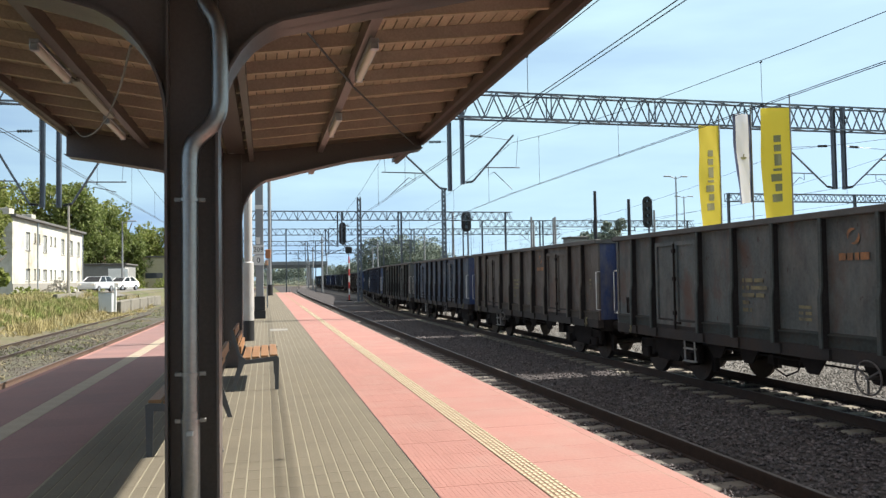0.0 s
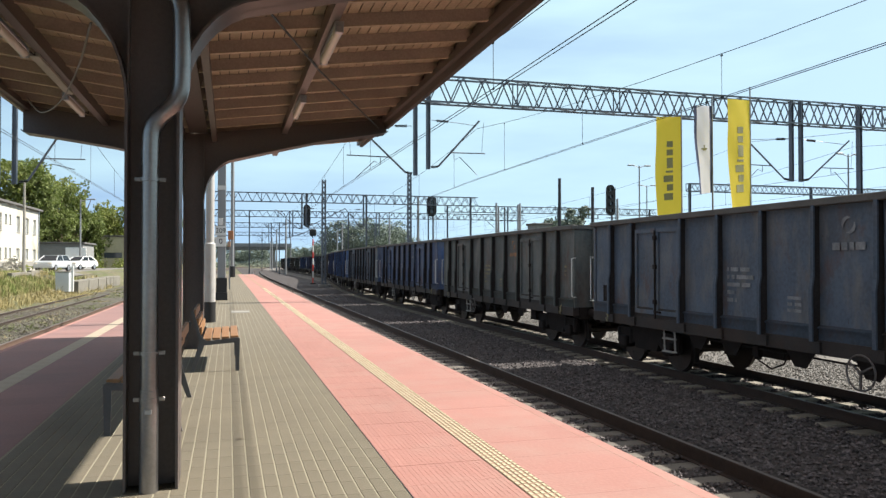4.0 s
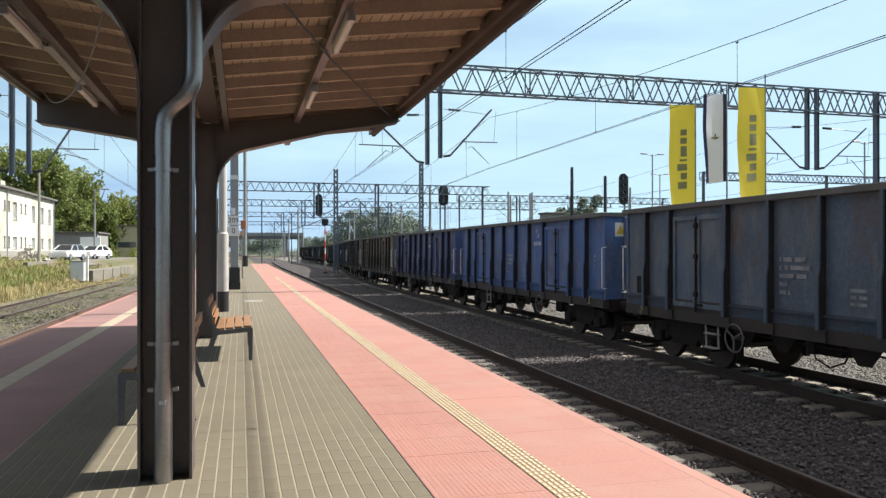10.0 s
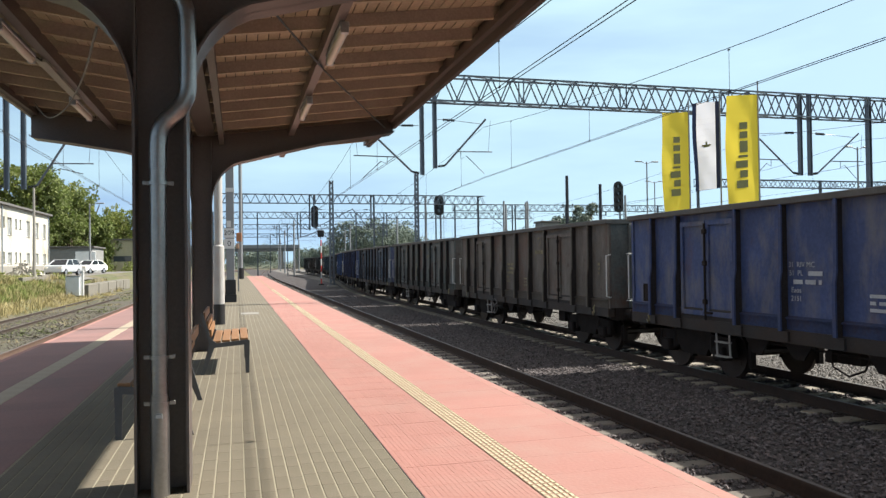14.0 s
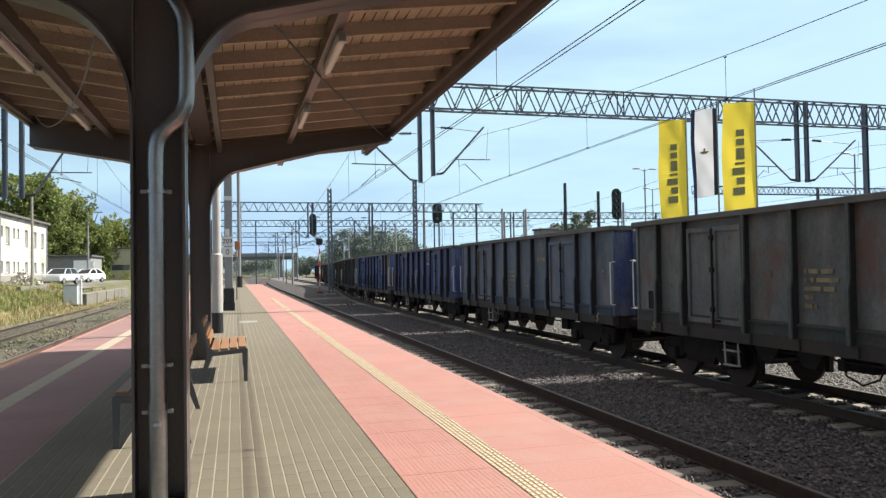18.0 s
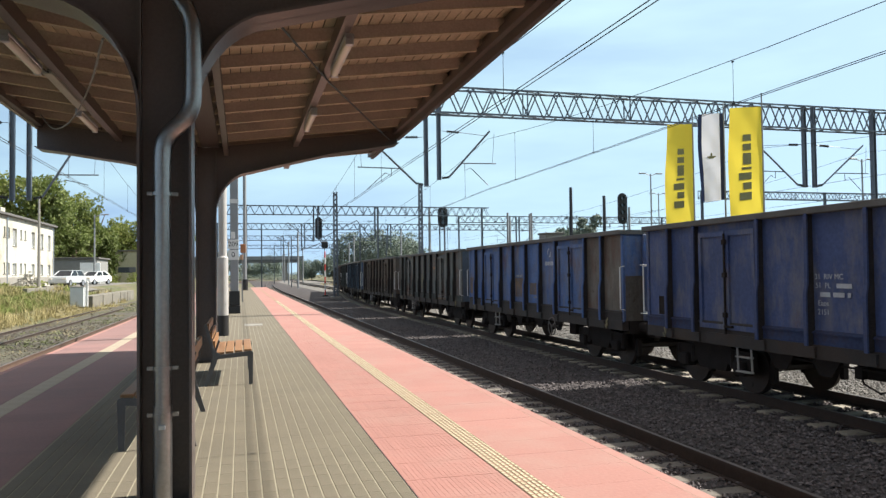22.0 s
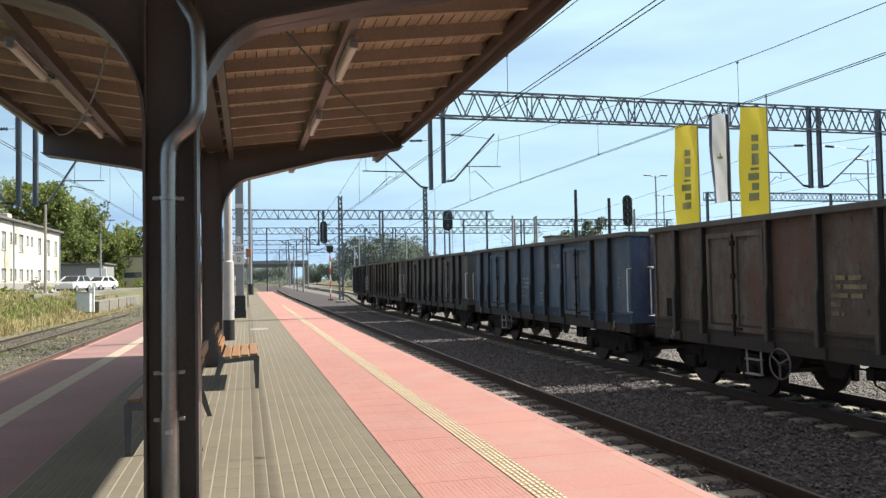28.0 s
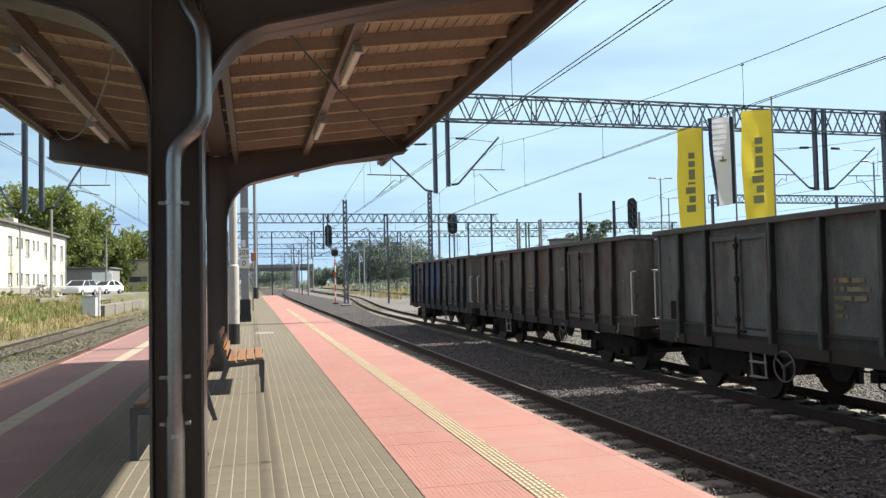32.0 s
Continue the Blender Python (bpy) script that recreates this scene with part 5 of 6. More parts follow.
gantry("line_gantry", 29.5, -12.2, 46.0, 8.05, 9.1, (-12.0, 29.6, 45.7), ((7.58, (4.87, 9.95)), (-7.5, (-5.3, -9.6)), (25.9, (23.0, 28.9))), False, bar=0.044, drop_gap=0.27)
gantry("line_gantry", 82.0, -1.4, 27.6, 7.95, 8.9, (0.62, 14.7, 26.8), ((7.9, (5.0, 12.3)), (14.6, (12.4,)), (-0.2, (-5.2,))), cell=0.95, bar=0.045)
gantry("line_gantry", 113.0, -4.0, 46.0, 8.15, 9.05, (-3.2, 3.0, 17.5, 30.0, 45.0), ((9.0, (5.2, 14.6)), (22.0, (20.0, 25.0))), cell=1.1, bar=0.05)
gantry("line_gantry", 152.0, -6.0, 30.0, 8.3, 9.2, (-5.0, 9.8, 29.0), ((8.0, (5.5, 15.0)),), cell=1.3, bar=0.06)
gantry("line_gantry", 100.0, 29.0, 62.0, 8.45, 9.35, (29.3, 46.0, 61.0), ((38.0, (35.0, 41.0)),), cell=1.1, bar=0.05)
gantry("line_gantry", 60.0, 40.6, 76.0, 8.0, 8.7, (40.8, 54.3, 75.0), (), cell=1.0, bar=0.045)
gantry("line_gantry", 200.0, -10.0, 36.0, 8.3, 9.2, (-9.0, 8.5, 35.0), (), cell=1.6, bar=0.07)


def catenary(name, fx, zc, supports, label, twin=False):
    root = thing(name, pose(0, 0, 0), label, "overhead wire", "overhead wires")
    spans = list(zip(supports, supports[1:]))
    bm = B()
    offs = (-0.05, 0.05) if twin else (0.0,)
    for o in offs:
        tube(bm, [(fx(y) + o, y, zc) for y in supports], 0.008, 5)
    part("contact_wire", bm, M_WIRE, root)
    bm = B()
    mp = []
    for a, b in spans:
        n = 12
        for i in range(n):
            u = i / n
            y = a + (b - a) * u
            mp.append((fx(y), y, zc + 2.1 - 4 * 1.38 * u * (1 - u) * min(1.0, (b - a) / 52)))
    mp.append((fx(supports[-1]), supports[-1], zc + 2.1))
    tube(bm, mp, 0.008, 5)
    part("messenger_wire", bm, M_WIRE, root)
    for a, b in spans:
        n = max(3, int((b - a) / 6))
        if a > 130:
            continue
        for i in range(n):
            u = (i + 0.5) / n
            y = a + (b - a) * u
            zt = zc + 2.1 - 4 * 1.38 * u * (1 - u) * min(1.0, (b - a) / 52)
            bm = B()
            tube(bm, [(fx(y), y, zc), (fx(y), y, zt)], 0.006, 4)
            tube(bm, [(fx(y), y - 0.03, zc + 0.02), (fx(y), y + 0.03, zc + 0.02)], 0.022, 5)
            tube(bm, [(fx(y), y - 0.03, zt - 0.03), (fx(y), y + 0.03, zt - 0.03)], 0.018, 5)
            part("dropper", bm, M_WIRE, root)


SUP = (-22.0, 29.5, 82.0, 113.0, 152.0, 200.0, 260.0)
catenary("overhead_wire", near_x, 4.82, SUP, "dark contact and messenger wires over the platform track", True)
catenary("overhead_wire", freight_x, 4.97, SUP, "dark contact and messenger wires over the freight track", True)
catenary("overhead_wire", left_x, 4.75, SUP, "dark contact wires over the track by the shaded edge", True)
catenary("overhead_wire", lambda y: 23.0 + 0.01 * y, 5.0, SUP, "dark wires over a yard track beyond the train")
catenary("overhead_wire", lambda y: 28.9 + 0.01 * y, 5.0, SUP, "dark wires over an outer yard track")


# ---- masts, posts and signals ----
def round_post():
    root = thing("lamp_column", pose(-0.43, 20.1, 0), "white tubular lamp column with black foot on the platform", "lamp column")
    for n, z0, z1, r, mt, lb in (("foot", 0.0, 0.52, 0.145, M_BLACK, "black painted foot"), ("lower_tube", 0.52, 2.0, 0.138, M_COLUMN, ""), ("upper_tube", 2.04, 9.5, 0.105, M_COLUMN, "")):
        bm = B()
        tube(bm, [(0, 0, z0), (0, 0, z1)], r, 20)
        part(n, bm, mt, root, lb, smooth=True)
    bm = B()
    tube(bm, [(0, 0, 2.0), (0, 0, 2.04)], 0.138, 20, True, 0.105)
    part("collar", bm, M_COLUMN, root)


def text_mesh(name, s, size, material, parent, m):
    cu = bpy.data.curves.new(name, "FONT")
    cu.body, cu.size, cu.align_x, cu.align_y, cu.extrude = s, size, "CENTER", "CENTER", 0.002
    tmp = new(name, cu)
    dg = bpy.context.evaluated_depsgraph_get()
    me = bpy.data.meshes.new_from_object(tmp.evaluated_get(dg))
    bpy.data.objects.remove(tmp)
    me.materials.clear()
    me.materials.append(material)
    return mesh_part(name, me, parent, m=m)


def square_mast():
    root = thing("line_mast", pose(-0.23, 31.6, 0), "grey steel line mast with black base and kilometre plate", "mast")
    bm = B()
    box(bm, -0.16, 0.16, -0.15, 0.15, 0.9, 10.5, 0.015)
    part("post", bm, M_MAST, root)
    bm = B()
    box(bm, -0.23, 0.23, -0.2, 0.2, 0.0, 0.32, 0.01)
    box(bm, -0.21, 0.21, -0.19, 0.19, 0.33, 0.9, 0.01)
    part("base", bm, M_BLACK, root, "black painted base")
    bm = B()
    box(bm, -0.17, 0.17, -0.16, 0.16, 4.45, 4.62)
    part("band", bm, M_WHITE, root, "white painted band")
    bm = B()
    box(bm, -0.25, 0.17, -0.185, -0.165, 2.60, 2.98, 0.004)
    plate = part("kilometre_plate", bm, M_WHITE, root, "white kilometre plate")
    text_mesh("kilometre_figures", "209", 0.27, M_BLACK, plate, pose(-0.04, -0.187, 2.79, 90, 0, 0))
    bm = B()
    box(bm, -0.25, 0.17, -0.185, -0.165, 2.16, 2.56, 0.004)
    plate = part("hectometre_plate", bm, M_WHITE, root, "white hectometre plate")
    text_mesh("hectometre_figure", "0", 0.3, M_BLACK, plate, pose(-0.04, -0.187, 2.36, 90, 0, 0))
    bm = B()
    box(bm, -0.13, 0.03, -0.185, -0.165, 3.02, 3.29, 0.004)
    part("small_plate", bm, M_WHITE, root)


def thin_pole():
    root = thing("lamp_column", pose(0.44, 78.5, 0), "slim grey lamp column with black foot at the platform end", "lamp column")
    for n, z0, z1, r, mt in (("foot", 0.0, 1.1, 0.3, M_BLACK), ("tube", 1.1, 12.5, 0.17, M_MAST)):
        bm = B()
        tube(bm, [(0, 0, z0), (0, 0, z1)], r, 12)
        part(n, bm, mt, root, smooth=True)


def info_case():
    root = thing("information_case", pose(0.16, 44.0, 0), "orange-brown information case on the platform", "information case")
    bm = B()
    box(bm, -0.15, 0.15, -0.06, 0.06, 2.8, 3.3, 0.02)
    part("upper_panel", bm, mat("case_orange", (0.30, 0.13, 0.06), 0.5), root, "orange panel")
    bm = B()
    box(bm, -0.18, 0.0, -0.05, 0.05, 2.4, 2.7, 0.02)
    part("lower_panel", bm, mat("case_brown", (0.34, 0.22, 0.15), 0.6), root)
    for x in (-0.06,):
        bm = B()
        box(bm, x - 0.03, x + 0.03, 0.061, 0.12, 0.0, 3.3)
        part("post", bm, M_MAST, root)


round_post()
square_mast()
thin_pole()
info_case()

M_LENS = glass("signal_lens")


def signal_head(root, x, y, z0, z1, w, lamps=4):
    bm = B()
    pts = []
    n = 8
    for k in range(n + 1):
        a = math.pi * k / n
        pts.append((x + w / 2 * math.cos(a), z1 - w / 2 + w / 2 * math.sin(a)))
    for k in range(n + 1):
        a = math.pi + math.pi * k / n
        pts.append((x + w / 2 * math.cos(a), z0 + w / 2 + w / 2 * math.sin(a)))
    extrude_xz(bm, pts, y - 0.03, y)
    board = part("backboard", bm, M_BLACK, root, "black oval signal board")
    for i in range(lamps):
        z = z0 + w / 2 + (z1 - z0 - w) * i / (lamps - 1)
        bm = B()
        tube(bm, [(x, y - 0.03, z), (x, y - 0.2, z)], w * 0.2, 12, False)
        part("lamp_hood", bm, M_BLACK, board)
        bm = B()
        tube(bm, [(x, y - 0.035, z), (x, y - 0.045, z)], w * 0.18, 12)
        part("lens", bm, M_LENS, board)


def signal_red_white():
    x, y = 9.18, 85.0
    root = thing("colour_light_signal", pose(0, 0, 0), "colour light signal on a red and white post, all lamps dark", "signal", "railway signals")
    z = -0.95
    for i in range(7):
        bm = B()
        tube(bm, [(x, y, z), (x, y, z + 0.72)], 0.075, 10)
        part("post_section", bm, M_RED if i % 2 == 0 else M_WHITE, root, smooth=True)
        z += 0.72
    bm = B()
    box(bm, x - 0.3, x + 0.3, y - 0.3, y + 0.3, -1.1, -0.82, 0.03)
    part("foot", bm, M_BLACK, root)
    bm = B()
    box(bm, x - 0.38, x + 0.38, y - 0.15, y + 0.1, 4.45, 5.2, 0.1)
    part("route_indicator", bm, M_BLACK, root, "black route indicator box")
    bm = B()
    beam(bm, (x, y, 4.2), (x - 0.65, y, 5.7), 0.1)
    beam(bm, (x, y, 5.0), (x - 0.65, y, 5.75), 0.08)
    part("bracket", bm, M_TRUSS, root)
    signal_head(root, x - 0.68, y, 5.42, 7.95, 0.78)


def signal_on_post(x, y, z0, z1, w, lab):
    root = thing("colour_light_signal", pose(0, 0, 0), lab, "signal", "railway signals")
    bm = B()
    tube(bm, [(x + 0.2, y + 0.1, -1.02), (x + 0.2, y + 0.1, z1)], 0.09, 8)
    part("post", bm, M_TRUSS, root, smooth=True)
    bm = B()
    for dx in (0.35, 0.65):
        beam(bm, (x + dx, y + 0.3, -1.0), (x + dx, y + 0.3, z1 - 0.2), 0.04)
    for i in range(int((z1 + 0.8) / 0.35)):
        beam(bm, (x + 0.35, y + 0.3, -0.9 + 0.35 * i), (x + 0.65, y + 0.3, -0.9 + 0.35 * i), 0.025)
    part("ladder", bm, M_TRUSS, root)
    bm = B()
    beam(bm, (x - 0.3, y + 0.2, z0 - 0.15), (x + 0.8, y + 0.2, z0 - 0.15), 0.06)
    part("platform_bracket", bm, M_TRUSS, root)
    signal_head(root, x, y, z0, z1, w)


signal_red_white()
signal_on_post(22.97, 85.0, 6.83, 9.26, 1.2, "tall colour light signal with a black oval board")
signal_on_post(32.7, 60.0, 5.6, 8.38, 0.9, "colour light signal with black board beyond the train")


def mast_thing(x, y, z1, lab, arms=False, lattice=True):
    root = thing("line_mast", pose(0, 0, 0), lab, "mast", "yard masts")
    if lattice:
        lattice_mast(root, x, y, -1.05, z1, 0.36, 0.13, 0.5)
        bm = B()
        box(bm, x - 0.5, x + 0.5, y - 0.5, y + 0.5, -1.1, -0.75, 0.05)
        part("footing", bm, M_CONC, root, "concrete footing")
    else:
        bm = B()
        tube(bm, [(x, y, -1.05), (x, y, z1)], 0.21 if arms else 0.19, 8, True, 0.16 if arms else 0.13)
        part("post", bm, M_DARK if arms else M_MAST, root, smooth=True)
    if arms:
        for k, z in enumerate((z1 - 1.0, z1 - 2.0)):
            bm = B()
            beam(bm, (x - 0.8 + 0.3 * k, y, z - 2.2), (x + 0.7, y, z - 2.2), 0.08)
            part("cross_arm", bm, M_TRUSS, root)
            for d in (-0.45, 0.6):
                insulator(root, (x + d, y, z - 2.15), (x + d, y, z - 1.85), 0.08)


mast_thing(9.35, 76.5, 9.85, "grey lattice mast beside the signal")
mast_thing(19.1, 80.0, 11.2, "grey lattice mast between the yard tracks")
mast_thing(32.4, 70.0, 10.0, "dark yard pole with cross arms and insulators", True, False)
mast_thing(36.1, 70.0, 9.2, "dark yard pole with insulators", True, False)
for x, y, z in ((11.4, 187, 9.5), (13.0, 235, 9.0), (14.8, 280, 9.0), (10.2, 140, 9.3), (22.0, 150, 9.0), (27.0, 128, 9.2), (17.0, 215, 9.0), (-6.5, 170, 9.0), (-8.0, 230, 9.0), (35.85, 90, 8.9), (36.5, 91, 9.1), (35.0, 95, 8.9), (21.35, 85, 9.2), (33.6, 92, 9.2), (24.5, 175, 9.0), (44.5, 80, 9.0), (30.0, 200, 9.0)):
    mast_thing(x, y, z, "slender grey steel line mast in the distance", False, False)


def yard_light(x, y, z, single=False):
    root = thing("yard_light", pose(x, y, 0), "tall grey street lamp with two arms" if not single else "grey street lamp with a single arm", "street lamp", "yard lights")
    bm = B()
    tube(bm, [(0, 0, ground_z(x, y) - 0.02), (0, 0, z)], 0.13, 8, True, 0.08)
    part("pole", bm, M_MAST, root, smooth=True)
    for s in ((1,) if single else (1, -1)):
        bm = B()
        tube(bm, [(0, 0, z - 0.25), (s * 0.8, 0, z)], 0.05, 6)
        part("arm", bm, M_MAST, root)
        bm = B()
        box(bm, s * 1.2 - 0.45, s * 1.2 + 0.45, -0.16, 0.16, z - 0.05, z + 0.1, 0.04)
        part("lantern", bm, M_MAST, root)


yard_light(51, 86, 13.9)
yard_light(66, 109, 14.0)
yard_light(66.6, 68, 13.5)


# ---- flags ----
STRIPS = 16


def make_flag(x, y, z_top, zf0, zf1, w, kind_, lab):
    """Flag pole with a narrow upright banner hung beside it; the cloth in rigid strips that swing one by one."""
    pole = thing("flag_pole", pose(x, y, 0), "slim grey metal flag pole", "flag pole", "flag poles")
    bm = B()
    tube(bm, [(0, 0, -1.02), (0, 0, z_top)], 0.045, 10, True, 0.03)
    part("tube", bm, M_MAST, pole, smooth=True)
    flag = thing("banner_flag", pose(x, y, 0), lab, "flag", "banner flags")
    H_ = zf1 - zf0
    ph = random.Random(int(x * 10)).uniform(0, 6)

    def cloth(u, v):
        # u across from the pole, v down from the top
        ripple = 0.035 * math.sin(4 * v + 3 * u + ph) * (0.25 + 0.75 * u) + 0.014 * math.sin(9 * v - 6 * u + ph) * u + 0.006 * math.sin(15 * v + 9 * u + 2 * ph)
        return Vector((-0.025 - w * u + 0.03 * math.sin(5 * v + ph) * u, ripple, zf1 - 0.07 * u * w - H_ * v - 0.05 * u * v))

    def sheet(bm, u0, u1, v0, v1, off, nu, nv):
        g_ = [[bm.verts.new(cloth(u0 + (u1 - u0) * i / nu, v0 + (v1 - v0) * j / nv) + Vector((0, off, 0))) for i in range(nu + 1)] for j in range(nv + 1)]
        for j in range(nv):
            for i in range(nu):
                bm.faces.new((g_[j][i], g_[j][i + 1], g_[j + 1][i + 1], g_[j + 1][i]))

    ink = mat("flag_print", (0.20, 0.19, 0.08), 0.7)
    marks = []
    if kind_ == "yellow":
        # vertical wordmark as a row of plain blocks
        for v0, v1, u0, u1 in ((0.25, 0.31, 0.34, 0.58), (0.335, 0.395, 0.34, 0.58), (0.42, 0.525, 0.34, 0.58), (0.55, 0.572, 0.34, 0.62), (0.60, 0.665, 0.34, 0.70), (0.69, 0.755, 0.34, 0.58), (0.78, 0.85, 0.34, 0.70)):
            marks.append((v0, v1, [(u0, u1, v0, v1)]))
    else:
        marks.append((0.44, 0.52, [(0.47, 0.53, 0.45, 0.51), (0.34, 0.66, 0.485, 0.50), (0.40, 0.60, 0.50, 0.512)]))
    strips = []
    for k in range(STRIPS):
        va, vb = k / STRIPS, (k + 1) / STRIPS + (0.0006 if k < STRIPS - 1 else 0)
        bm = B()
        if kind_ == "yellow":
            sheet(bm, 0, 1, va, vb, 0, 10, 3)
            st = part("cloth", bm, M_YEL, flag, smooth=True)
        else:
            sheet(bm, 0.15, 0.85, va, vb, 0, 8, 3)
            st = part("cloth", bm, M_FLAGW, flag, smooth=True)
            for u0, u1 in ((0, 0.15), (0.85, 1)):
                bm = B()
                sheet(bm, u0, u1, va, vb, 0, 3, 3)
                part("border", bm, M_NAVY, st, "dark navy edge", smooth=True)
        for v0, v1, bars in marks:
            clip = [(p, q, max(e, va), min(f, k + 1 == STRIPS and 1 or (k + 1) / STRIPS)) for p, q, e, f in bars]
            clip = [c for c in clip if c[3] - c[2] > 0.001]
            if clip:
                bm = B()
                for off in (-0.012, 0.012):
                    for p, q, e, f in clip:
                        sheet(bm, p, q, e, f, off, 2, 2)
                part("print", bm, ink, st)
        strips.append(st)
    return flag, strips


# place of the pole, and for each second the banner's breadth to the eye at its top and foot
FLAGS = [
    (make_flag(20.58, 26.0, 8.7, 3.75, 8.15, 1.40, "yellow", "tall yellow banner flag with dark block print"), 70.0, 38.4),
    (make_flag(19.35, 26.8, 8.4, 4.4, 8.0, 1.06, "white", "white banner flag with dark navy edges"), 49.0, 35.8),
    (make_flag(18.68, 28.0, 8.2, 3.6, 7.75, 1.25, "yellow", "smaller yellow banner flag with dark block print"), 55.0, 33.7),
]

# readable stencils on the navy wagons; the vehicle numbers stay as bars
number_bars = bm_mesh("number_bars", m_bars(((), ((.33, .62),), ((.0, .2), (.26, .48), (.54, .6))), 0.07, 0.065), M_MARKW)
for k in (7, 11):
    for side in [c for c in WAGONS[k][0].children if c.name.startswith("side_wall")]:
        old = [c for c in side.children if c.name.startswith("number_stencil")][0]
        old.data = number_bars
        for i, (s, y) in enumerate((("31  RIV MC", 0.26), ("51  PL", 0.14), ("", 0), ("Eaos", 0.14), ("2151", 0.14))):
            if s:
                text_mesh("stencil_text", s, 0.12, M_MARKW, side, pose(HW + 0.016, -1.08 + y, 2.165 - 0.135 * i, 90, 0, 90))

# ---- beyond the shaded platform edge: building, cars, trees ----
M_WALL = mat("cream_render", (0.49, 0.475, 0.42), 0.9, var=0.10, scale=0.6, fine=14, dirt=(0.25, 0.22, 0.16), dirt_amt=0.8, dirt_scale=0.5)
M_ROOF = mat("roof_felt", (0.10, 0.095, 0.09), 0.8, var=0.2)
M_GLASS = glass("window_glass", (0.05, 0.06, 0.07))
M_PANE = mat("pale_window_glass", (0.26, 0.27, 0.27), 0.15, var=0.4, scale=0.8, bump=0, spec=0.7)
M_FRAME = mat("window_frame", (0.6, 0.6, 0.58), 0.5, var=0.06)
M_SHED = mat("shed_wall", (0.202, 0.202, 0.194), 0.85, var=0.15)
M_ASPH = mat("yard_asphalt", (0.136, 0.129, 0.116), 0.95, var=0.2, scale=1.0)
M_BARK = mat("bark", (0.12, 0.09, 0.06), 0.9, var=0.3, scale=4)
M_LEAF = mat("leaves", (0.165, 0.18, 0.05), 0.7, var=0.3, scale=0.5, island=0.4, bump=0)
M_LEAF2 = mat("leaves_dark", (0.125, 0.15, 0.045), 0.7, var=0.3, scale=0.5, island=0.4, bump=0)
# distance haze put into the leaf colour: paler and bluer
M_LEAF3 = mat("far_leaves_hazy", (0.155, 0.19, 0.15), 0.7, var=0.3, scale=0.5, island=0.3, bump=0)
translucent(M_LEAF, (0.20, 0.26, 0.05), 0.3)
translucent(M_LEAF2, (0.16, 0.22, 0.05), 0.3)
M_GRASS = mat("grass_blades", (0.17, 0.20, 0.055), 0.8, var=0.4, scale=0.3, island=0.4, bump=0)
M_WEED = mat("low_weeds", (0.105, 0.12, 0.045), 0.8, var=0.3, scale=0.3, island=0.35, bump=0)
M_WITHER = mat("withered_weeds", (0.19, 0.16, 0.09), 0.8, var=0.3, scale=0.3, island=0.3, bump=0)
M_STRAW = mat("dry_grass", (0.31, 0.26, 0.12), 0.8, var=0.3, scale=0.3, island=0.3, bump=0)


def wall_with_holes(bm, y0, y1, z0, z1, x0, x1, holes):
    """A wall in the y-z plane, thickness x0..x1, with rectangular openings (ya, yb, za, zb) in columns."""
    ys = sorted({y0, y1, *[h[0] for h in holes], *[h[1] for h in holes]})
    for a, b in zip(ys, ys[1:]):
        mid = (a + b) / 2
        zs = [z0]
        for h in sorted((h for h in holes if h[0] < mid < h[1]), key=lambda h: h[2]):
            zs += [h[2], h[3]]
        zs.append(z1)
        for k in range(0, len(zs), 2):
            if zs[k + 1] > zs[k] + 1e-4:
                box(bm, x0, x1, a, b, zs[k], zs[k + 1])


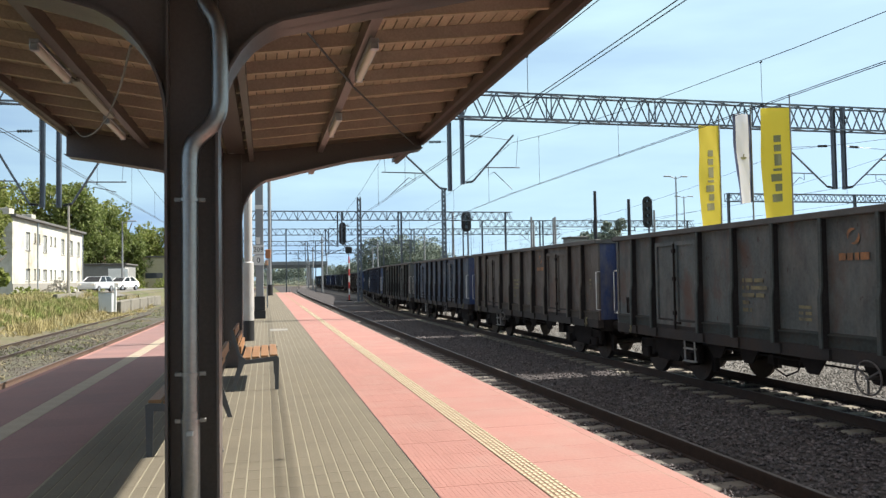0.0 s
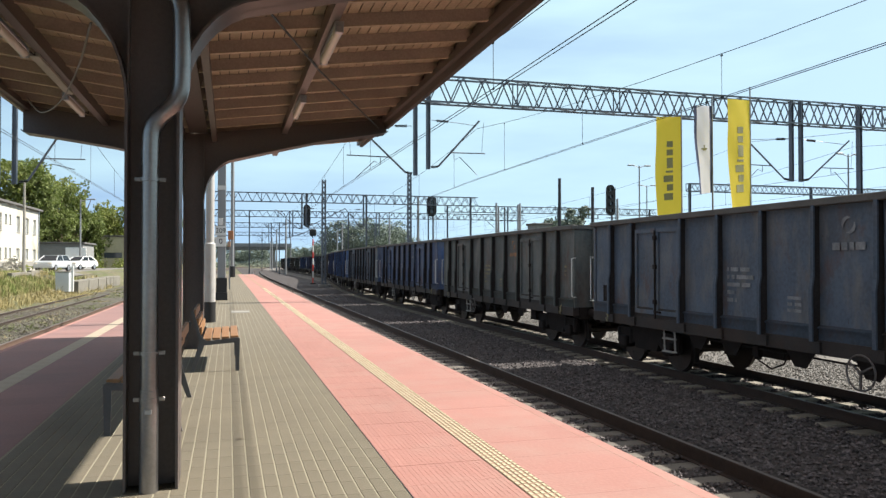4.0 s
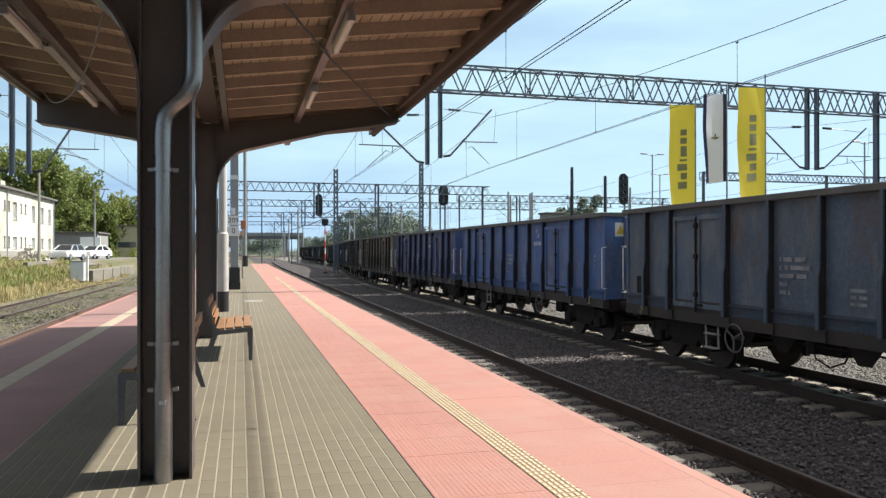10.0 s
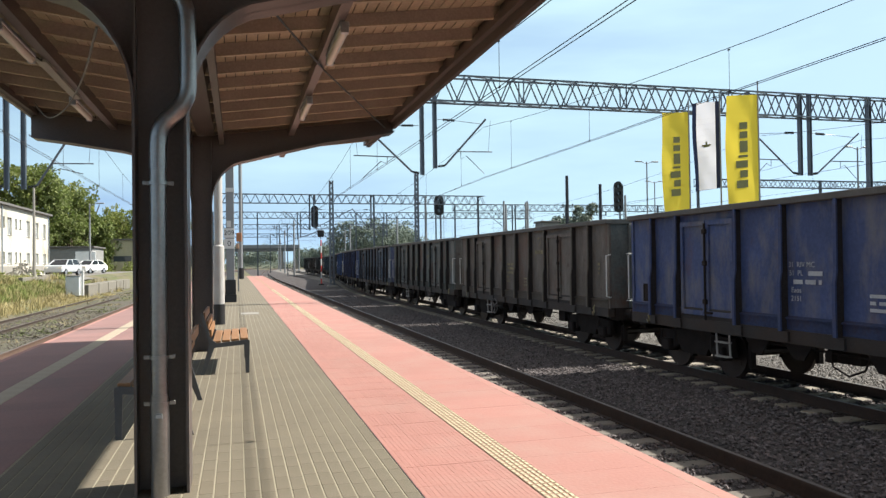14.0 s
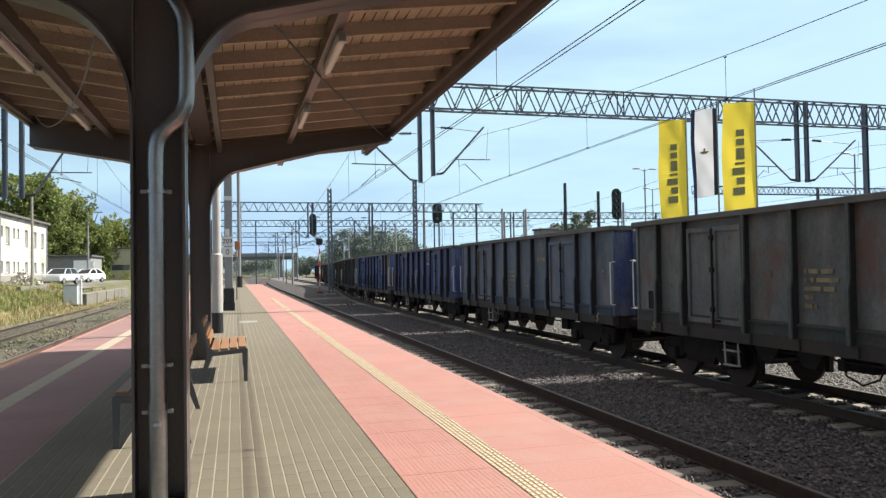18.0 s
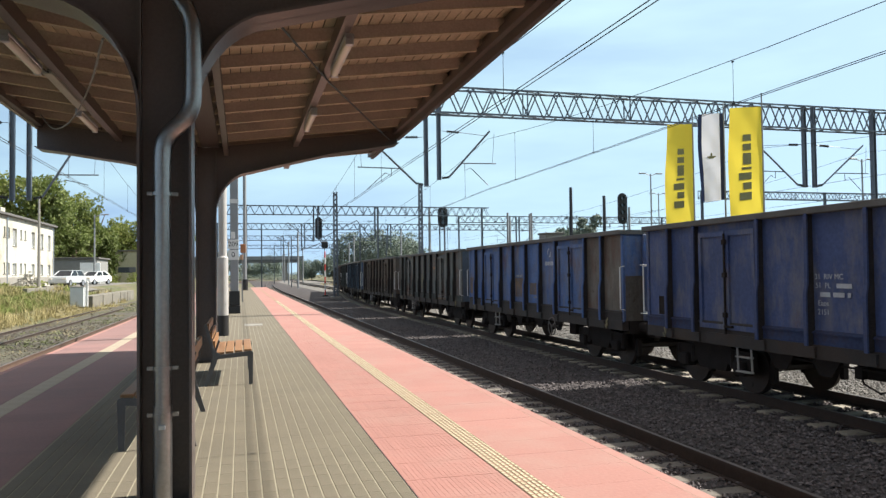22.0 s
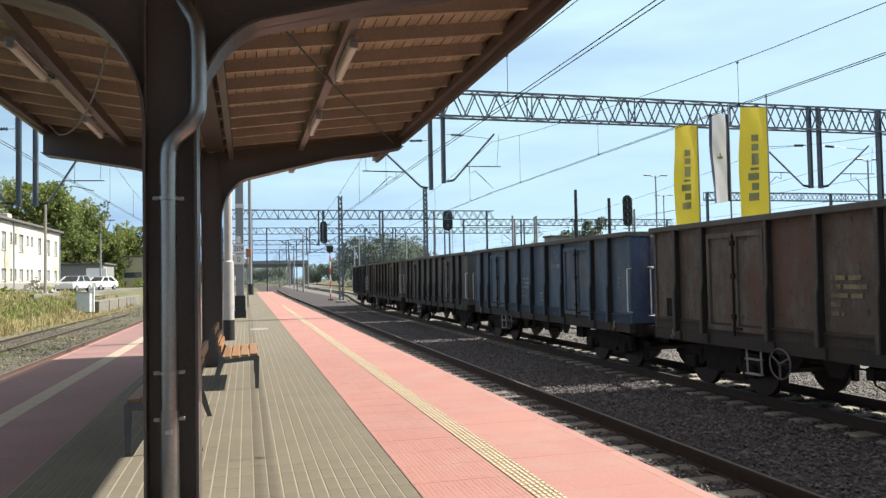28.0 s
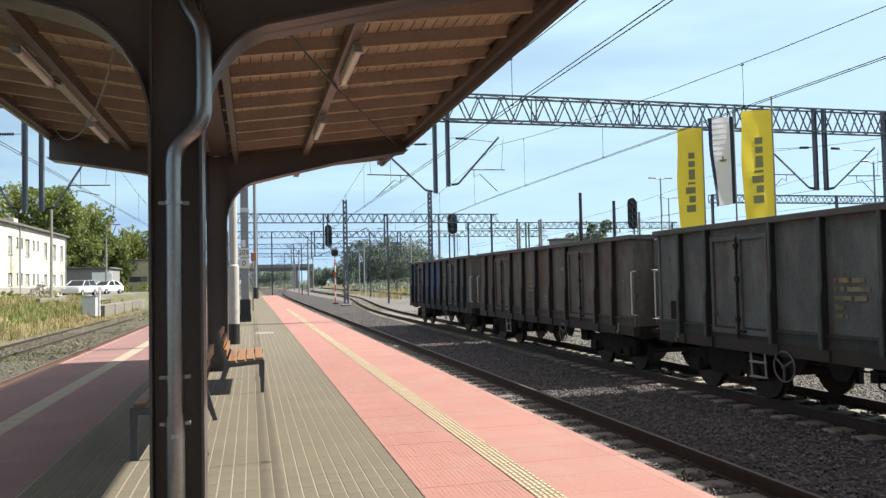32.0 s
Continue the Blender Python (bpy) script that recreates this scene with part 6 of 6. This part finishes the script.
def cream_building():
    X, y0, y1, z0, z1 = -19.45, 65.6, 89.1, -0.1, 6.9
    root = thing("station_house", pose(0, 0, 0), "two-storey cream rendered house with flat dark roof", "house")
    holes = []
    for y, w, tall in ((69.0, 1.25, 1), (71.35, 0.55, 0), (72.65, 0.55, 0), (74.0, 1.3, 1), (76.3, 0.7, 0), (77.75, 0.65, 0), (80.2, 1.2, 1), (83.6, 1.15, 1), (86.6, 1.15, 1)):
        holes += [(y, y + w, 1.8, 2.85), (y, y + w, 4.4, 5.95)] if tall else [(y, y + w, 1.9, 2.87), (y, y + w, 5.07, 5.95)]
    bm = B()
    wall_with_holes(bm, y0, y1, z0, z1, X - 0.4, X, holes)
    part("wall", bm, M_WALL, root, "cream rendered front wall")
    bm = B()
    box(bm, X - 10, X - 0.401, y1 - 0.4, y1, z0, z1)
    box(bm, X - 10, X - 0.401, y0, y0 + 0.4, z0, z1)
    box(bm, X - 10.4, X - 10, y0, y1, z0, z1)
    part("wall", bm, M_WALL, root)
    bm = B()
    box(bm, X - 10.6, X + 0.35, y0 - 0.3, y1 + 0.3, z1, z1 + 0.22, 0.03)
    roof = part("roof", bm, M_ROOF, root, "flat dark roof with overhanging eave")
    for y in (67.5, 72.5, 79):
        bm = B()
        box(bm, X - 3.2, X - 2.3, y, y + 1.3, z1 + 0.221, z1 + 1.35, 0.03)
        part("chimney", bm, M_WALL, roof, "cream chimney")
    for h in holes:
        bm = B()
        a, b, c, d = h
        for p in ((a, b, c, c + 0.07), (a, b, d - 0.07, d), (a, a + 0.07, c + 0.07, d - 0.07), (b - 0.07, b, c + 0.07, d - 0.07), ((a + b) / 2 - 0.03, (a + b) / 2 + 0.03, c + 0.07, d - 0.07)):
            box(bm, X - 0.2, X - 0.13, *p)
        f = part("window", bm, M_FRAME, root, "white framed window")
        bm = B()
        box(bm, X - 0.18, X - 0.16, a + 0.03, b - 0.03, c + 0.03, d - 0.03)
        part("pane", bm, M_PANE, f)
        bm = B()
        box(bm, X - 0.1, X + 0.06, a - 0.08, b + 0.08, c - 0.06, c)
        part("sill", bm, M_CONC, f)
    bm = B()
    box(bm, X + 0.001, X + 0.05, y0, y1, z0 - 0.1, 1.6)
    part("plinth", bm, M_CONC, root, "grey stained plinth")
    for y in (72.2, 88.7):
        bm = B()
        tube(bm, [(X + 0.08, y, z0), (X + 0.08, y, z1)], 0.06, 6)
        part("downpipe", bm, M_GALV, root)


cream_building()


def yard_strip():
    bm = B()
    vs = []
    for y in (66.5, 72, 78, 86, 94, 104, 120):
        vs.append([bm.verts.new((x, y, ground_z(x, y) + 0.04)) for x in (-19.4, -17.5, -15.5, -13.5, -12.4)])
    for a, b in zip(vs, vs[1:]):
        for k in range(4):
            bm.faces.new((a[k], a[k + 1], b[k + 1], b[k]))
    struct("yard_pavement", bm, M_ASPH, "worn grey parking strip by the house", "pavement")


yard_strip()


M_TINT = mat("tinted_glass", (0.012, 0.014, 0.016), 0.15, var=0.05, bump=0, spec=0.25)


def make_car(m, body_mat, lab, wagon_like=False):
    """A small car along x, length 4.1 m."""
    root = thing("parked_car", m, lab, "car", "parked cars")
    bm = B()
    W = 0.82
    low = [(-2.02, 0.32), (-2.05, 0.62), (-1.95, 0.88), (-1.1, 0.98), (1.35, 0.99), (1.98, 0.92), (2.06, 0.6), (2.02, 0.32)]
    a = [bm.verts.new((x, -W, z)) for x, z in low]
    b = [bm.verts.new((x, W, z)) for x, z in low]
    bm.faces.new(a)
    bm.faces.new(b[::-1])
    for k in range(len(low)):
        bm.faces.new((a[k], b[k], b[(k + 1) % len(low)], a[(k + 1) % len(low)]))
    bmesh.ops.bevel(bm, geom=bm.edges[:], offset=0.06, segments=2, affect="EDGES")
    body = part("body", bm, body_mat, root, smooth=True)
    bm = B()
    top = [(-1.15, 0.97), (-0.35, 1.44), (0.95 if not wagon_like else 1.45, 1.46), (1.75, 0.97)]
    g1 = [bm.verts.new((x, -W + 0.04 + (0.16 if z > 1.2 else 0), z)) for x, z in top]
    g2 = [bm.verts.new((x, W - 0.04 - (0.16 if z > 1.2 else 0), z)) for x, z in top]
    bm.faces.new(g1)
    bm.faces.new(g2[::-1])
    for k in range(4):
        bm.faces.new((g1[k], g2[k], g2[(k + 1) % 4], g1[(k + 1) % 4]))
    part("glasshouse", bm, M_TINT, root, "dark tinted windows")
    bm = B()
    box(bm, -0.36, (0.98 if not wagon_like else 1.47), -W + 0.19, W - 0.19, 1.44, 1.49, 0.02)
    part("roof", bm, body_mat, root)
    for s in (-1, 1):
        for p, q in (((-1.15, 0.97), (-0.36, 1.45)), ((0.3, 0.98), (0.32, 1.45)), ((1.75, 0.97), (0.96 if not wagon_like else 1.46, 1.46))):
            bm = B()
            beam(bm, (p[0], s * (W - 0.02), p[1]), (q[0], s * (W - 0.19), q[1]), 0.07)
            part("pillar", bm, body_mat, root)
    for x in (-1.28, 1.3):
        for s in (-1, 1):
            bm = B()
            tube(bm, [(x, s * 0.66, 0.31), (x, s * 0.85, 0.31)], 0.31, 18)
            w = part("wheel", bm, M_BLACK, root)
            bm = B()
            tube(bm, [(x, s * 0.851, 0.31), (x, s * 0.862, 0.31)], 0.2, 12)
            part("rim", bm, M_GALV, w)
    for s in (-1, 1):
        bm = B()
        box(bm, -2.07, -1.98, s * 0.62 - 0.16, s * 0.62 + 0.16, 0.66, 0.8, 0.02)
        part("headlight", bm, M_LAMP, root)
        bm = B()
        box(bm, 2.0, 2.07, s * 0.66 - 0.12, s * 0.66 + 0.12, 0.66, 0.86, 0.02)
        part("tail_light", bm, M_RED, root)
    return root


make_car(pose(-15.4, 76.0, 0.68, 0, 0, 77), mat("car_silver", (0.50, 0.52, 0.54), 0.3, 0.3, var=0.03, bump=0), "silver hatchback parked beside the house", True)
make_car(pose(-15.85, 92.0, 0.68, 0, 0, 66), mat("car_white", (0.85, 0.85, 0.84), 0.25, var=0.03, bump=0), "white saloon car parked beside the silver one")


def shed(x0, x1, y0, y1, z0, z1, nm, lab, m_):
    root = thing(nm, pose(0, 0, 0), lab, "outbuilding")
    bm = B()
    box(bm, x0, x1, y0, y1, z0, z1)
    part("wall", bm, m_, root)
    bm = B()
    box(bm, x0 - 0.25, x1 + 0.25, y0 - 0.25, y1 + 0.25, z1, z1 + 0.2, 0.02)
    part("roof", bm, M_ROOF, root)
    return root


s1 = shed(-26.0, -17.0, 100.0, 108.0, 0.5, 3.75, "garage_block", "low grey garage block with dark flat roof", M_SHED)
bm = B()
box(bm, -18.9, -16.6, 99.93, 99.995, 0.75, 3.3, 0.02)
# brighter white stands in for sun that misses this face
part("garage_door", bm, mat("lit_white_paint", (0.86, 0.86, 0.84), 0.5, var=0.05), s1, "white garage door")
s2 = shed(-17.6, -13.0, 118.0, 124.0, 0.4, 5.2, "small_house", "small grey-yellow house under the trees", mat("ochre_render", (0.42, 0.38, 0.26), 0.9, var=0.15))
bm = B()
box(bm, -17.2, -14.8, 117.93, 117.995, 2.1, 2.9, 0.02)
part("window_band", bm, M_GLASS, s2)

c = thing("relay_cabinet", pose(-11.4, 60.0, -0.62), "light grey trackside relay cabinet", "cabinet")
bm = B()
box(bm, -0.55, 0.38, -0.35, 0.35, 0.0, 1.42, 0.03)
part("body", bm, mat("cabinet_grey", (0.52, 0.54, 0.55), 0.6, var=0.08), c)
bm = B()
box(bm, -0.6, 0.43, -0.4, 0.4, 1.422, 1.5, 0.02)
part("cap", bm, M_CONC, c)
bm = B()
box(bm, 0.47, 0.62, -0.1, 0.1, 0.0, 1.85, 0.02)
part("marker_post", bm, M_WHITE, c, "white marker post")

for i in range(5):
    bm = B()
    y = 62 + 4.6 * i
    x = -11.3
    box(bm, x - 0.5, x + 0.5, y, y + 4.2, -1.1, 0.1, 0.03)
    tagged(new("concrete_block", finish(bm, "concrete_block", mat("old_concrete", (0.16, 0.148, 0.122), 0.9, var=0.3, scale=1.2))), "weathered concrete loading ramp block in the grass", "concrete block", "ramp blocks")

yard_light(-17.1, 99, 9.1, True)
root = thing("concrete_pole", pose(-16.4, 70, 0), "slim concrete pole in front of the house", "pole")
bm = B()
tube(bm, [(0, 0, 0.0), (0, 0, 8.3)], 0.14, 8, True, 0.09)
part("post", bm, M_CONC, root, smooth=True)


def make_tree(x, y, h, r, seed, lab, leaf=None, clumps=260, squash=1.0):
    rng = random.Random(seed)
    z0 = ground_z(x, y) - 0.05
    root = thing("tree", pose(x, y, z0), lab, "tree", "trees")
    bm = B()
    tube(bm, [(0, 0, 0), (0.1, 0.05, h * 0.25), (0.0, 0.1, h * 0.55), (0.1, 0, h * 0.85)], 0.03 * h, 8, True, 0.005 * h)
    part("trunk", bm, M_BARK, root, smooth=True)
    limbs = []
    for i in range(9):
        a = 2 * math.pi * i / 9 + rng.uniform(-.3, .3)
        zz = h * rng.uniform(0.22, 0.7)
        tip = Vector((r * 0.75 * math.cos(a), r * 0.75 * math.sin(a), zz + h * rng.uniform(0.08, 0.25)))
        bm = B()
        tube(bm, [(0, 0, zz), tip * 0.5 + Vector((0, 0, zz * 0.5)), tip], 0.011 * h, 5, True, 0.003 * h)
        part("limb", bm, M_BARK, root)
        limbs.append(tip)
    verts, faces = [], []
    blobs = []
    for i in range(26):
        a, u = rng.uniform(0, 6.283), rng.uniform(-1, 1)
        rr = rng.uniform(0.35, 0.8)
        blobs.append((Vector((r * rr * math.cos(a) * math.sqrt(1 - u * u * 0.7), r * rr * math.sin(a) * math.sqrt(1 - u * u * 0.7), h * (0.58 + 0.34 * u * squash))), r * rng.uniform(0.22, 0.42)))
    for i in range(clumps):
        c, br = rng.choice(blobs)
        d = Vector((rng.gauss(0, 1), rng.gauss(0, 1), rng.gauss(0, 1))).normalized()
        p = c + d * br * rng.uniform(0.75, 1.08)
        if p.z < h * 0.12:
            continue
        for _ in range(9):
            q = p + Vector((rng.gauss(0, .28), rng.gauss(0, .28), rng.gauss(0, .22))) * (r * 0.16)
            s = rng.uniform(0.12, 0.27) * (0.6 + r * 0.07)
            n = len(verts)
            e1 = Vector((rng.gauss(0, 1), rng.gauss(0, 1), rng.gauss(0, 1))).normalized() * s
            e2 = e1.cross(Vector((rng.gauss(0, 1), rng.gauss(0, 1), rng.gauss(0, 1)))).normalized() * s * 0.6
            verts.extend((q - e1, q + e2, q + e1 + Vector((0, 0, -0.25 * s)), q - e2))
            faces.append((n, n + 1, n + 2, n + 3))
    me = bpy.data.meshes.new("crown")
    me.from_pydata([tuple(v) for v in verts], [], faces)
    me.materials.append(leaf or M_LEAF)
    mesh_part("crown", me, root)


TREES = ((-30, 104, 14.0, 6.5, 1), (-25.2, 106, 13.6, 5.2, 2), (-36, 102, 14.0, 6, 3), (-21.8, 112, 11.5, 3.6, 4), (-24.5, 120, 13.0, 5.0, 5), (-19.6, 118, 8.0, 3.2, 6), (-22.0, 140, 10.0, 4.5, 12), (-17.5, 133, 11.0, 4.6, 7), (-12.5, 138, 11.5, 5.0, 8))
for x, y, h, r, sd in TREES:
    make_tree(x, y, h, r, sd, "broad leafy green tree behind the house", M_LEAF if sd % 2 else M_LEAF2, 1500)
make_tree(-22.6, 134, 15.0, 1.4, 21, "slim pointed dark conifer", M_LEAF2, 160, 1.25)
for x, y, h, r, sd in ((31, 205, 12.5, 7.5, 31), (38, 200, 13, 8, 32), (45, 210, 12, 8, 33), (39.3, 80, 9.0, 2.2, 36), (42, 95, 8.0, 3, 37), (-6, 240, 9, 7, 38), (14, 380, 10, 9, 39), (3, 390, 9, 9, 40), (28, 310, 8, 6, 41), (36, 305, 8.5, 6, 42), (45, 310, 9, 7, 43), (55, 300, 9, 7, 44), (66, 290, 9, 7, 45)):
    make_tree(x, y, h, r, sd, "leafy green tree beyond the tracks", M_LEAF3, 1300)


def bushes(name, spots, lab, leaf):
    rng = random.Random(77)
    verts, faces = [], []
    for x, y, r in spots:
        z = ground_z(x, y)
        for i in range(int(130 * r)):
            a, u = rng.uniform(0, 6.283), rng.random()
            p = Vector((x + r * math.sqrt(rng.random()) * math.cos(a), y + r * math.sqrt(rng.random()) * math.sin(a), z + r * 0.95 * u))
            s = rng.uniform(0.08, 0.2)
            n = len(verts)
            e1 = Vector((rng.gauss(0, 1), rng.gauss(0, 1), rng.gauss(0, 1))).normalized() * s
            e2 = e1.cross(Vector((rng.gauss(0, 1), rng.gauss(0, 1), rng.gauss(0, 1)))).normalized() * s * 0.6
            verts.extend(tuple(v) for v in (p - e1, p + e2, p + e1, p - e2))
            faces.append((n, n + 1, n + 2, n + 3))
    me = bpy.data.meshes.new(name)
    me.from_pydata(verts, [], faces)
    me.materials.append(leaf)
    tagged(new(name, me), lab, "bushes", "", "stuff")


rngb = random.Random(9)
bushes("bushes", [(-17.8 + rngb.uniform(-.6, 1.5), 60 + 3.6 * i, rngb.uniform(0.35, 0.8)) for i in range(8)] + [(-19 + rngb.uniform(-1, 5), 112 + rngb.uniform(0, 8), rngb.uniform(0.8, 1.8)) for i in range(14)], "low green bushes along the house wall", M_LEAF)
bushes("far_bushes", [(26 + rngb.uniform(0, 34), 190 + rngb.uniform(-25, 15), rngb.uniform(1.2, 2.8)) for i in range(26)] + [(3 + rngb.uniform(-6, 26), 345 + rngb.uniform(0, 30), rngb.uniform(2, 4)) for i in range(26)], "green scrub beyond the yard tracks", M_LEAF3)


def grass(name, n, area, hmin, hmax, material, lab, seed, lift=0.0, thin=-0.12):
    rng = random.Random(seed)
    verts, faces = [], []
    x0, x1, y0, y1 = area
    while len(faces) < n:
        x, y = rng.uniform(x0, x1), y0 + (y1 - y0) * rng.random() ** 1.4
        if x < -12.2 and y > 65.5:
            continue
        if noise.noise((x * 0.35, y * 0.18, seed)) < thin:
            continue
        z = ground_z(x, y) + lift
        for _ in range(4):
            k = len(verts)
            a = rng.uniform(0, 6.283)
            hh, w = rng.uniform(hmin, hmax), rng.uniform(0.012, 0.03)
            bx, by = x + rng.gauss(0, .07), y + rng.gauss(0, .07)
            verts.extend(((bx - w * math.cos(a), by - w * math.sin(a), z), (bx + w * math.cos(a), by + w * math.sin(a), z), (bx + rng.gauss(0, .12), by + rng.gauss(0, .12), z + hh)))
            faces.append((k, k + 1, k + 2))
    me = bpy.data.meshes.new(name)
    me.from_pydata(verts, [], faces)
    me.materials.append(material)
    tagged(new(name, me), lab, "grass", "", "stuff")


grass("green_grass", 80000, (-19, -12.0, 22, 78), 0.12, 0.36, M_GRASS, "tall rough green grass on the bank", 3)
grass("dry_grass_tufts", 20000, (-19, -10.6, 20, 80), 0.2, 0.55, M_STRAW, "dry straw-coloured grass on the bank", 4)
grass("siding_grass", 9000, (-11.8, -9.9, 16, 70), 0.06, 0.22, M_STRAW, "short dry grass between the siding rails", 5)
grass("yard_grass", 20000, (18, 60, 95, 180), 0.3, 0.8, M_STRAW, "dry grass between the yard tracks", 6)

grass("track_weeds", 2600, (-9.6, -6.6, 16, 75), 0.03, 0.13, M_WEED, "low green weeds in the ballast of the siding", 8, 0.05, 0.08)
grass("track_straw", 1600, (-10.4, -6.8, 16, 75), 0.04, 0.16, M_WITHER, "withered weeds in the ballast of the siding", 9, 0.05, -0.02)

# far bridge over the tracks
br = thing("road_bridge", pose(0, 0, 0), "long dark road bridge across the tracks in the distance", "bridge")
bm = B()
box(bm, -60, 26, 325, 333, 6.6, 8.2, 0.05)
part("deck", bm, mat("bridge_concrete", (0.13, 0.13, 0.13), 0.9, var=0.2), br)
bm = B()
box(bm, -60, 26, 324.6, 324.9, 7.9, 9.3)
for i in range(34):
    box(bm, -60 + 2.5 * i, -59.85 + 2.5 * i, 324.3, 324.59, 7.9, 9.6)
part("parapet", bm, M_MAST, br)
for x in (-40, -18, 18.5, 25):
    bm = B()
    box(bm, x - 0.9, x + 0.9, 326, 332, -1.1, 6.6)
    part("pier", bm, M_CONC, br)


# low dark retaining kerb of the yard, rubble heap, small substation beyond the train
for i in range(3):
    bm = B()
    y = 57 + 2.6 * i
    box(bm, -14.35, -14.05, y, y + 2.5, ground_z(-14.2, y) - 0.3, ground_z(-14.2, y) + 0.42, 0.02)
    tagged(new("retaining_kerb", finish(bm, "retaining_kerb", MATS["old_concrete"])), "weathered dark concrete kerb along the yard", "kerb", "yard kerbs")
rngr = random.Random(15)
verts_bm = B()
for i in range(260):
    a, rr = rngr.uniform(0, 6.283), rngr.random() ** 0.7
    x, y = -17.6 + 1.4 * rr * math.cos(a), 72.0 + 3.4 * rr * math.sin(a)
    s = rngr.uniform(0.08, 0.24)
    z = ground_z(x, y) + 1.5 * (1 - rr) * rngr.random()
    box(verts_bm, x - s, x + s * 0.7, y - s * 0.8, y + s, z - s * 0.3, z + s * 0.6)
struct("rubble_heap", verts_bm, mat("rubble", (0.450, 0.423, 0.369), 0.9, var=0.2, island=0.35), "heap of pale broken rubble at the foot of the house", "rubble", False, "stuff")
sub_ = thing("transformer_kiosk", pose(33.6, 78.0, 0), "pale grey transformer kiosk beyond the train", "kiosk")
bm = B()
box(bm, -1.0, 1.0, -1.0, 1.0, -0.9, 5.6, 0.04)
part("body", bm, M_SHED, sub_)
bm = B()
box(bm, -1.15, 1.15, -1.15, 1.15, 5.601, 5.8, 0.03)
part("roof", bm, M_ROOF, sub_)

make_tree(-16.1, 50.0, 5.8, 1.5, 51, "small leafy tree beside the end of the house", M_LEAF, 420)

# ---- paving pieces ----
make_paving(PLATFORM)

# ---- what moves ----
def train_way(t):
    """How far the train has come along its track, metres."""
    return 4.9268e-05 * t ** 3 - 0.00650932 * t ** 2 + 6.847732 * t - 17.940447


def wagon_pose(k, t):
    y = WAGON_PITCH * k - WAGON_PITCH / 2 - train_way(t)
    a, b = y - 4.24, y + 4.24
    xa, xb = freight_x(a), freight_x(b)
    return pose((xa + xb) / 2, y, RAIL_Z, 0, 0, -math.degrees(math.atan2(xb - xa, b - a)))


SWING_T = (0, 1, 2, 3, 6, 7, 8, 9, 10, 11, 12, 13, 14, 17, 18, 19, 20, 21, 22, 23, 24, 25, 28, 29, 30, 31, 32)
SWING = {
    "banner_flag": ((44, 39), (42, 40), (30, 23), (32, 18), (44, 42), (49, 42), (45, 42), (45, 49), (41, 37), (51, 39), (48, 54), (47, 48), (47, 48), (51, 49), (47, 52), (45, 38), (47, 44), (48, 50), (47, 53), (47, 40), (43, 45), (42, 45), (38, 45), (36, 35), (40, 31), (45, 36), (46, 44)),
    "banner_flag.001": ((27, 16), (28, 24), (28, 23), (30, 19), (24, 12), (27, 21), (34, 32), (34, 23), (33, 30), (31, 28), (34, 28), (35, 35), (39, 37), (38, 36), (36, 37), (34, 34), (38, 34), (33, 37), (36, 35), (34, 36), (38, 30), (31, 29), (28, 23), (30, 23), (33, 27), (39, 30), (38, 26)),
    "banner_flag.002": ((30, 25), (32, 26), (32, 23), (38, 34), (35, 34), (28, 16), (29, 25), (35, 30), (38, 33), (40, 36), (35, 39), (38, 32), (39, 36), (42, 41), (40, 38), (38, 39), (38, 40), (38, 44), (35, 42), (38, 42), (35, 37), (36, 34), (32, 34), (30, 34), (31, 29), (36, 28), (36, 35)),
}


def motions():
    times = [0.5 * i for i in range(65)]
    roll_times = []
    t = 0.0
    while t < 32.0:
        roll_times.append(t)
        t += 2 / 30
    roll_times.append(32.0)
    for (flag, strips), full, bearing in FLAGS:
        rows_ = SWING[flag.name]
        for k, st in enumerate(strips):
            f = (k + 0.5) / len(strips)
            way = []
            for t in times:
                top, foot = (np.interp(t, SWING_T, [r[c] for r in rows_]) for c in (0, 1))
                a = math.degrees(math.acos(min(0.985, (top + (foot - top) * (0.2 + 0.6 * f)) / 0.81 / full)))
                way.append((t, pose(0, 0, 0, 0, 0, a - bearing)))
            walk(st, way)
    for k, (w, sets) in enumerate(WAGONS):
        walk(w, [(t, wagon_pose(k, t)) for t in times])
        for ws, d in sets:
            walk(ws, [(t, pose(0, d, 0.46, math.degrees((train_way(t) - train_way(0)) / 0.458), 0, 0)) for t in roll_times])


motions()
